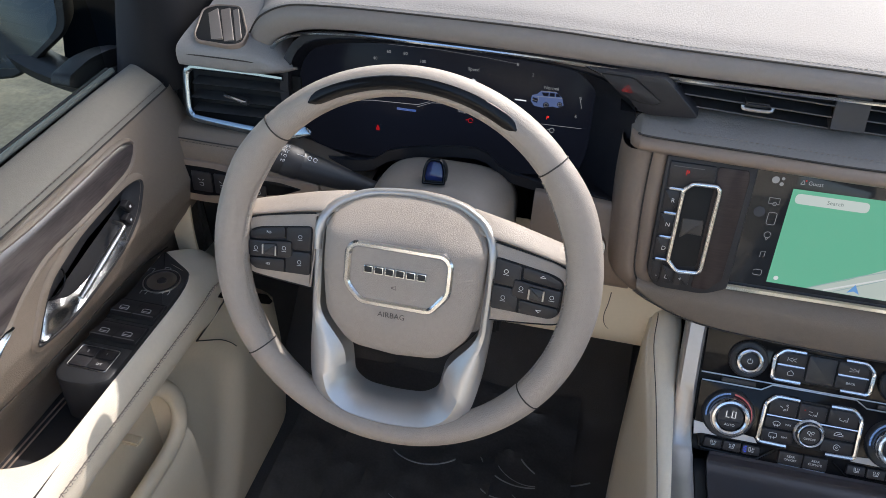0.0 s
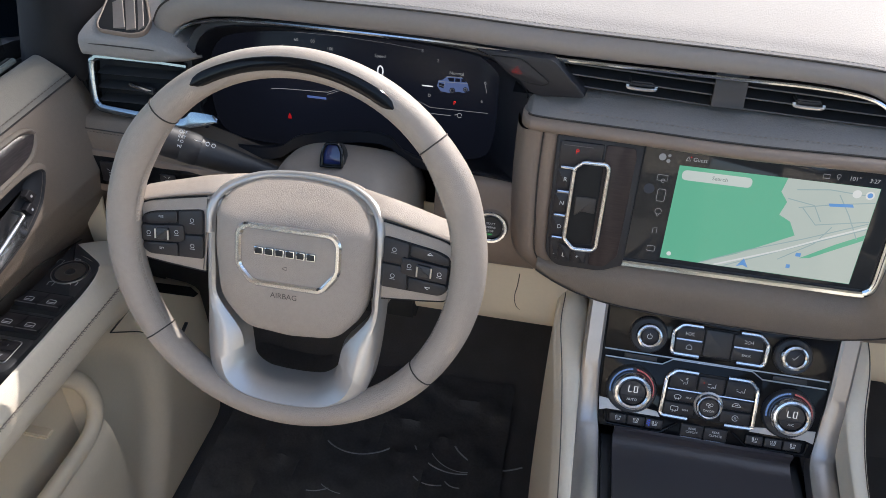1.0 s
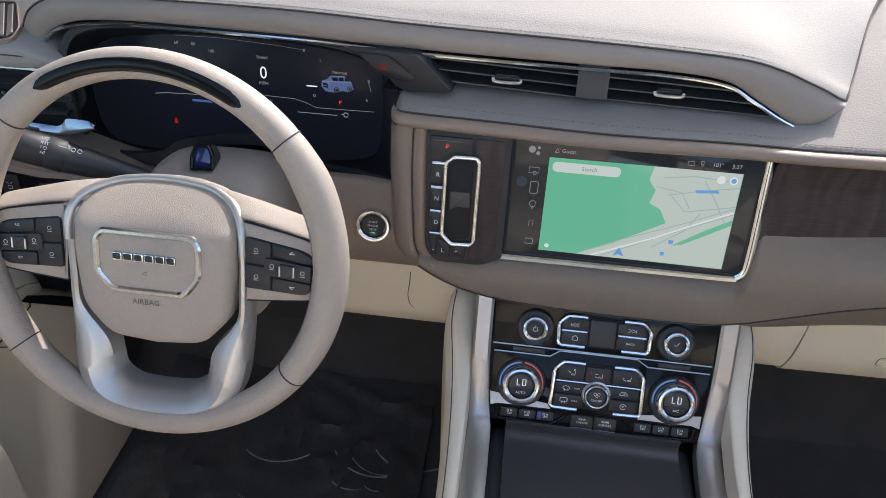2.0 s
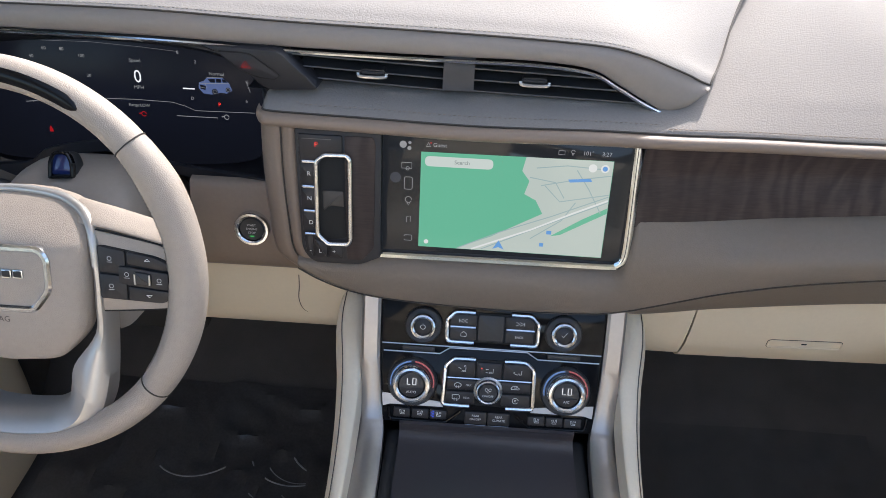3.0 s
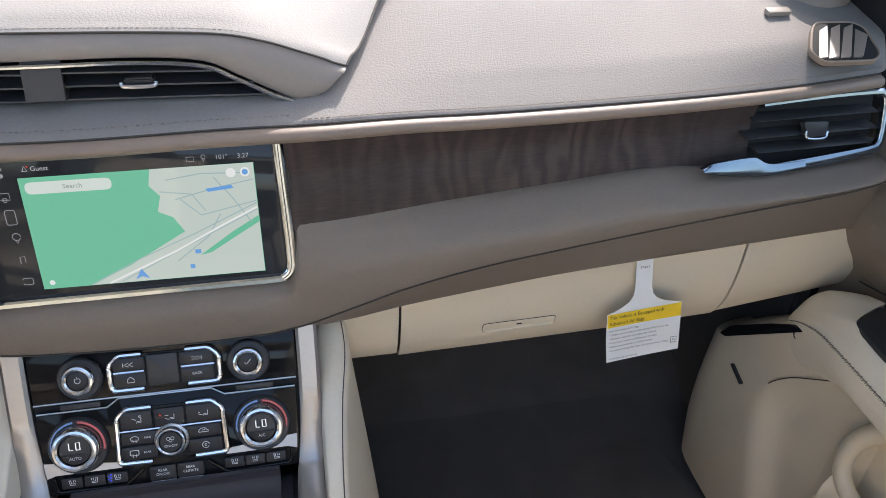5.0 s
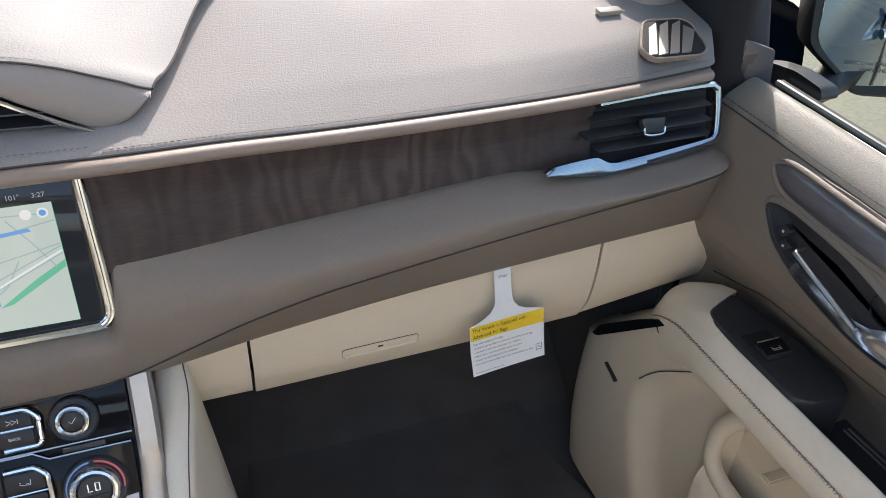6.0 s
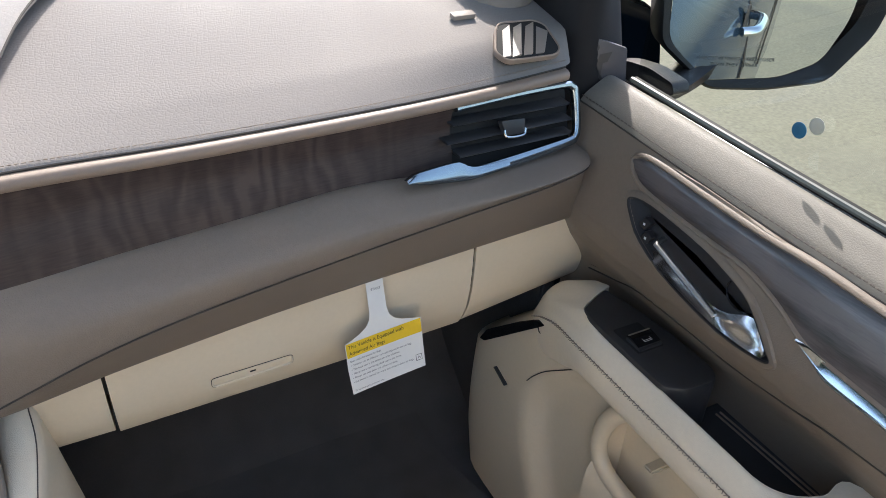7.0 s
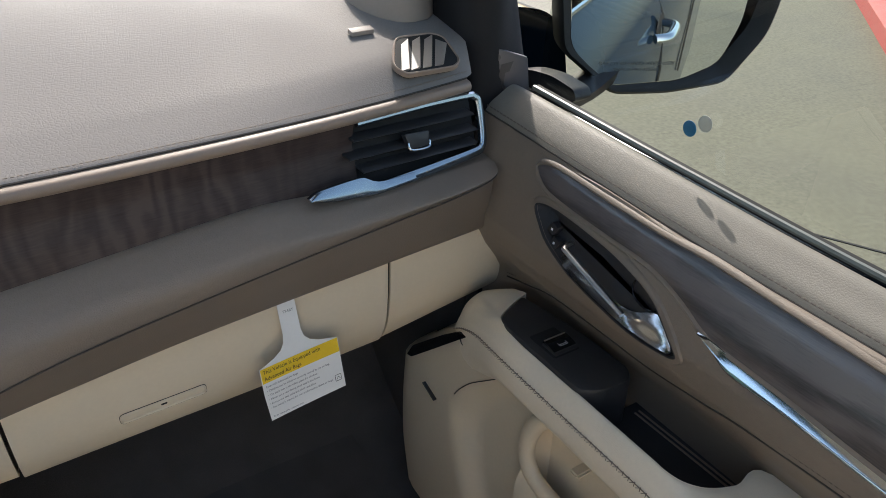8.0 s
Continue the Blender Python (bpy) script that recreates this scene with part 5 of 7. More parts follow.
for w_, u_, v_, m_ in (("P", -7, 56, RED_ON), ("R", -15, 26, LEGEND), ("N", -15, 0, LEGEND), ("D", -14, -26, LEGEND), ("L", -5.5, -57.5, LEGEND), ("+", 9, -57.5, LEGEND), ("-", -15.5, -57, LEGEND)):
    text("letter", w_, G, u_, v_, 5.2 if w_ == "P" else 4.4, m_, sel, 7.7)

# starter button
SB = plane((-0.268, 0.682, 0.613), (1, 0, 0), (0, 0.02, 0.12))
start = part("starter_button", lathe(SB, 0, 0, [(19.5, -8), (19.5, 2), (18.4, 3.6), (16.0, 3.8), (14.4, 2.6), (13.8, -1.5)], 48), RING, dash, "black round starter button in a bright ring")
part("cap", lathe(SB, 0, 0, [(13.6, -2), (13.4, 1.2), (12.4, 2.0), (11, 1.6)], 36), BLACK, start)
for w_, v_ in (("START", 4.5), ("ENGINE", 0), ("STOP", -4.5)):
    text("lettering", w_, SB, 0, v_, 2.4, LEGEND, start, 2.0)
bars("lamp", SB, [(-2.5, -9.2, 2.5, -7.8)], GREEN_ON, start, 2.0)

# ---- climate and audio controls ----
S = plane((0, 0.628, 0.482), (1, 0, 0), (0, 0.066, 0.125))
stack = thing("control_panel", (0, 0.60, 0.42), "gloss black radio and climate panel with bright ringed knobs", "control panel")
part("upper_panel", plate(S, rpoly([(-124, 78), (124, 78), (123, 21), (-122, 21)], 1.5), -12, 0, 0.6), GLOSS, stack)
part("lower_panel", plate(S, rpoly([(-121, 11), (-57, 11), (-46, 18.5), (40, 18.5), (52, 11), (121, 11), (119, -70), (52, -72), (30, -80), (-30, -80), (-48, -72), (-118, -70)], 2), -12, 1, 0.6), GLOSS, stack)
# tilted metal plates stand for a bright reflection in the gloss panel
for pts in ([(-120, -37), (-54, -44), (-50, -49.5), (-110, -49.5), (-118, -52)], [(118, -38), (52, -44), (48, -49.5), (108, -49.5), (117, -52)]):
    pts = [Vector((p[0], p[1])) for p in pts]
    lift = lambda v: 1.2 + 0.16 * max(0.0, -38 - v)
    bm = rings(bmesh.new(), [[S(p.x, p.y, -4) for p in pts], [S(p.x, p.y, lift(p.y)) for p in pts]], cap_last=True)
    bmesh.ops.recalc_face_normals(bm, faces=bm.faces)
    part("reflection_ledge", bm, METAL_TRIM, stack, "metal ledge standing for a reflection above the seat keys", smooth=False)
part("split", plate(S, rr(-124, -72, 124, 76, 2), -16, -5, 0.5), GAP, stack)
part("bright_line", tube([S(-122, 20.2, 0.2), S(122, 20.2, 0.2)], 0.0009, 6), SATIN, stack)
part("bright_line", tube([S(a, b, 1.2) for a, b in ((-120, 11.6), (-57, 11.6), (-46, 19.0), (40, 19.0), (52, 11.6), (120, 11.6))], 0.0009, 6), SATIN, stack)
for s in (-1, 1):
    part("clip", plate(S, rr(s * 81 - 18, 12.6, s * 81 + 18, 18.2, 1), -4, 0.2, 0.6), BLACK, stack)


def knob(name, u, v, r, h, label, deep=1.0):
    k = part(name, lathe(S, u, v, [(r * 1.36, 0), (r * 1.34, 4.5), (r * 1.24, 6), (r * 1.1, 5)], 84, knurl=0.03), BLACK, stack, label)
    part("ring", lathe(S, u, v, [(r * 1.06, 3), (r * 0.99, h * 0.5), (r * 0.93, h * 0.85), (r * 0.87, h), (r * 0.75, h + 0.8), (r * 0.64, h - 0.4), (r * 0.60, h - 4)], 48), RING, k, "bright turned ring")
    part("cap", lathe(S, u, v, [(r * 0.605, h - 4), (r * 0.60, h - 2.2), (r * 0.55, h - 1.6)], 40), KEY, k)
    return k


k = knob("radio_knob", -77, 43.5, 15.5, 13, "small knurled black knob with a bright ring")
strokes("power_sign", plane(S(-77, 43.5, 11.5), (1, 0, 0), (0, 0.066, 0.125)), [circle(0, 0, 2.6, 14, 120, 420), [(0, 1.2), (0, 3.6)]], 0.55, LEGEND, k, 0.3)
k = knob("radio_knob", 78, 43.5, 15.5, 13, "small knurled black knob with a bright ring")
strokes("tick_sign", plane(S(78, 43.5, 11.5), (1, 0, 0), (0, 0.066, 0.125)), [[(-3, 0), (-1, -2), (3, 3)]], 0.5, LEGEND, k, 0.3)
SOFT_RED, SOFT_BLUE = glow("lit_soft_red", (0.85, 0.22, 0.24), 0.28), glow("lit_soft_blue", (0.22, 0.42, 0.90), 0.32)
for u, word in ((-86, "AUTO"), (85, "A/C")):
    k = part("temperature_knob", lathe(S, u, -22, [(28.4, 0), (28.4, 3.5), (26.6, 6), (25, 5.5)], 110, knurl=0.02), BLACK, stack, "large temperature knob with red and blue light arcs")
    for a0, a1, m_ in ((95, 192, SOFT_BLUE), (-12, 85, SOFT_RED)):
        bm = bmesh.new()
        rings(bm, [[S(u + r * math.cos(radians(a)), -22 + r * math.sin(radians(a)), w) for r, w in ((24.8, 5.8), (24.3, 6.6), (23.3, 7.2))] for a in [a0 + (a1 - a0) * i / 20 for i in range(21)]], cap_last=False, closed=False)
        part("light_arc", bm, m_, k)
        bm = bmesh.new()
        for a in range(int(a0) + 3, int(a1), 4):
            thread(bm, S(u + 24.8 * math.cos(radians(a)), -22 + 24.8 * math.sin(radians(a)), 6.2), S(u + 22.8 * math.cos(radians(a)), -22 + 22.8 * math.sin(radians(a)), 7.5), 0.0003)
        part("arc_ticks", bm, BLACK, k, kind="stuff")
    part("ring", lathe(S, u, -22, [(22.4, 3), (21.6, 12), (20.8, 16), (19.4, 18.2), (17.2, 18.8), (15.2, 17.6), (14.2, 13)], 56), RING, k, "bright turned ring")
    cap = part("cap", lathe(S, u, -22, [(14.3, 12), (14.1, 15.2), (13.4, 15.8)], 40), BLACK, k)
    KF = plane(S(u, -22, 15.9), (1, 0, 0), (0, 0.066, 0.125))
    strokes("figure", KF, [[(-4.8, 7.6), (-4.8, 0.6), (-1.3, 0.6)], [(1.3, 0.6), (1.3, 7.6), (4.8, 7.6), (4.8, 0.6), (1.3, 0.6)]], 0.95, WHITE_ON, k, 0.3)
    low_key = part("lower_key", plate(KF, circle(0, 0, 13, 20, 196, 344), 0, 1.2, 0.5), KEY, k)
    text("lettering", word, KF, 0, -7.6, 2.8, LEGEND, low_key, 1.5)

top_o = rpoly([(-51, 30), (-51, 52), (-42, 61), (40, 61), (49, 52), (49, 30), (46, 27), (-48, 27)], 3)
part("button_bezel", plate(S, top_o, 0, 2.0, 0.6), GAP, stack)
for s in (-1, 1):
    brk = [(-18, 61), (-42, 61), (-51, 52), (-50, 30), (-47, 27), (-18, 27)]
    part("button_bracket", tube([S(a * s - (2 if s > 0 else 0) * 0, b, 3.2) for a, b in rpoly(brk, 4)[3:-3]], 0.0025, 8), RING, stack, "bright bracket")
for i, (u0, u1, v0, v1) in enumerate(((-47, -18, 45.5, 58.5), (-47, -18, 29.5, 43), (14, 45, 45.5, 58.5), (14, 45, 29.5, 43))):
    b_ = part("audio_key", plate(S, rpoly([(u0, v0), (u1, v0), (u1, v1), (u0, v1)], [2, 2, 2, 6] if i == 0 else [2, 2, 6, 2] if i == 2 else 2), 1.5, 4.0, 0.9), KEY, stack)
    if i == 3:
        text("lettering", "BACK", S, (u0 + u1) / 2, (v0 + v1) / 2, 2.6, LEGEND, b_, 4.2)
    elif i == 1:
        strokes("house_sign", S, [[(-35, 34), (-35, 37), (-32, 39.5), (-29, 37), (-29, 34), (-35, 34)]], 0.6, LEGEND, b_, 4.2)
    else:
        d = -1 if i == 0 else 1
        c = (u0 + u1) / 2
        strokes("skip_sign", S, [[(c - 4 * d, 49.5), (c, 51.5), (c - 4 * d, 53.5)], [(c, 49.5), (c + 4 * d, 51.5), (c, 53.5)], [(c + 5 * d, 49.5), (c + 5 * d, 53.5)]], 0.6, LEGEND, b_, 4.2)
for u0, u1 in ((-47, -19), (15, 46)):
    part("bright_rib", tube([S(u0, 44.2, 3.4), S(u1, 44.2, 3.4)], 0.0014, 6), RING, stack)
part("tilt_switch", plate(S, rr(-16.5, 29, 12.5, 59.5, 2.5), 1.5, 4.5, 1.4), BLACK, stack)

low_o = rpoly([(-50, -45), (-49, -1), (-40, 8), (40, 8), (49, -1), (48, -46)], 4)
part("button_bezel", plate(S, low_o, 0, 2.5, 0.6), GAP, stack)
for s in (-1, 1):
    part("button_bracket", tube([S(a * s - 0.5, b, 4.0) for a, b in rpoly([(-14, 8.2), (-40, 8.2), (-49.5, -1), (-50.5, -45.5), (-18, -46.2)], 4)[3:-3]], 0.0025, 8), RING, stack, "bright bracket")
SEATED = [[(1.5, -2.4), (4.2, -2.4), (4.6, 2.4)], [(3.2, -1.2), (0.8, -1.2), (0.2, -3)]]
ICONS = [SEATED + [[(-4, 2), (-1.5, 1), (-0.6, 0)], circle(3.6, 3.6, 0.9, 8)], SEATED + [[(-4, 1.5), (-0.5, 1.5)], [(-4, -1.5), (-0.8, -2.6)]], SEATED + [[(-4.4, -1), (-0.6, -2.4)], [(-4.4, 0.6), (-3, 0.2)]],
         [circle(0, -2.4, 4.6, 10, 30, 150), [(-4, 0), (-2.6, -2.6), (2.6, -2.6), (4, 0)], [(-1.6, -1), (-1.6, -4)], [(1.2, -1), (1.2, -4)]], [rr(-4, -2, 4, 3, 1.4) + [rr(-4, -2, 4, 3, 1.4)[0]], [(-1.6, -0.6), (-1.6, -4)], [(1.4, -0.6), (1.4, -4)]],
         [[(-4.5, -1.5), (-4, 0.6), (-2, 2.4), (2, 2.4), (3.4, 0.4), (4.8, -0.2), (4.8, -1.5), (-4.5, -1.5)], [(-1.4, 0.4), (2, 0.4), (1, 1.4)]], [circle(0, 0, 3.2, 12, 40, 330), [(2.4, 2), (3.6, 0.6)], circle(0, 0, 1, 8)]]
SEAT_ICON = [[(-2.6, 2.6), (-1.8, -2.2), (2.8, -2.2), (2.8, -0.8), (-0.6, -0.8), (-1.2, 2.8), (-2.6, 2.6)], [(1.0, 0.6), (1.6, 1.6), (1.0, 2.6)], [(2.6, 0.6), (3.2, 1.6), (2.6, 2.6)]]
for n_, (u0, u1, v0, v1, word) in enumerate(((-46, -17, -12.5, 5.5, ""), (-15, 13, -12.5, 5.5, ""), (15, 46, -12.5, 5.5, ""), (-47, -13, -27.5, -15.5, "MAX"), (-48, -15, -43, -29.5, "REAR"), (12, 46, -27.5, -15.5, ""), (14, 46, -43, -29.5, ""))):
    b_ = part("climate_key", plate(S, rr(u0, v0, u1, v1, 2), 2, 5.0, 1.0), KEY, stack)
    c, d = (u0 + u1) / 2, (v0 + v1) / 2
    strokes("sign", S, [[(c + a - (5 if word else 0), d + b) for a, b in l] for l in ICONS[(0, 1, 2, 3, 4, 5, 6)[n_]]], 0.6, LEGEND, b_, 5.2)
    if word:
        text("lettering", word, S, c + 7, d, 2.0, LEGEND, b_, 5.2)
bars("lamp", S, [(-10, -2, -8.6, -0.6)], RED_ON, stack, 5.3)
part("bright_rib", tube([S(-47, -13.9, 4.4), S(47, -13.9, 4.4)], 0.0012, 6), RING, stack)
k = part("fan_knob", lathe(S, -1, -26.5, [(16.4, 2), (16.4, 6), (14.8, 7.5)], 60, knurl=0.04), SATIN, stack, "bright knurled fan knob")
part("ring", lathe(S, -1, -26.5, [(14.4, 5), (14.1, 11.5), (13.4, 13.4), (12.4, 14.0), (11.4, 13.4), (10.6, 11.8), (10.2, 10)], 40), RING, k)
part("cap", lathe(S, -1, -26.5, [(10.3, 9), (10.1, 11.8), (9.6, 12.2)], 32), KEY, k)
KF = plane(S(-1, -26.5, 12.3), (1, 0, 0), (0, 0.066, 0.125))
text("lettering", "ON/OFF", KF, 0, -4, 2.4, LEGEND, k, 0.2)
strokes("fan_sign", KF, [circle(-2, 3.4, 1.6, 10), circle(2, 3.4, 1.6, 10), circle(0, 1.4, 1.4, 10)], 0.5, LEGEND, k, 0.2)

for s in (-1, 1):
    o = [(a * s, b) for a, b in [(-109, -50), (-46, -51.5), (-34, -58), (-44, -66.5), (-104, -66.5)]]
    part("seat_key_frame", tube([S(a, b, 2.0) for a, b in rpoly([(v[0], v[1]) for v in [(-112 * s, -50), (-110 * s, -66.5), (-48 * s, -68), (-28 * s, -52)]], 4)[3:-3]], 0.0016, 8), GLOSS, stack)
    for i in range(3):
        u = -96 + 20.5 * i
        b_ = part("seat_key", plate(S, [(p[0] * s, p[1]) for p in rpoly([(u - 9.5, -53), (u + 9.5, -53.4), (u + 9.5, -64), (u - 9.5, -64)], 1.5)], 0.5, 4.0, 1.0), KEY, stack)
        strokes("sign", S, [[(u * s + a, -58 + b) for a, b in (l if i != 1 else [(-a, b) for a, b in l])] for l in SEAT_ICON], 0.6, LEGEND, b_, 4.2)
for u0, u1, w1, w2 in ((-25.5, -0.5, "REAR", "ON/OFF"), (0.5, 25.5, "REAR", "CLIMATE")):
    b_ = part("rear_key", plate(S, rr(u0, -67, u1, -52.5, 1.5), 0.5, 4.0, 1.0), KEY, stack)
    text("lettering", w1, S, (u0 + u1) / 2, -57, 2.5, LEGEND, b_, 4.3)
    text("lettering", w2, S, (u0 + u1) / 2, -61, 2.5, LEGEND, b_, 4.3)
    part("bright_foot", tube([S(u0 + 1, -68.6, 3), S(u1 - 1, -68.6, 3)], 0.0014, 6), RING, b_)
bars("seat_lamp", S, [(-61.5, -55.5, -60, -54.2), (-61.5, -58.5, -60, -57.2), (-61.5, -61.5, -60, -60.2), (-63.5, -57, -62.3, -56), (-63.5, -60, -62.3, -59)], BLUE_ON, stack, 4.3)

# ---- centre console ----
console = thing("centre_console", (0, 0.4, 0.0), "cream centre console with brushed metal edges and a dark tray", "console")
for s in (-1, 1):
    path = smooth_path([(s * 0.136, 0.676, 0.566), (s * 0.135, 0.640, 0.498), (s * 0.132, 0.604, 0.432), (s * 0.130, 0.572, 0.414), (s * 0.129, 0.50, 0.408), (s * 0.129, 0.34, 0.404), (s * 0.129, 0.05, 0.40)], 6)
    bm, loops = bmesh.new(), []
    for i, p in enumerate(path):
        d = (path[min(i + 1, len(path) - 1)] - path[max(i - 1, 0)]).normalized()
        n = Vector((1, 0, 0)).cross(d).normalized()
        n = n if n.z < 0 or n.y < 0 else n
        n = -n if n.z < 0 else n
        w = 0.0105 + 0.0045 * min(1, max(0, i - 8) / 8)
        loops.append([p + Vector((-w, 0, 0)) - n * 0.014, p + Vector((-w, 0, 0)) + n * 0.003, p + Vector((-w * 0.7, 0, 0)) + n * 0.0055, p + Vector((w * 0.7, 0, 0)) + n * 0.0055, p + Vector((w, 0, 0)) + n * 0.003, p + Vector((w, 0, 0)) - n * 0.014])
    rings(bm, loops, cap_first=True)
    bmesh.ops.recalc_face_normals(bm, faces=bm.faces)
    part("metal_edge", bm, METAL_TRIM, console, "brushed metal edge strip")
    st = []
    for y, zt, xo in ((0.735, 0.480, 0.164), (0.72, 0.512, 0.166), (0.70, 0.516, 0.167), (0.67, 0.498, 0.168), (0.62, 0.470, 0.160), (0.55, 0.446, 0.154), (0.45, 0.432, 0.151), (0.25, 0.424, 0.150), (0.0, 0.42, 0.150)):
        st.append([(s * 0.142, y, zt - 0.03), (s * 0.144, y, zt - 0.008), (s * max(0.145, xo - 0.012), y, zt), (s * (xo + 0.002), y, zt - 0.001), (s * (xo + 0.010), y, zt - 0.012), (s * (xo + 0.014), y, zt - 0.05), (s * (xo + (0.040 if s > 0 else 0.010)), y, 0.2), (s * (xo + (0.046 if s > 0 else 0.0)), y, 0.01)])
    part("side_pad", loft(st, 4, 5, 0.004), CREAM, console, "cream leather side bolster with a seam")
    seam = smooth_path([(s * (a[3][0] * s + 0.0035), a[3][1], a[3][2] - 0.0015) for a in st[1:]], 5)
    part("pad_seam", tube(seam, 0.0006, 6), THREAD_DARK, console)
part("tray_frame", box(-0.113, 0.113, -0.05, 0.604, 0.36, 0.398, 0.004), BLACK, console)
part("tray_lid", loft([[(x, 0.592, 0.425), (x, 0.585, 0.4055), (x, 0.50, 0.4035), (x, 0.30, 0.402), (x, 0.0, 0.401)] for x in (-0.098, -0.05, 0.05, 0.098)], 3, 4, 0.004), mat("dark_grey_lid", (0.045, 0.04, 0.045), 0.3, grain=0.06, grain_scale=1500, vary=0.01), console, "dark grey sliding tray lid")
part("tunnel", box(-0.14, 0.14, -0.05, 1.2, 0.0, 0.36, 0.01), SOFTBLACK, console)

# ---- steering wheel ----
W = plane((-0.433, 0.508, 0.686), (1, 0, 0), (0, 0.075, 0.2205))
wheel = thing("steering_wheel", W(0, 0, -60), "taupe leather steering wheel with silver spokes and a gloss black insert", "steering wheel")


def rim_point(a, phi, grow=0.0):
    """a: angle round the wheel; phi: angle round the rim's section (0 outwards, 90 towards the driver)."""
    side_ = abs(math.cos(a))
    rw, rd = 13.4 + 2.6 * side_ ** 3, 15.5 + 1.5 * side_ ** 3
    bump = 1.8 * math.exp(-((abs(math.degrees(a - math.pi / 2 + math.pi) % 360 - 180) - 62) / 9) ** 2)
    rw += bump
    R = 167.3 - (2.2 * side_ ** 3)
    r = R + (rw + grow) * math.cos(phi)
    return W(r * math.cos(a) - 1.6, r * math.sin(a) - 8.3, (rd + grow) * math.sin(phi) - 9)


SEAMS = [math.radians(d) for d in (42.5, 137.5, 218, 322)]
n_a, n_p = 144, 20
bm = bmesh.new()
grid = [[bm.verts.new(rim_point(2 * math.pi * i / n_a, 2 * math.pi * j / n_p, -0.35 * sum(math.exp(-((2 * math.pi * i / n_a - s_) / 0.012) ** 2) for s_ in SEAMS))) for j in range(n_p)] for i in range(n_a)]
for i in range(n_a):
    for j in range(n_p):
        bm.faces.new((grid[i][j], grid[(i + 1) % n_a][j], grid[(i + 1) % n_a][(j + 1) % n_p], grid[i][(j + 1) % n_p]))
bmesh.ops.recalc_face_normals(bm, faces=bm.faces)
part("rim", bm, WHEEL, wheel, "taupe leather rim")
for s_ in SEAMS:
    part("rim_seam", tube([rim_point(s_, radians(p), 0.05) for p in range(0, 360, 15)], 0.0007, 5, True), SEAM, wheel)
for a0, a1 in ((325, 358), (3, 40), (140, 177), (183, 216)):
    bm = bmesh.new()
    for d in np.arange(a0, a1, 1.35):
        thread(bm, rim_point(radians(d), radians(172), 0.3), rim_point(radians(d + 0.9), radians(158), 0.3), 0.0005)
        thread(bm, rim_point(radians(d), radians(158), 0.3), rim_point(radians(d + 0.9), radians(172), 0.3), 0.0005)
    part("rim_stitching", bm, THREAD, wheel, kind="stuff")
bm, loops = bmesh.new(), []
for i in range(41):
    a = radians(57.5 + 65 * i / 40)
    taper = min(1, 0.12 + ((20 - abs(i - 20)) / 3) ** 0.5)
    loops.append([rim_point(a, radians(92 + d * taper), g) for d, g in ((-27, -0.3), (-23, 0.5), (-12, 0.8), (0, 0.9), (12, 0.8), (23, 0.5), (27, -0.3))])
rings(bm, loops, cap_last=False, closed=False)
part("top_insert", bm, GLOSS, wheel, "gloss black insert in the rim's top")

fall = lambda v: 0.0 if v < 9 else (0.05 * (v - 9) ** 2 if v < 19 else 5.0 + 1.0 * (v - 19))
hub = rpoly([(-54, 46), (-24, 51.6), (0, 52.8), (24, 51.6), (54, 46), (76, 30), (75, -20), (70, -64), (45, -92), (0, -96), (-45, -92), (-70, -64), (-75, -20), (-76, 30)], [12, 4, 4, 4, 12, 14, 10, 12, 12, 4, 12, 12, 10, 14], 5)
loops = []
for k, w in ((1.0, -26), (1.0, -11), (0.99, -8.4), (0.965, -5.6), (0.92, -3.0), (0.84, -1.0), (0.7, 0.4), (0.5, 1.2), (0.25, 1.5)):
    loops.append([W(p[0] * k, -14 + (p[1] + 14) * k, (w * (1 - 0.7 * max(0.0, min(1.0, (p[1] - 18) / 22))) if w > -20 else w) - fall(-14 + (p[1] + 14) * k)) for p in hub])
bm = rings(bmesh.new(), loops)
bmesh.ops.recalc_face_normals(bm, faces=bm.faces)
part("airbag_cover", bm, WHEEL, wheel, "grained taupe airbag cover")
half_o = [(-27, 44), (-53, 40), (-74, 32), (-84, 22), (-87, -8), (-87.5, -40), (-87, -72), (-84, -112), (-79, -138), (-68, -157), (-50, -169), (-25, -174.5)]
half_i = [(-25, 38), (-46, 35), (-66, 28), (-75, 18), (-77, -8), (-76.5, -40), (-74, -68), (-50, -99), (-45, -118), (-42, -132), (-30, -141.5), (-15, -144)]
full = lambda top, half, foot: [(0, top)] + half + [(0, foot)] + [(-a, b) for a, b in reversed(half)]
outer, inner = full(45, half_o, -176), full(39, half_i, -144.5)
sm = lambda pts: [(p.x - 1, p.y) for p in smooth_path([(a, b, 0) for a, b in pts], 5, True)]
so, si = sm(outer), sm(inner)
mixp = lambda k: [(a[0] * (1 - k) + b[0] * k, a[1] * (1 - k) + b[1] * k) for a, b in zip(so, si)]
low = lambda v: max(0.0, min(1.0, (-v - 70) / 80))
back = lambda v: -0.03 * max(0, v - 12) ** 2
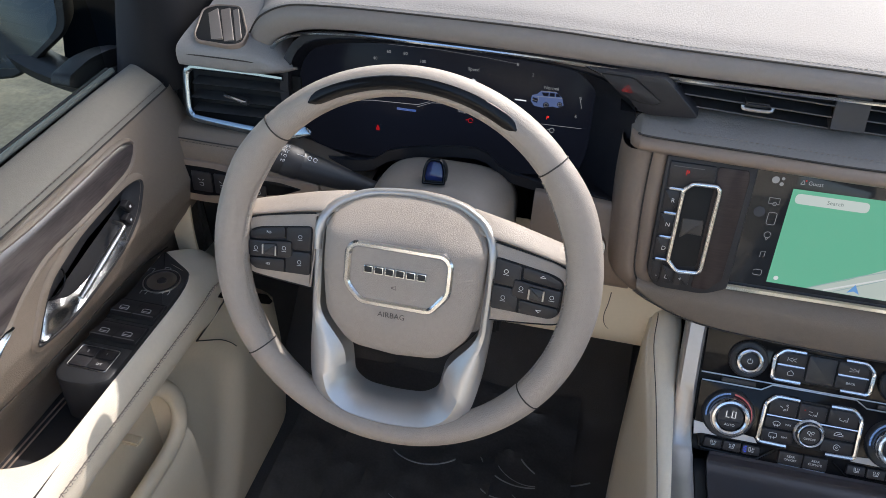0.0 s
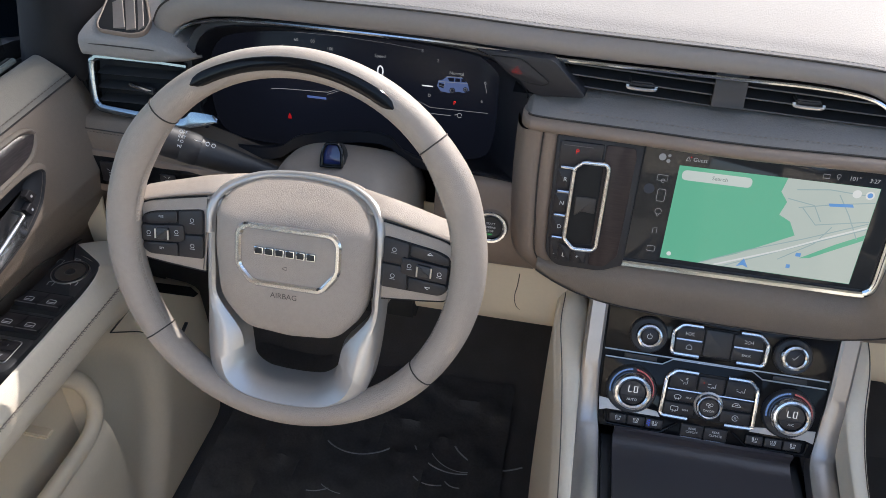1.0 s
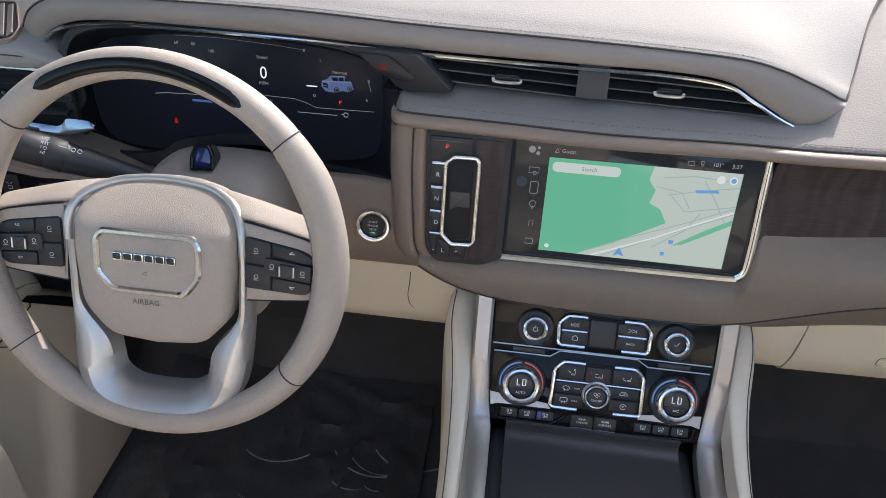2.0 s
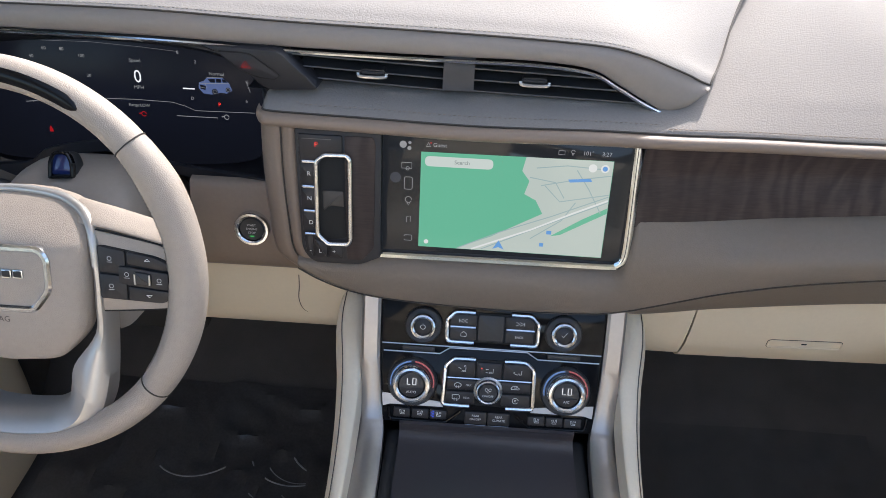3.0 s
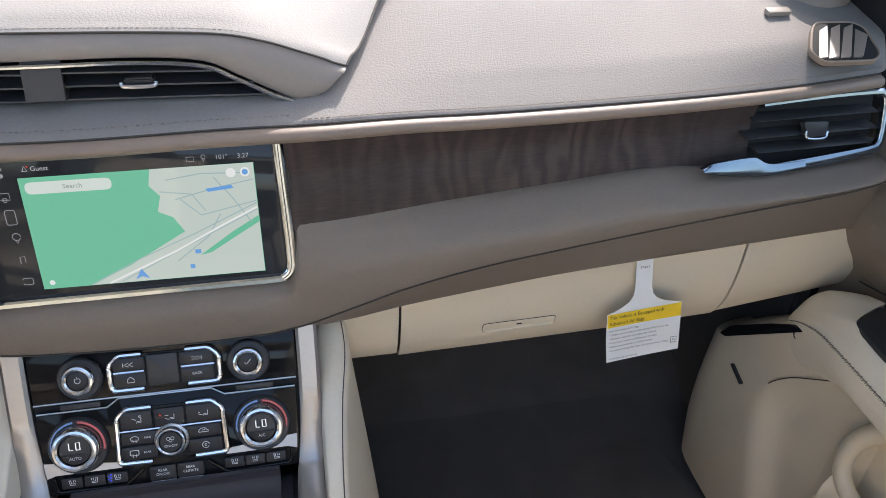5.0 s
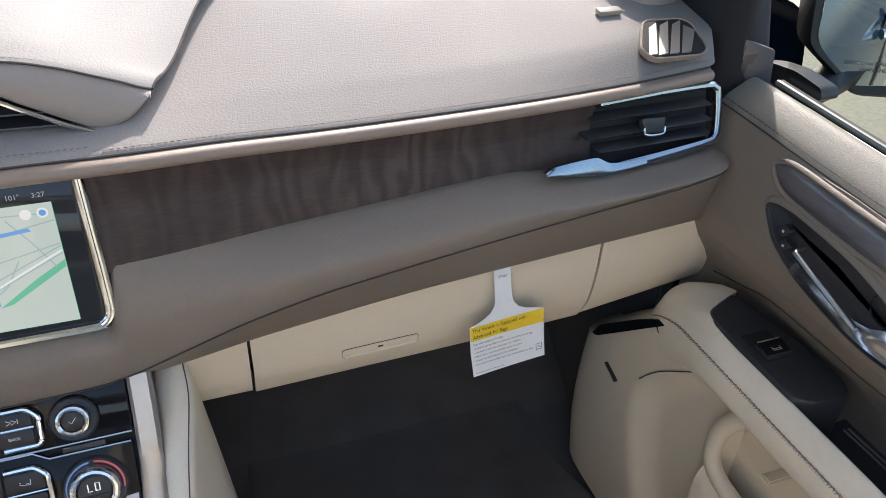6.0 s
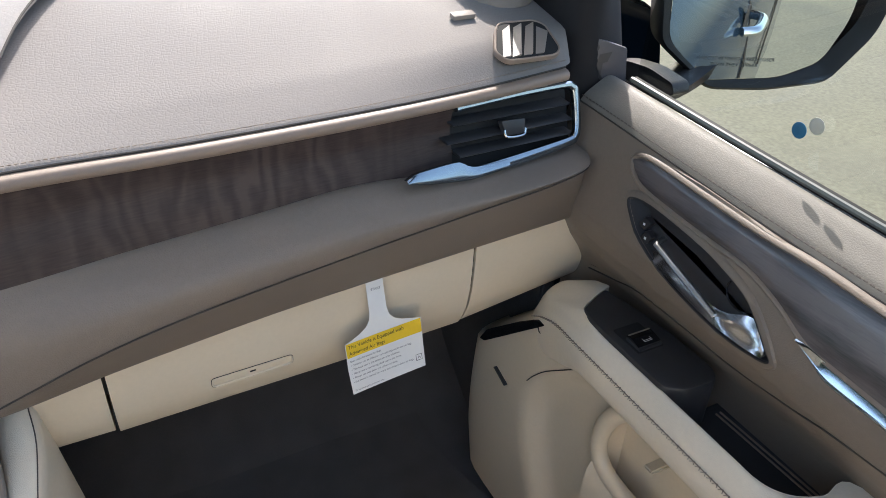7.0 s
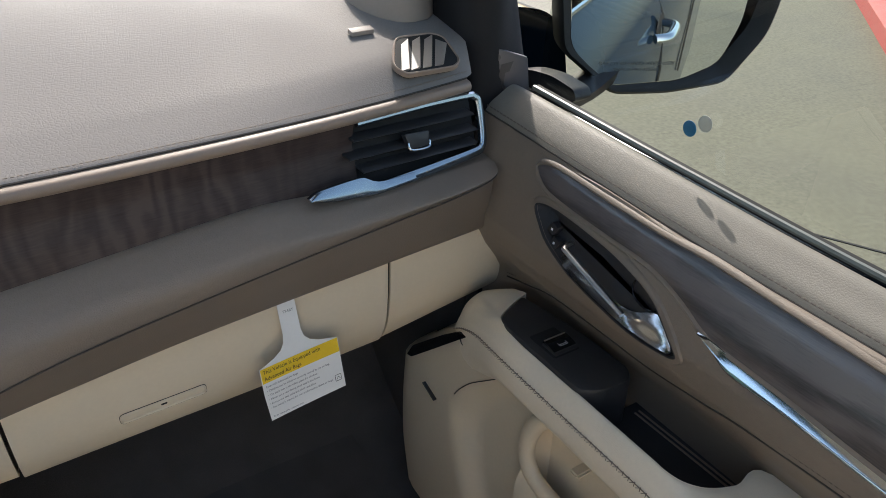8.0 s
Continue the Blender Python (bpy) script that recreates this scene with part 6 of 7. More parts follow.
loops = [[W(p[0], p[1], -36) for p in so], [W(p[0], p[1], -23 + 16 * low(p[1]) + back(p[1])) for p in so], [W(p[0], p[1], -17 + 15 * low(p[1]) + back(p[1])) for p in mixp(0.14)], [W(p[0], p[1], -13.5 + 15 * low(p[1]) + back(p[1])) for p in mixp(0.38)],
         [W(p[0], p[1], -13 + 9 * low(p[1]) + back(p[1])) for p in mixp(0.66)], [W(p[0], p[1], -15 - 2 * low(p[1]) + back(p[1])) for p in mixp(0.92)], [W(p[0], p[1], -34) for p in si]]
bm = rings(bmesh.new(), loops, cap_last=False)
bmesh.ops.recalc_face_normals(bm, faces=bm.faces)
part("spoke_frame", bm, SILVER, wheel, "silver painted spoke frame")
arch = [(-82, -4, -14), (-81.5, 14, -14.5), (-79, 27, -17.5), (-71, 37.5, -25.5), (-58, 44.5, -34), (-38, 50.5, -41), (0, 53.5, -44)]
arch = arch + [(-a, b, c_) for a, b, c_ in reversed(arch[:-1])]
part("spoke_arch", tube(smooth_path([W(a - 1, b, c_) for a, b, c_ in arch], 6), 0.0048, 12, flat=0.8), SILVER, wheel, "silver band over the airbag cover")
part("hub_core", plate(W, rpoly([(-68, 12), (68, 12), (70, -60), (46, -90), (-46, -90), (-70, -60)], 10), -60, -26, 2), BLACK, wheel)
emb = rpoly([(-52, 7), (-44, 16), (41, 16), (49, 7), (49, -24), (33, -45), (-36, -45), (-52, -28)], 7)
part("emblem_ring", band(W, emb, 6.4, -2, 3.8, 1.8), RING, wheel, "bright emblem ring")
for i in range(6):
    u0 = -33 + 9.9 * i
    bdg = part("badge_block", plate(W, rr(u0, -13.4, u0 + 8.8, -6.0, 1.2), 0, 3.2, 0.4), CHROME, wheel)
    part("badge_inset", plate(W, rr(u0 + 1.0, -12.4, u0 + 7.8, -7.0, 0.8), 2.4, 3.6, 0.2), INK, bdg)
text("lettering", "AIRBAG", W, -4, -52, 5.2, THREAD_DARK, wheel, 1.9)
strokes("horn_sign", W, [[(-6, -24), (-2, -22.5), (-2, -26), (-6, -24.6)]], 0.6, THREAD_DARK, wheel, 1.9)

for s in (-1, 1):
    q = lambda pts: [(a * s - 3, b) for a, b in pts]
    cov = []
    for u, v0, v1 in ((-163, 6, 16), (-156, 12, 24), (-147, 17, 27.5), (-134, 20.5, 31), (-115, 25, 36), (-96, 29, 41), (-80, 31, 44), (-68, 31, 45.5), (-58, 30, 46)):
        dp = {-80: -1.5, -68: -5.0, -58: -10.0}.get(u, 0.0)
        cov.append([W(u * s - 3, v0 - 3, -24 + dp), W(u * s - 3, v0, -16 + dp), W(u * s - 3, v0 + (v1 - v0) * 0.25, -17 + dp), W(u * s - 3, v0 + (v1 - v0) * 0.6, -23 + dp), W(u * s - 3, v1, -32 + dp), W(u * s - 3, v1 + 1, -40 + dp), W(u * s - 3, v1 - 4, -52 + dp)])
    bm = loft(cov, 5, 4)
    bmesh.ops.recalc_face_normals(bm, faces=bm.faces)
    part("spoke_cover", bm, WHEEL, wheel, "leather upper spoke cover")
    part("spoke", plate(W, rpoly(q([(-164, 3), (-154, 12), (-140, 18), (-118, 22.5), (-80, 29.5), (-85, -46), (-120, -43), (-148, -40), (-160, -30)]), [8, 8, 6, 6, 2, 2, 4, 10, 12]), -36, -14.5, 3), WHEEL, wheel, "leather spoke face")
    part("key_bed", plate(W, rpoly(q([(-149, 3), (-138, 8), (-86, 16.5), (-86, -33), (-142, -35), (-149, -28)]), 6), -18, -13.6, 0.8), GAP, wheel)
    for nm, pts in [("switch_key", [(-148, 2), (-136, 7.5), (-112, 11.5), (-112, 0.5), (-140, -4), (-148, -4)]), ("switch_key", [(-147, -23), (-112, -20), (-112, -33), (-141, -34), (-147.5, -29)]),
                    ("switch_key", [(-110.5, 11.8), (-86.5, 15.7), (-86.5, -8), (-110.5, -9.5)]), ("switch_key", [(-110.5, -11), (-86.5, -9.5), (-86.5, -32.4), (-110.5, -33)]), ("centre_key", [(-148, -5.5), (-140, -5), (-105, -1), (-104, -16), (-112, -18.5), (-147.5, -21.5)])]:
        part(nm, plate(W, rpoly(q(pts), 2.5), -14.4, -11.6 if nm == "switch_key" else -10.0, 1.0), KEY, wheel)
    part("roller", plate(W, rpoly(q([(-133, -6.5), (-119, -5), (-119, -16), (-133, -17.5)]), 2), -12, -7.8, 1.8), BLACK, wheel, "bright-edged roller switch")
    for a in (-132.4, -119.6):
        part("roller_edge", tube([W(s * a - 3, -7.2, -8.0), W(s * a - 3, -16.6, -8.0)], 0.0009, 6), SATIN, wheel)
    gap = rpoly(q([(-164, 3), (-154, 12), (-140, 18), (-118, 22.5), (-84, 28.5), (-85, -46), (-120, -43), (-148, -40), (-160, -30)]), [8, 8, 6, 6, 2, 2, 4, 10, 12])
    part("spoke_gap", tube([W(p[0], p[1], -16.5) for p in gap], 0.0009, 6, True), GAP, wheel)
    if s < 0:
        text("legend", "RES", W, -131, 4.5, 2.2, LEGEND, wheel, -11.3)
        text("legend", "SET", W, -131, -27, 2.2, LEGEND, wheel, -11.3)
    else:
        for d in (1, -1):
            strokes("legend", W, [[(124.5, -11.5 + 15.5 * d), (127, -11.5 + 17.5 * d), (129.5, -11.5 + 15.5 * d), (124.5, -11.5 + 15.5 * d)]], 0.7, LEGEND, wheel, -11.3)
    for a, b, w in ((-140, -13, -9.7), (-112, -9, -9.7), (-97, 4, -11.3), (-97, -21, -11.3)):
        strokes("sign", W, [circle(a * s - 3, b + 0.6, 1.8, 12) + [(a * s - 1.2, b + 0.6)], [(a * s - 5.4, b - 2.6), (a * s - 0.6, b - 2.6)]], 0.42, LEGEND, wheel, w)

# column shroud, sensor and stalk
column = thing("steering_column", (-0.433, 0.66, 0.62), "taupe column shroud with a black sensor on top", "steering column")
rows = []
for y, hw, zt in ((0.560, 0.060, 0.640), (0.568, 0.068, 0.655), (0.590, 0.073, 0.671), (0.612, 0.076, 0.684), (0.632, 0.078, 0.6935), (0.650, 0.079, 0.6965), (0.672, 0.079, 0.6945), (0.700, 0.079, 0.686), (0.745, 0.078, 0.660)):
    arc = [math.pi * i / 14 for i in range(15)]
    rows.append([(-0.432 + hw * math.copysign(abs(math.cos(a)) ** 0.62, math.cos(a)), y, 0.568 + (zt - 0.570) * max(0.0, math.sin(a)) ** 0.42) for a in arc])
part("shroud", loft(rows, 4, 3, 0.004), mat("column_plastic", (0.30, 0.25, 0.21), 0.45, grain=0.2, grain_scale=1500), column, "taupe plastic shroud")
part("shroud_end", plate(plane((-0.433, 0.548, 0.64), (1, 0, 0), (0, 0.1, 1)), rpoly([(-48, -40), (48, -40), (48, 2), (32, 14), (-32, 14), (-48, 2)], 12), -30, 0, 4), SOFTBLACK, column)
SN = plane((-0.434, 0.640, 0.7065), (1, 0.12, 0), (0, 0.5, 0.85))
sens = part("sensor", plate(SN, rpoly([(-13, -22), (13, -22), (13, 2), (8, 12), (-8, 12), (-12.5, 2)], [2, 2, 5, 5, 5, 5]), -22, -4, 4), BLACK, column, "black driver monitoring sensor")
part("sensor_hood", band(SN, rpoly([(-12, -15), (12, -15), (12, 1), (7.5, 11.5), (-7, 11.5), (-11.5, 1)], [2, 2, 5, 5, 5, 5]), 3.0, -8, 2.5, 1.2), GLOSS, sens)
# the lens is dark; its blue base colour stands for reflected sky
part("sensor_window", plate(SN, rpoly([(-9, -11), (9, -11), (9, 1), (5.4, 8.5), (-5, 8.5), (-8.6, 1)], 2), -6, -2.0, 0.4), mat("coated_lens_sky_tint", (0.02, 0.035, 0.13), 0.08, vary=0.0, coat=0.5), sens, "coated sensor window with reflected sky blue in its colour")
A, B = Vector((-0.500, 0.656, 0.660)), Vector((-0.622, 0.612, 0.718))
ax = (B - A).normalized()
along = lambda t: A + (B - A) * t
stalk = part("stalk", tube([along(-0.15), along(0.0), along(0.25), along(0.45), along(0.62)], [0.008, 0.009, 0.0115, 0.0145, 0.016], 16), BLACK, column, "black wiper and light stalk")
part("collar", tube([along(0.62), along(0.63), along(0.74), along(0.75)], [0.016, 0.0168, 0.0168, 0.016], 24), SOFTBLACK, stalk)
part("end_knob", tube([along(0.75), along(0.76), along(0.93), along(0.99), along(1.0)], [0.016, 0.0165, 0.0165, 0.013, 0.008], 20), SOFTBLACK, stalk)
SF = plane(along(0.56) + Vector((0.003, -0.0075, 0.0125)), -ax, (0.2, 0.7, 0.72))
text("lettering", "REAR", SF, -3, -5, 4.2, LEGEND, stalk, 1.6)
for i, w_ in enumerate(("OFF", "INT", "LO", "HI")):
    text("lettering", w_, SF, -24, 7 - 4.9 * i, 3.3, LEGEND, stalk, 3.0)
strokes("wiper_sign", SF, [[(-12, 3), (-4, 3)], circle(2, 3, 2, 10), circle(8, 3, 2, 10), [(-14, -7), (-9, -3)]], 0.7, LEGEND, stalk, 1.6)

# switches under the driver's outer vent
LB = plane((-0.739, 0.711, 0.598), (1, 0, 0), (0, 0.02, 0.3))
part("switch_surround", plate(LB, rpoly([(-70, 28), (20, 28), (70, 22), (150, 20), (146, -10), (90, -26), (-10, -30), (-72, -26)], 10), -20, 2.5, 3), TAUPE_SOFT, dash)
swp = part("switch_panel", plate(LB, rpoly([(-59, 21), (11, 21), (60, 15), (97, 16), (128, 11), (99, -2), (58, -9), (-2, -19), (-60, -17)], 6), -14, 3.2, 1.2), GLOSS, dash, "black switch strip with the parking brake")
for u0, u1 in ((-54, -29), (-18, 8), (12, 34), (60, 80)):
    k = part("switch", plate(LB, rr(u0, -12 if u0 < 50 else -6, u1, 15 if u0 < 50 else 8, 2), 2, 5.2, 1), KEY, swp)
    strokes("sign", LB, [circle((u0 + u1) / 2, 1.5, 4, 12) + [((u0 + u1) / 2 + 4, 1.5)], [((u0 + u1) / 2 - 1.2, -1), ((u0 + u1) / 2 - 1.2, 4), ((u0 + u1) / 2 + 1.4, 3.5), ((u0 + u1) / 2 - 1, 1.8)]] if u0 < -50 else
            [[((u0 + u1) / 2 - 4, 6), ((u0 + u1) / 2 - 1, 4)], [((u0 + u1) / 2 + 4, 6), ((u0 + u1) / 2 + 1, 4)], rr((u0 + u1) / 2 - 2.5, -3, (u0 + u1) / 2 + 2.5, 1, 1)], 0.6, LEGEND, k, 5.5)
part("bright_edge", band(LB, rr(-55, -13, -28, 16, 2.5), 0.9, 2, 5.4, 0.3), SATIN, swp)
LS = plane((-0.718, 0.735, 0.525), (1, 0, 0), (0, 0.02, 0.3))
lsw = part("lamp_switch_panel", plate(LS, rpoly([(-52, 32), (180, 32), (180, -60), (-10, -64), (-44, -42)], 8), -20, 0, 2), GLOSS, dash, "black panel with the lamp switch")
k = part("lamp_knob", lathe(LS, 6, -6, [(20, 0), (20, 8), (17, 10), (15, 9.4)], 40), BLACK, lsw)
part("ring", lathe(LS, 6, -6, [(23, 0), (22.4, 2), (20.6, 2.4)], 40), SATIN, lsw)

# ---- doors ----
DOOR_X = [(0.40, 0.815), (0.47, 0.815), (0.50, 0.808), (0.52, 0.796), (0.545, 0.778), (0.57, 0.765), (0.60, 0.760), (0.64, 0.770), (0.68, 0.786), (0.70, 0.794), (0.74, 0.81)]
door_x = lambda z: lerp_at(z, DOOR_X)


def door(s):
    d_ = thing("front_door", (s * 0.82, 0.2, 0.02), "taupe and cream leather inner door with wood inlay and armrest" + (", driver's window switches" if s < 0 else ", one window switch"), "car door", group="front doors")
    oy = 0 if s > 0 else 14
    F = lambda y, z, w=0.0: Vector((s * (door_x(z / 1000) - w / 1000), (y + oy) / 1000, z / 1000))
    ys = (0.745, 0.70, 0.62, 0.50, 0.35, 0.15, -0.10, -0.42)
    bz = lambda y: lerp_at(y, [(-0.42, 0.692), (0.1, 0.698), (0.29, 0.701), (0.46, 0.708), (0.60, 0.716), (0.73, 0.722), (0.75, 0.722)])
    st = lambda y: lerp_at(y, [(-0.42, 0.674), (0.25, 0.682), (0.41, 0.684), (0.60, 0.694), (0.725, 0.701), (0.75, 0.702)])
    part("belt_pad", loft([[(s * 0.842, y, bz(y) - 0.010), (s * 0.838, y, bz(y) + 0.002), (s * 0.828, y, bz(y) + 0.004), (s * 0.813, y, bz(y) - 0.004), (s * 0.800, y, st(y) + 0.008), (s * 0.7935, y, st(y))] for y in ys], 5, 5, 0.004), BELT_LEATHER, d_, "padded leather door top")
    line = smooth_path([(s * 0.7925, y, st(y) - 0.0005) for y in ys], 8)
    part("belt_seam", tube(line, 0.0009, 6), SEAM, d_)
    part("belt_stitching", stitches([p + Vector((s * 0.0028, 0, 0.0062)) for p in line], 0.0040, 0.0024, 0.0007), THREAD_DARK, d_, kind="stuff")
    part("window_seal", tube(smooth_path([(s * 0.848, y, bz(y) + 0.004) for y in (0.72, 0.5, 0.2, -0.42)], 6), 0.0055, 8), GAP, d_, "black rubber window seal")
    part("seal_bead", tube(smooth_path([(s * 0.8425, y, bz(y) + 0.0065) for y in (0.72, 0.5, 0.2, -0.42)], 6), 0.0034, 8), SEAL_GREY, d_, "thin grey bead")
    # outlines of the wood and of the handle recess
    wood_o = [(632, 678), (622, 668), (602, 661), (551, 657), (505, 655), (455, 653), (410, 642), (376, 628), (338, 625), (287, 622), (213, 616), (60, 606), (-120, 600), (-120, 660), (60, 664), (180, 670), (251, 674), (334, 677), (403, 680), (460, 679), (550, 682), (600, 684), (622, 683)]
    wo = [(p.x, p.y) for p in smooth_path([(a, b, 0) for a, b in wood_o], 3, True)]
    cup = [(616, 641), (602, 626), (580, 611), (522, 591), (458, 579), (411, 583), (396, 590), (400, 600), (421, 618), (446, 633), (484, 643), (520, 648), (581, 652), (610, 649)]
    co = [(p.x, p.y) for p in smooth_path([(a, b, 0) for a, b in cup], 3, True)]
    # skin with the shut front edge and an opening at the handle
    bm = bmesh.new()
    yv = [0.775, 0.768, 0.755] + [0.74 - 0.005 * i for i in range(76)] + [0.30, 0.1, -0.15, -0.42]
    zv = [0.40, 0.44, 0.47] + [0.50 + 0.005 * i for i in range(40)]
    g = []
    for y in yv:
        o = 0.022 if y > 0.77 else (0.008 if y > 0.76 else (0.002 if y > 0.75 else 0.0))
        zz = [z for z in zv[:-1]] + [0.699]
        g.append([bm.verts.new((s * (door_x(z) + o), y, min(z, st(min(y, 0.75)) - 0.0008))) for z in zz])
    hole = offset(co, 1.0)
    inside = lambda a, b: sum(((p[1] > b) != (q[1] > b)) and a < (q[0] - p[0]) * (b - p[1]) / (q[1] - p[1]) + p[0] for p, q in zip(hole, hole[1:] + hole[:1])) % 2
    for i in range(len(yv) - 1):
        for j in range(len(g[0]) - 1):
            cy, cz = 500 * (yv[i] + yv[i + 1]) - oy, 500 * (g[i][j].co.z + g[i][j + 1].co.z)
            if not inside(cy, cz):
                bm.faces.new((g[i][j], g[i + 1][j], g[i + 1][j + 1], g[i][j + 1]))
    part("door_skin", bm, TAUPE, d_, "taupe leather door panel")
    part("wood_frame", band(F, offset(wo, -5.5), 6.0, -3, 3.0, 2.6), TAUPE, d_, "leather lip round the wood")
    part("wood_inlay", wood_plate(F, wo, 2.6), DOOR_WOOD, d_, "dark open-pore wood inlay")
    spear = []
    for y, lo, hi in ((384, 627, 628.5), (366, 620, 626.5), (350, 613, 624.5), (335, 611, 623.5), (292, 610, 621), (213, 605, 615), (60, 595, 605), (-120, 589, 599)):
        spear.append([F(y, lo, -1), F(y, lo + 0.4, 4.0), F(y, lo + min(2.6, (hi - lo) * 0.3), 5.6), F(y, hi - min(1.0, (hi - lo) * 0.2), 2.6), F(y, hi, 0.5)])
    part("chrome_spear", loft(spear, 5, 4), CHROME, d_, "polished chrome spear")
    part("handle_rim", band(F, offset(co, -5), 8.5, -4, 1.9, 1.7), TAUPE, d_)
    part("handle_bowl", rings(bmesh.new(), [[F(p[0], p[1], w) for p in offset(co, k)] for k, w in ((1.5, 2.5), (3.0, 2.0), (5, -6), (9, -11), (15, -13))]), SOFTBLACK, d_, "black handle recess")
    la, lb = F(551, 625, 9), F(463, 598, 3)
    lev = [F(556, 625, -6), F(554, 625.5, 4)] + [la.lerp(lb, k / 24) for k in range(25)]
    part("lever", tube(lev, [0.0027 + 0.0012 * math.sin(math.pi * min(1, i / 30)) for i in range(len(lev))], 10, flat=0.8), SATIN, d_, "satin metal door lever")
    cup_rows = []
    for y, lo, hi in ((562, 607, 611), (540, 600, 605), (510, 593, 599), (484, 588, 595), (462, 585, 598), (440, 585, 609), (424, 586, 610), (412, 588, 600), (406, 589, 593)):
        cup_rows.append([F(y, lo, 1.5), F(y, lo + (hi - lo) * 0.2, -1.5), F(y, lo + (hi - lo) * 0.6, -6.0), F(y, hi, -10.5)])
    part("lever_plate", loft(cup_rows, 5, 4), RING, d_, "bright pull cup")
    part("speaker_ring", tube([F(452 + 20 * math.cos(a), 622 + 14 * math.sin(a), -10.6) for a in [k * math.pi / 14 for k in range(28)]], 0.0009, 6, True), GLOSS, d_)
    for y_, v in ((583, 629), (575, 617)):
        k = part("lock_button", plate(F, rpoly([(y_ + 8, v - 3), (y_ - 3, v - 6), (y_ - 8, v + 4), (y_ + 3, v + 7)], 2), -8, -1, 0.8), KEY, d_)
        bars("mark", F, [(y_ - 1.5, v - 1, y_ + 1.5, v + 1.5)], LEGEND, k, -0.6)
    # lower skin line
    low = smooth_path([(s * (door_x(z / 1000) - 0.0005), y / 1000, z / 1000) for y, z in ((700, 490), (643, 510), (600, 530), (562, 538), (499, 540), (445, 541), (370, 555), (310, 567), (150, 575), (-300, 580))], 6)
    part("lower_seam", tube(low, 0.0009, 6), SEAM, d_)
    part("lower_stitching", stitches([p + Vector((-s * 0.0008, 0, 0.006)) for p in low], 0.003, 0.002, 0.0004), THREAD_DARK, d_)
    # armrest: a slim pad with a nose that drops forwards; each section has its stitched edge, crest and inner edge
    dx, dy = (0.0, 0.0) if s > 0 else (0.006, 0.018)
    pad = [((0.797, 0.690, 0.440), (0.790, 0.668, 0.494), (0.784, 0.632, 0.514)), ((0.774, 0.726, 0.430), (0.773, 0.700, 0.479), (0.770, 0.627, 0.516)), ((0.750, 0.722, 0.424), (0.753, 0.702, 0.468), (0.755, 0.621, 0.517)),
           ((0.7365, 0.704, 0.432), (0.743, 0.686, 0.467), (0.741, 0.615, 0.517)), ((0.7295, 0.678, 0.451), (0.736, 0.662, 0.477), (0.731, 0.610, 0.516)), ((0.7210, 0.640, 0.470), (0.727, 0.632, 0.489), (0.7255, 0.603, 0.515)),
           ((0.7110, 0.598, 0.482), (0.718, 0.593, 0.500), (0.7225, 0.585, 0.513))]
    pad += [((0.7065, y, 0.487), (0.714, y, 0.503), (0.7215, y, 0.5115)) for y in (0.56, 0.52, 0.48, 0.44, 0.40, 0.37)]
    pad += [((0.706, 0.345, 0.487), (0.7145, 0.347, 0.503), (0.7225, 0.352, 0.5105)), ((0.706, 0.325, 0.487), (0.716, 0.328, 0.503), (0.728, 0.336, 0.5095)), ((0.706, 0.305, 0.487), (0.720, 0.308, 0.504), (0.742, 0.322, 0.508)),
            ((0.706, 0.285, 0.487), (0.725, 0.288, 0.505), (0.765, 0.312, 0.507)), ((0.706, 0.255, 0.487), (0.735, 0.262, 0.507), (0.802, 0.302, 0.507)), ((0.706, 0.10, 0.487), (0.735, 0.12, 0.507), (0.802, 0.16, 0.507)), ((0.706, -0.40, 0.487), (0.735, -0.38, 0.507), (0.802, -0.36, 0.507))]
    secs = []
    for row in pad:
        O, C_, I = [Vector((s * (p[0] + dx), p[1] + dy, p[2])) for p in row]
        u_ = Vector((I.x - O.x, I.y - O.y, 0)).normalized()
        up = Vector((0, 0, 1))
        secs.append([O + u_ * 0.026 - up * 0.046, O + u_ * 0.010 - up * 0.042, O + u_ * 0.0015 - up * 0.032, O - u_ * 0.0012 - up * 0.018, O - u_ * 0.0006 - up * 0.006, O, O * 0.7 + C_ * 0.3 + up * 0.0035, C_ + up * 0.001, C_ * 0.4 + I * 0.6 + up * 0.0015, I - up * 0.0005, I + u_ * 0.001 - up * 0.005, I + u_ * 0.001 - up * 0.042])
    stitch_line = smooth_path([sec[5] + Vector((-s * 0.0004, 0, 0.0006)) for sec in secs[3:]], 8)
    part("armrest", loft(secs, 6, 4), CREAM, d_, "cream leather armrest with cross stitching")
    part("armrest_seam", tube(stitch_line, 0.0005, 6), STITCH_BROWN, d_)
    part("armrest_stitching", stitches([p + Vector((0, 0, 0.0008)) for p in stitch_line], 0.0052, 0.0020, 0.0004, cross=0.0076), STITCH_BROWN, d_, kind="stuff")
    # switch block and tray behind the armrest
    T = lambda y, x, w=0.0: Vector((s * x / 1000, y / 1000, 0.511 + w / 1000))
    blk = [(627, 774), (607, 727), (588, 722), (543, 721), (468, 721), (456, 740), (452, 776), (466, 789), (531, 788), (568, 784)] if s > 0 else \
          [(664, 788), (630, 733), (607, 729), (560, 728), (446, 728), (436, 748), (434, 780), (450, 794), (500, 788), (560, 786)]
    blk = rpoly(blk, [8, 12, 6, 4, 8, 8, 12, 14, 4, 4])
    pack = part("switch_block", plate(T, blk, -52, 6.5, 4), BLACK, d_, "matt black window switch block")
    block_top = T
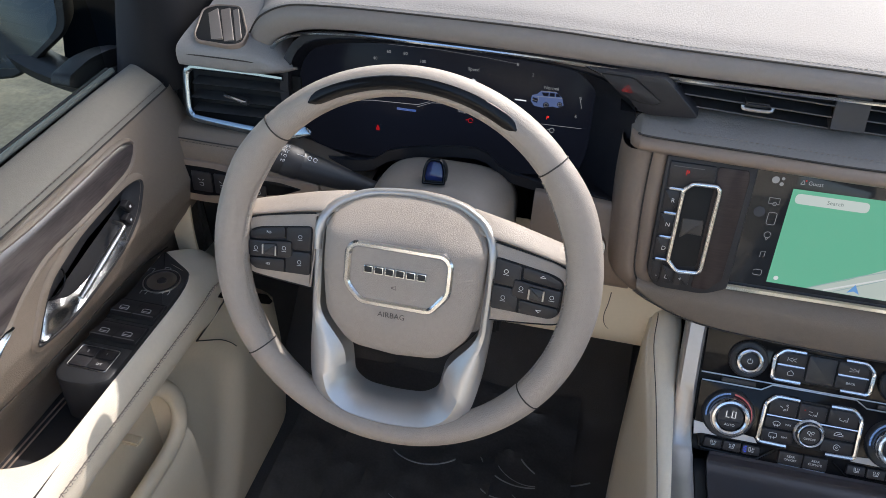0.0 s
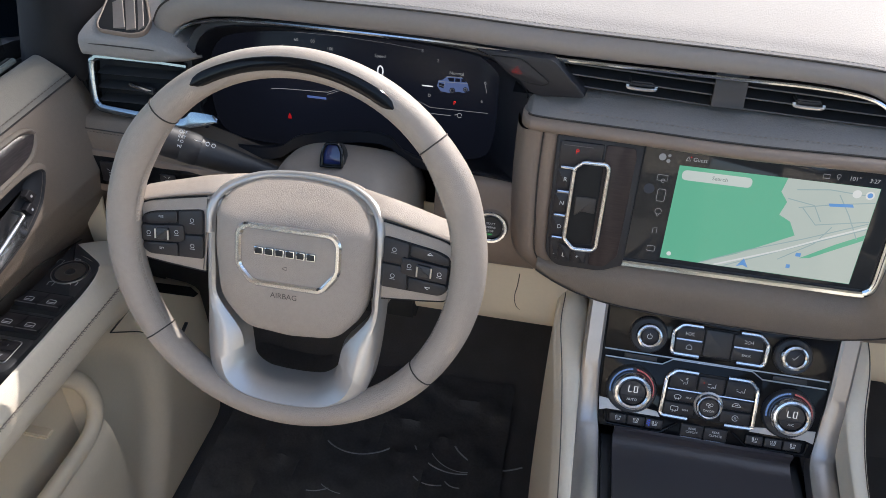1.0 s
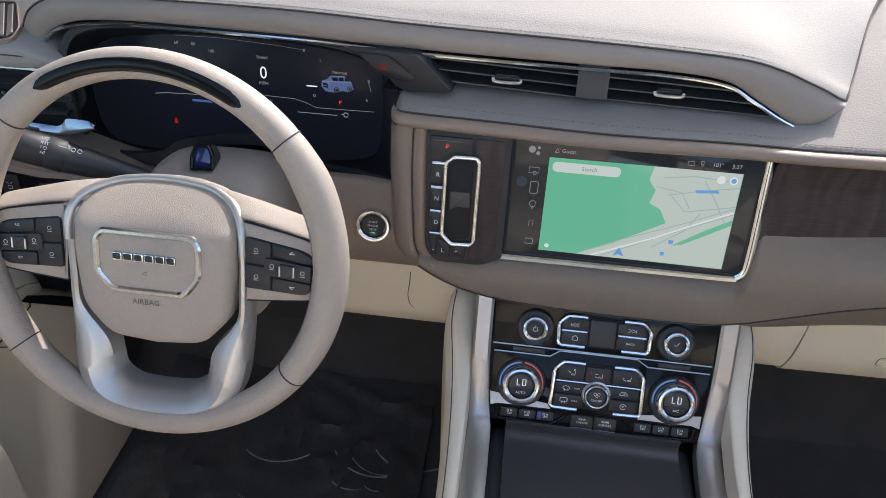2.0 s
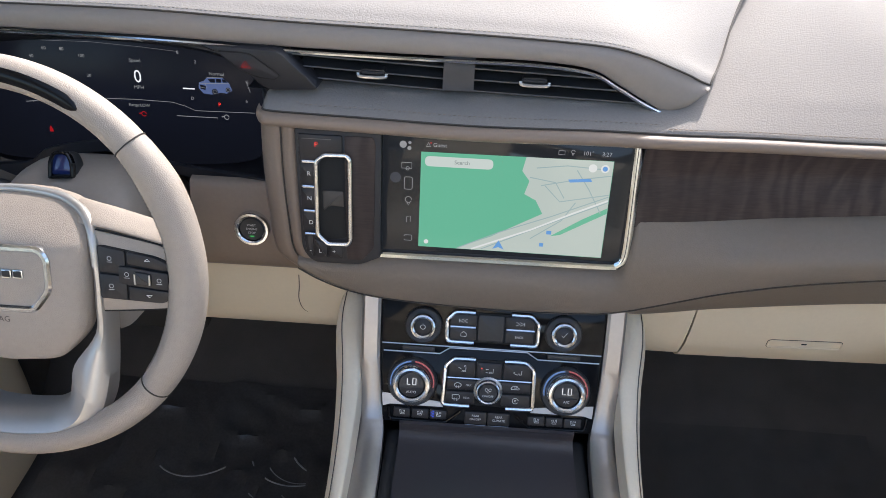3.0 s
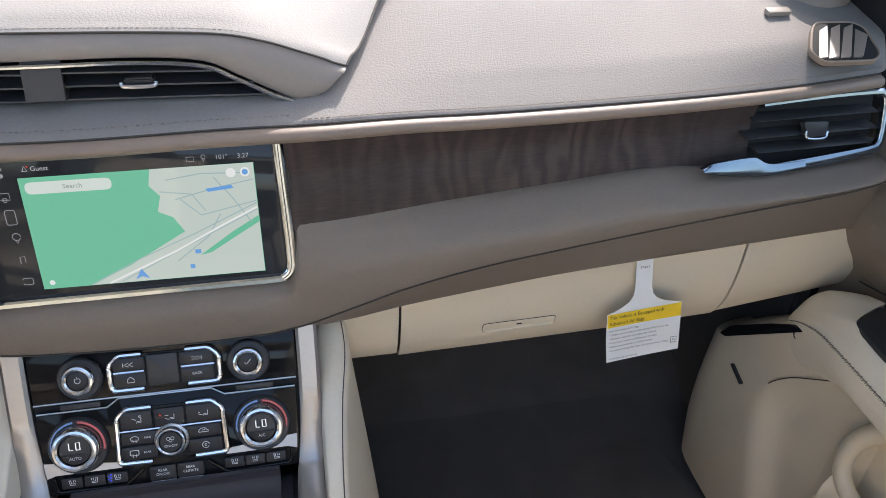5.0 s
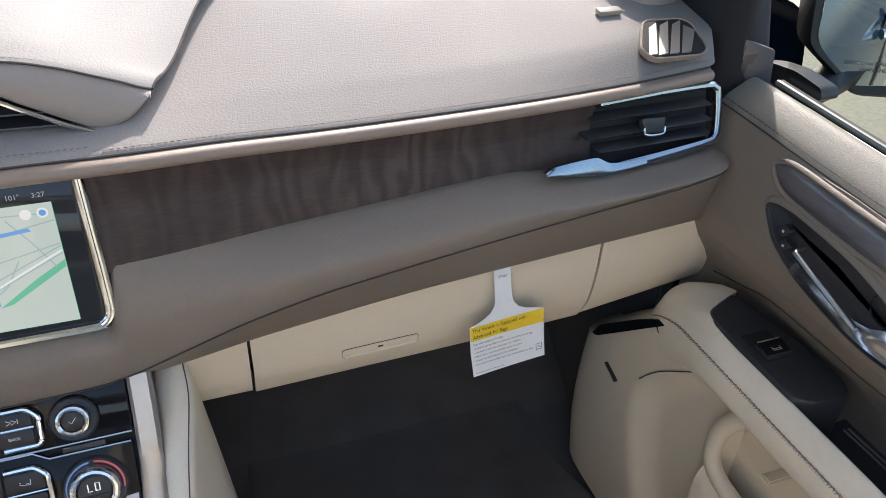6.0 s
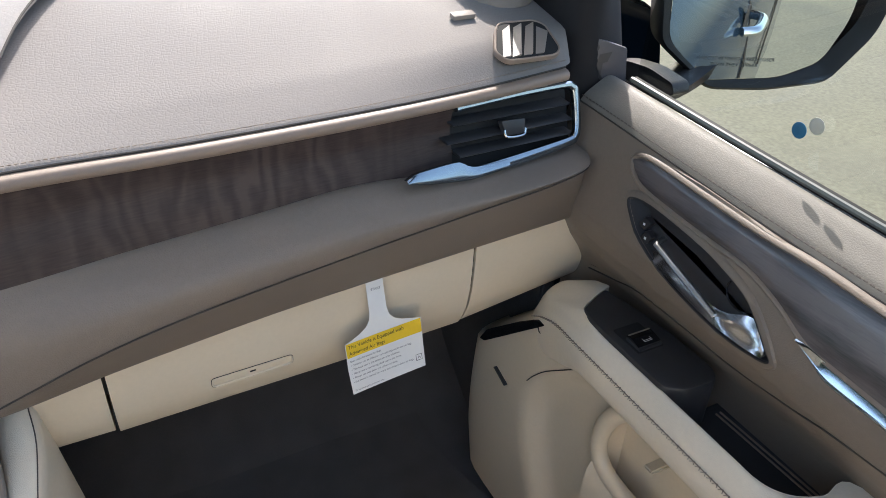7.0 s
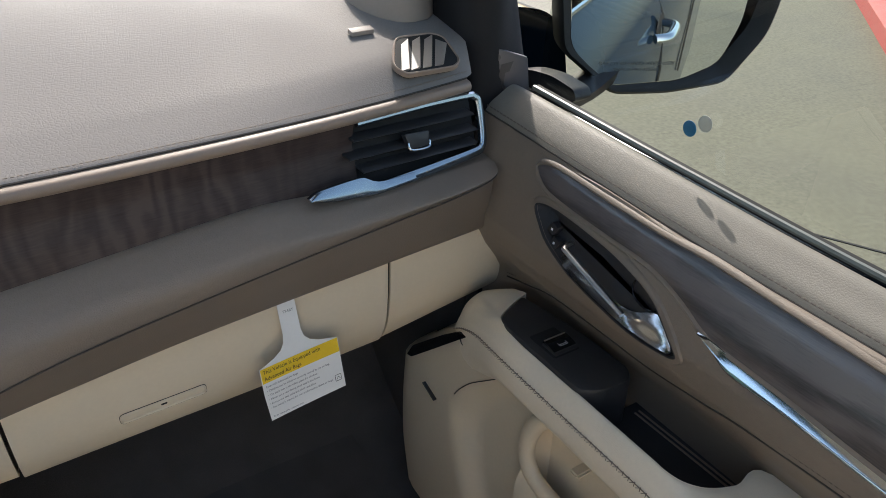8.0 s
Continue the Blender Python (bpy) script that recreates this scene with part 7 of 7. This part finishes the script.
    T = lambda y, x, w=0.0: block_top(y + (15 if s > 0 else -1), x + (11 if s > 0 else 6), w)
    if s > 0:
        # raised dark plate paints the shade of a recess round the switch
        part("switch_well_shade", plate(T, rr(502, 720, 545, 755, 3), 6, 6.9, 0.4), GAP, pack)
        bm = rings(bmesh.new(), [[T(y, x, w) for x in (723, 738, 753)] for y, w in ((526, 6.4), (525, 12.6), (523, 13.6), (515, 12.6), (507, 10.6), (504, 6.4))], closed=False, cap_last=False)
        k = part("window_switch", bm, GLOSS, pack)
        part("switch_edge", tube([T(524.6, 724, 13.4), T(524.6, 752, 13.4)], 0.0009, 6), SATIN, k)
        part("switch_cheek", plate(T, [(504, 723), (526, 723), (526, 753), (504, 753)], 5, 10.4, 0.3), BLACK, k)
        strokes("sign", T, [[(510, 734), (516, 734), (517, 739), (516, 744), (510, 744), (510, 734)], [(512, 734), (512, 744)]], 0.8, LEGEND, k, 12.6)
    else:
        k = part("mirror_pad", lathe(T, 606, 752, [(21, 6), (21, 7.6), (19, 8.2), (17.5, 7.6), (6, 7.2), (5.5, 8.2), (3, 8.4)], 36), KEY, pack, "round mirror adjuster")
        part("pad_ring", lathe(T, 606, 752, [(22.4, 6.4), (22, 7.8), (20.8, 7.6)], 36), SATIN, pack)
        for y, x in ((628, 757), (622, 775), (588, 736), (582, 762)):
            strokes("sign", T, [rr(y - 3, x - 3.5, y + 3, x + 3.5, 1)], 0.7, LEGEND, pack, 7.0)
        for y in (553, 514):
            # dark plate under each pair stands for the shaded recess
            part("switch_well_shade", plate(T, rr(y - 21, 722, y + 14, 780, 3), 6, 6.9, 0.3), GAP, pack)
            for x in (737.2, 764.8):
                bm = rings(bmesh.new(), [[T(y + a, x + b, w) for b in (-13.3, -12.8, 0, 12.8, 13.3)] for a, w in ((13, 6.8), (11, 8.2), (4, 8.6), (-6, 11), (-12, 12.4), (-13.2, 12.2), (-14.5, 6.8))], closed=False, cap_last=False)
                k = part("window_switch", bm, KEY, pack)
                part("switch_side", plate(T, rr(y - 13, x - 13, y + 12, x + 13, 1), 5.5, 8.0, 0.3), BLACK, k)
                part("switch_edge", tube([T(y - 12.6, x - 12.6, 12.4), T(y - 12.6, x + 12.6, 12.4)], 0.0006, 6), SLAT_EDGE, k)
                strokes("sign", T, [[(y - 8, x - 5), (y - 3, x - 5), (y - 2, x - 3), (y - 2, x + 3), (y - 3, x + 5), (y - 8, x + 5), (y - 8, x - 5)], [(y - 6, x - 5), (y - 6, x + 5)]], 0.8, LEGEND, k, 11.9)
        mp = part("memory_panel", band(T, rr(456, 732, 488, 778, 4), 0.8, 6, 7.2, 0.3), SATIN, pack)
        for y0, y1, x0, x1, w_ in ((473, 486, 734, 754, "1"), (473, 486, 756, 776, "2"), (458, 471, 734, 754, "SET"), (458, 471, 756, 776, "")):
            k = part("memory_key", plate(T, rr(y0, x0, y1, x1, 2), 6, 7.6, 0.6), KEY, pack)
            if w_:
                text("figure", w_, lambda a, b, c=0: T(b, a, c), (x0 + x1) / 2, (y0 + y1) / 2, 3.0, LEGEND, k, 7.9, flip=True)
    T = block_top
    part("tray", sheet([[T(y, x, w) for x, w in ((722, -6), (725, -46), (732, -56), (800, -56), (818, -56))] for y in (470, 420, 360, 320, 296)]), SOFTBLACK, d_, "dark pull tray behind the armrest")
    for x in (801, 807):
        part("tray_rib", tube([T(458, x, -55), T(306, x + 4, -55)], 0.0011, 6), TAUPE_SOFT, d_)
    # lower door: a rounded front shell that steps into a recess round the map pocket
    FRONT = [(-0.42, 0.7317), (0.78, 0.7317), (0.81, 0.733), (0.835, 0.738), (0.848, 0.748), (0.856, 0.762), (0.862, 0.782)]
    TOPZ = [(-0.42, 0.425), (0.56, 0.425), (0.60, 0.44), (0.66, 0.446), (0.695, 0.436), (0.73, 0.408), (0.78, 0.362), (0.82, 0.322), (0.85, 0.298), (0.868, 0.285)]
    STEP = [(0.02, 0.600), (0.10, 0.640), (0.20, 0.688), (0.27, 0.706), (0.305, 0.706), (0.341, 0.690), (0.38, 0.658), (0.41, 0.625), (0.43, 0.59), (0.47, 0.50)]
    rows = []
    for y in [0.862, 0.858, 0.853, 0.847, 0.84] + [0.83 - 0.01 * i for i in range(27)] + [0.558, 0.553, 0.548, 0.52, 0.45, 0.3, 0.0, -0.42]:
        zt, x0 = lerp_at(y, TOPZ), lerp_at(y, FRONT)
        row = [Vector((s * (x0 + 0.05), y, zt + 0.010)), Vector((s * (x0 + 0.018), y, zt + 0.006)), Vector((s * (x0 + 0.006), y, zt + 0.001))]
        for k in range(36):
            z = zt - 0.006 - (zt - 0.04) * (k / 35)
            f = max(0.0, min(1.0, (lerp_at(z, STEP) - y) / 0.05))
            x = x0 + 0.022 * f * f * (3 - 2 * f) + (0.022 if y < 0.549 else 0.0) + 0.05 * max(0.0, 0.12 - z)
            row.append(Vector((s * x, y + 0.01 * math.sin(math.pi * k / 35) * (1 if y > 0.8 else 0), z)))
        rows.append(row)
    bm = sheet(rows, 0.004)
    part("lower_panel", bm, CREAM_PLASTIC, d_, "cream plastic lower door panel with a moulded recess")
    D = lambda y, z, w=0.0: Vector((s * (0.7315 - w / 1000), y / 1000, z / 1000))
    part("reach_slot", plate(D, rpoly([(813, 318), (797, 345), (730, 406), (687, 441), (668, 446), (700, 416), (753, 366), (800, 322)], 4), -14, 4.6, 0.8), GLOSS, d_, "gloss black strip at the top")
    part("flap_seam", tube([D(686, 432, 1.2), D(682, 426, 1.2), D(640, 424, 1.2), D(606, 424, 1.2)], 0.0012, 6), SEAM, d_)
    part("flap_seam", tube(smooth_path([D(606, 424, 0.8), D(630, 403, 0.8), D(660, 376, 0.8), D(682, 350, 0.8), D(694, 332, 0.6)], 6), 0.0008, 6), SEAM, d_)
    part("marker_slot", plate(D, rpoly([(772, 294), (768, 298), (737, 288), (741, 283)], 1.5), -2, 3.6, 0.8), BLACK, d_, "small dark marker slot")
    # map pocket: an opening under the armrest whose thick rounded lip turns from its front edge into the bin's rim
    lip = smooth_path([(s * 0.756, 0.500, 0.436), (s * 0.750, 0.522, 0.424), (s * 0.744, 0.541, 0.402), (s * 0.7415, 0.552, 0.372), (s * 0.741, 0.553, 0.343), (s * 0.741, 0.542, 0.322), (s * 0.741, 0.515, 0.312), (s * 0.741, 0.45, 0.310), (s * 0.741, 0.2, 0.310), (s * 0.741, -0.4, 0.310)], 6)
    part("pocket_lip", tube(lip, [0.009 if i < 6 else 0.0115 for i in range(len(lip))], 14, up=(1, 0, 0), flat=0.85), CREAM_PLASTIC, d_, "thick cream lip of the door pocket")
    part("pocket_wall", loft([[(s * 0.752, y, z0), (s * 0.737, y, z0 - 0.02), (s * 0.733, y, z0 - 0.07), (s * 0.736, y, 0.12), (s * 0.755, y, 0.04)] for y, z0 in ((0.556, 0.335), (0.545, 0.318), (0.50, 0.305), (0.42, 0.30), (0.1, 0.30), (-0.4, 0.30))], 4, 4, 0.004), CREAM_PLASTIC, d_)
    part("pocket_strip", box(min(s * 0.742, s * 0.776), max(s * 0.742, s * 0.776), 0.470, 0.484, 0.374, 0.380, 0.002), CREAM_PLASTIC, d_)
    return d_


def wood_plate(F, outline, w):
    """A thin inlay that follows the curved door, built in strips across its length."""
    ys = sorted({round(p[0], 1) for p in outline})
    bm, rows = bmesh.new(), []
    n = len(outline)
    for y in [ys[0] + 0.5 + (ys[-1] - ys[0] - 1.0) * i / 90 for i in range(91)]:
        zz = []
        for i in range(n):
            p, q = outline[i], outline[(i + 1) % n]
            if (p[0] - y) * (q[0] - y) < 0:
                zz.append(p[1] + (q[1] - p[1]) * (y - p[0]) / (q[0] - p[0]))
        lo, hi = min(zz), max(zz)
        rows.append([F(y, lo, -1)] + [F(y, lo + (hi - lo) * k / 8, w * (0.4 if k in (0, 8) else 1.0)) for k in range(9)] + [F(y, hi, -1)])
    rings(bm, rows, cap_last=False, closed=False)
    return bm


door(1)
door(-1)

# pillar foot trim with a printed sticker beside the passenger's end of the dash
for s in (1, -1):
    pf = thing("pillar_foot", (s * 0.80, 0.78, 0.70), "dark grey trim at the foot of the front pillar", "trim", kind="structure")
    part("trim", loft([[(s * 0.785, 0.92, z), (s * 0.785, 0.82, z), (s * 0.790, 0.775, z), (s * 0.812, 0.758, z), (s * 0.842, 0.742 + 0.3 * (z - 0.7), z), (s * 0.855, 0.748 + 0.33 * (z - 0.7), z)] for z in (0.69, 0.72, 0.76, 0.80, 0.86)], 4, 4, 0.004), PILLAR, pf)
    if s > 0:
        part("pale_strip", plate(plane((0.7965, 0.772, 0.742), (1, -0.5, 0), (0, 0, 1)), rpoly([(-8, 32), (6, 32), (13, -30), (9, -34), (0, 0)], 2), -6, 2.5, 0.6), CREAM_PLASTIC, pf, "pale plastic edge")
        LBL = plane((0.820, 0.7525, 0.738), (0.9, -0.5, 0), (0, 0, 1))
        label_ = part("printed_label", plate(LBL, rpoly([(-20, 34), (28, 20), (34, -32), (14, -42), (-12, -22)], 2), -4, 1.6, 0.2), mat("label_grey", (0.06, 0.06, 0.07), 0.3), pf, "glossy grey printed label")
        patch("label_mark", LBL, circle(-7, 20, 4, 12), mat("label_dark", (0.03, 0.03, 0.036), 0.3), label_, 1.9)
        patch("label_mark", LBL, [(-2, 12), (12, 16), (8, 4), (3, 2), (2, -18), (12, -14), (16, -30), (8, -22), (-3, -14), (-4, 0)], mat("label_dark", (0.03, 0.03, 0.036), 0.3), label_, 1.9)

# hanging card on the glovebox
card = thing("hanging_card", (0.52, 0.70, 0.56), "white and yellow paper airbag notice hanging from the glovebox", "paper tag")
HC = plane((0.53, 0.69, 0.50), (1, 0.0, 0.0), (0.0, 0.3, 1))
sway = lambda a, b, w=0.0: HC(a, b, w + 0.00045 * (a + 10) ** 2)
EDGES = [(-24, 62, -4, 61), (-24, 40, -4, 39.5), (-24, 20, -3.5, 20), (-25.5, 11, -1.5, 12), (-30, 4, 4, 6), (-39, -2, 13, 2), (-50, -7, 26, -0.5), (-57, -9, 35, -2), (-57, -40, 34.5, -33), (-55, -70, 34.5, -62)]
part("paper", sheet([[sway(a + (c_ - a) * k / 8, b + (d - b) * k / 8) for k in range(9)] for a, b, c_, d in EDGES], 0.0003), PAPER, card, "white card", smooth=False)
slant = lambda a, b, w=0.0: sway(-57 + a + (b * -0.02), b - 9 + (a - 0) * 0.078, w)
part("header", rings(bmesh.new(), [[slant(0.6 + 90.4 * i / 10, b, 0.9) for i in range(11)] for b in (-0.4, -9, -17)], closed=False, cap_last=False), YELLOW, card, "yellow header")
text("lettering", "This Vehicle is Equipped with", slant, 3, -5, 4.3, INK, card, 1.3, align="LEFT", squeeze=0.92)
text("lettering", "Advanced Air Bags", slant, 3, -12.5, 4.3, INK, card, 1.3, align="LEFT", squeeze=0.92)
PRINT = mat("grey_print", (0.12, 0.12, 0.12), 0.6)
for i, words in enumerate(("Even with Advanced Air Bags", "\u2022 Children can be killed or seriously injured by the air bag.", "\u2022 The back seat is the safest place for children.", "\u2022 Never put a rear-facing child seat in the front.",
                           "\u2022 Always use seat belts and child restraints.", "\u2022 See owner's manual for more information about air bags.")):
    text("print_line", words, slant, 3, -21.5 - i * 5.0, 2.35, PRINT, card, 0.9, align="LEFT", squeeze=0.93)
text("print_line", "To be removed by customer only.", slant, 3.5, -57, 2.0, PRINT, card, 0.9, align="LEFT", squeeze=0.9)
strokes("print_box", slant, [[(80, -50), (87, -50), (87, -43), (80, -43), (80, -50)], [(82, -48), (83.5, -45), (85.5, -48)]], 0.8, PRINT, card, 0.9)
text("lettering", "START", sway, -13.5, 45, 2.8, SOFTBLACK, card, 0.8)

# front seats behind the eye close the cabin
for s in (-1, 1):
    seat = thing("front_seat", (s * 0.43, -0.3, 0.1), "cream leather front seat", "car seat", group="front seats")
    part("cushion", loft([[(s * 0.43 + a, y, z + 0.02 * math.cos(a * 9)) for a in (-0.26, -0.15, 0, 0.15, 0.26)] for y, z in ((0.06, 0.16), (0.07, 0.30), (0.0, 0.345), (-0.3, 0.32), (-0.5, 0.30))], 4, 3, 0.01), SEAT_HIDE, seat)
    part("backrest", loft([[(s * 0.43 + a, y, z) for a in (-0.25, -0.15, 0, 0.15, 0.25)] for y, z in ((-0.42, 0.28), (-0.50, 0.5), (-0.60, 0.8), (-0.66, 0.98), (-0.72, 1.02), (-0.78, 0.9), (-0.68, 0.3))], 4, 3), SEAT_HIDE, seat)
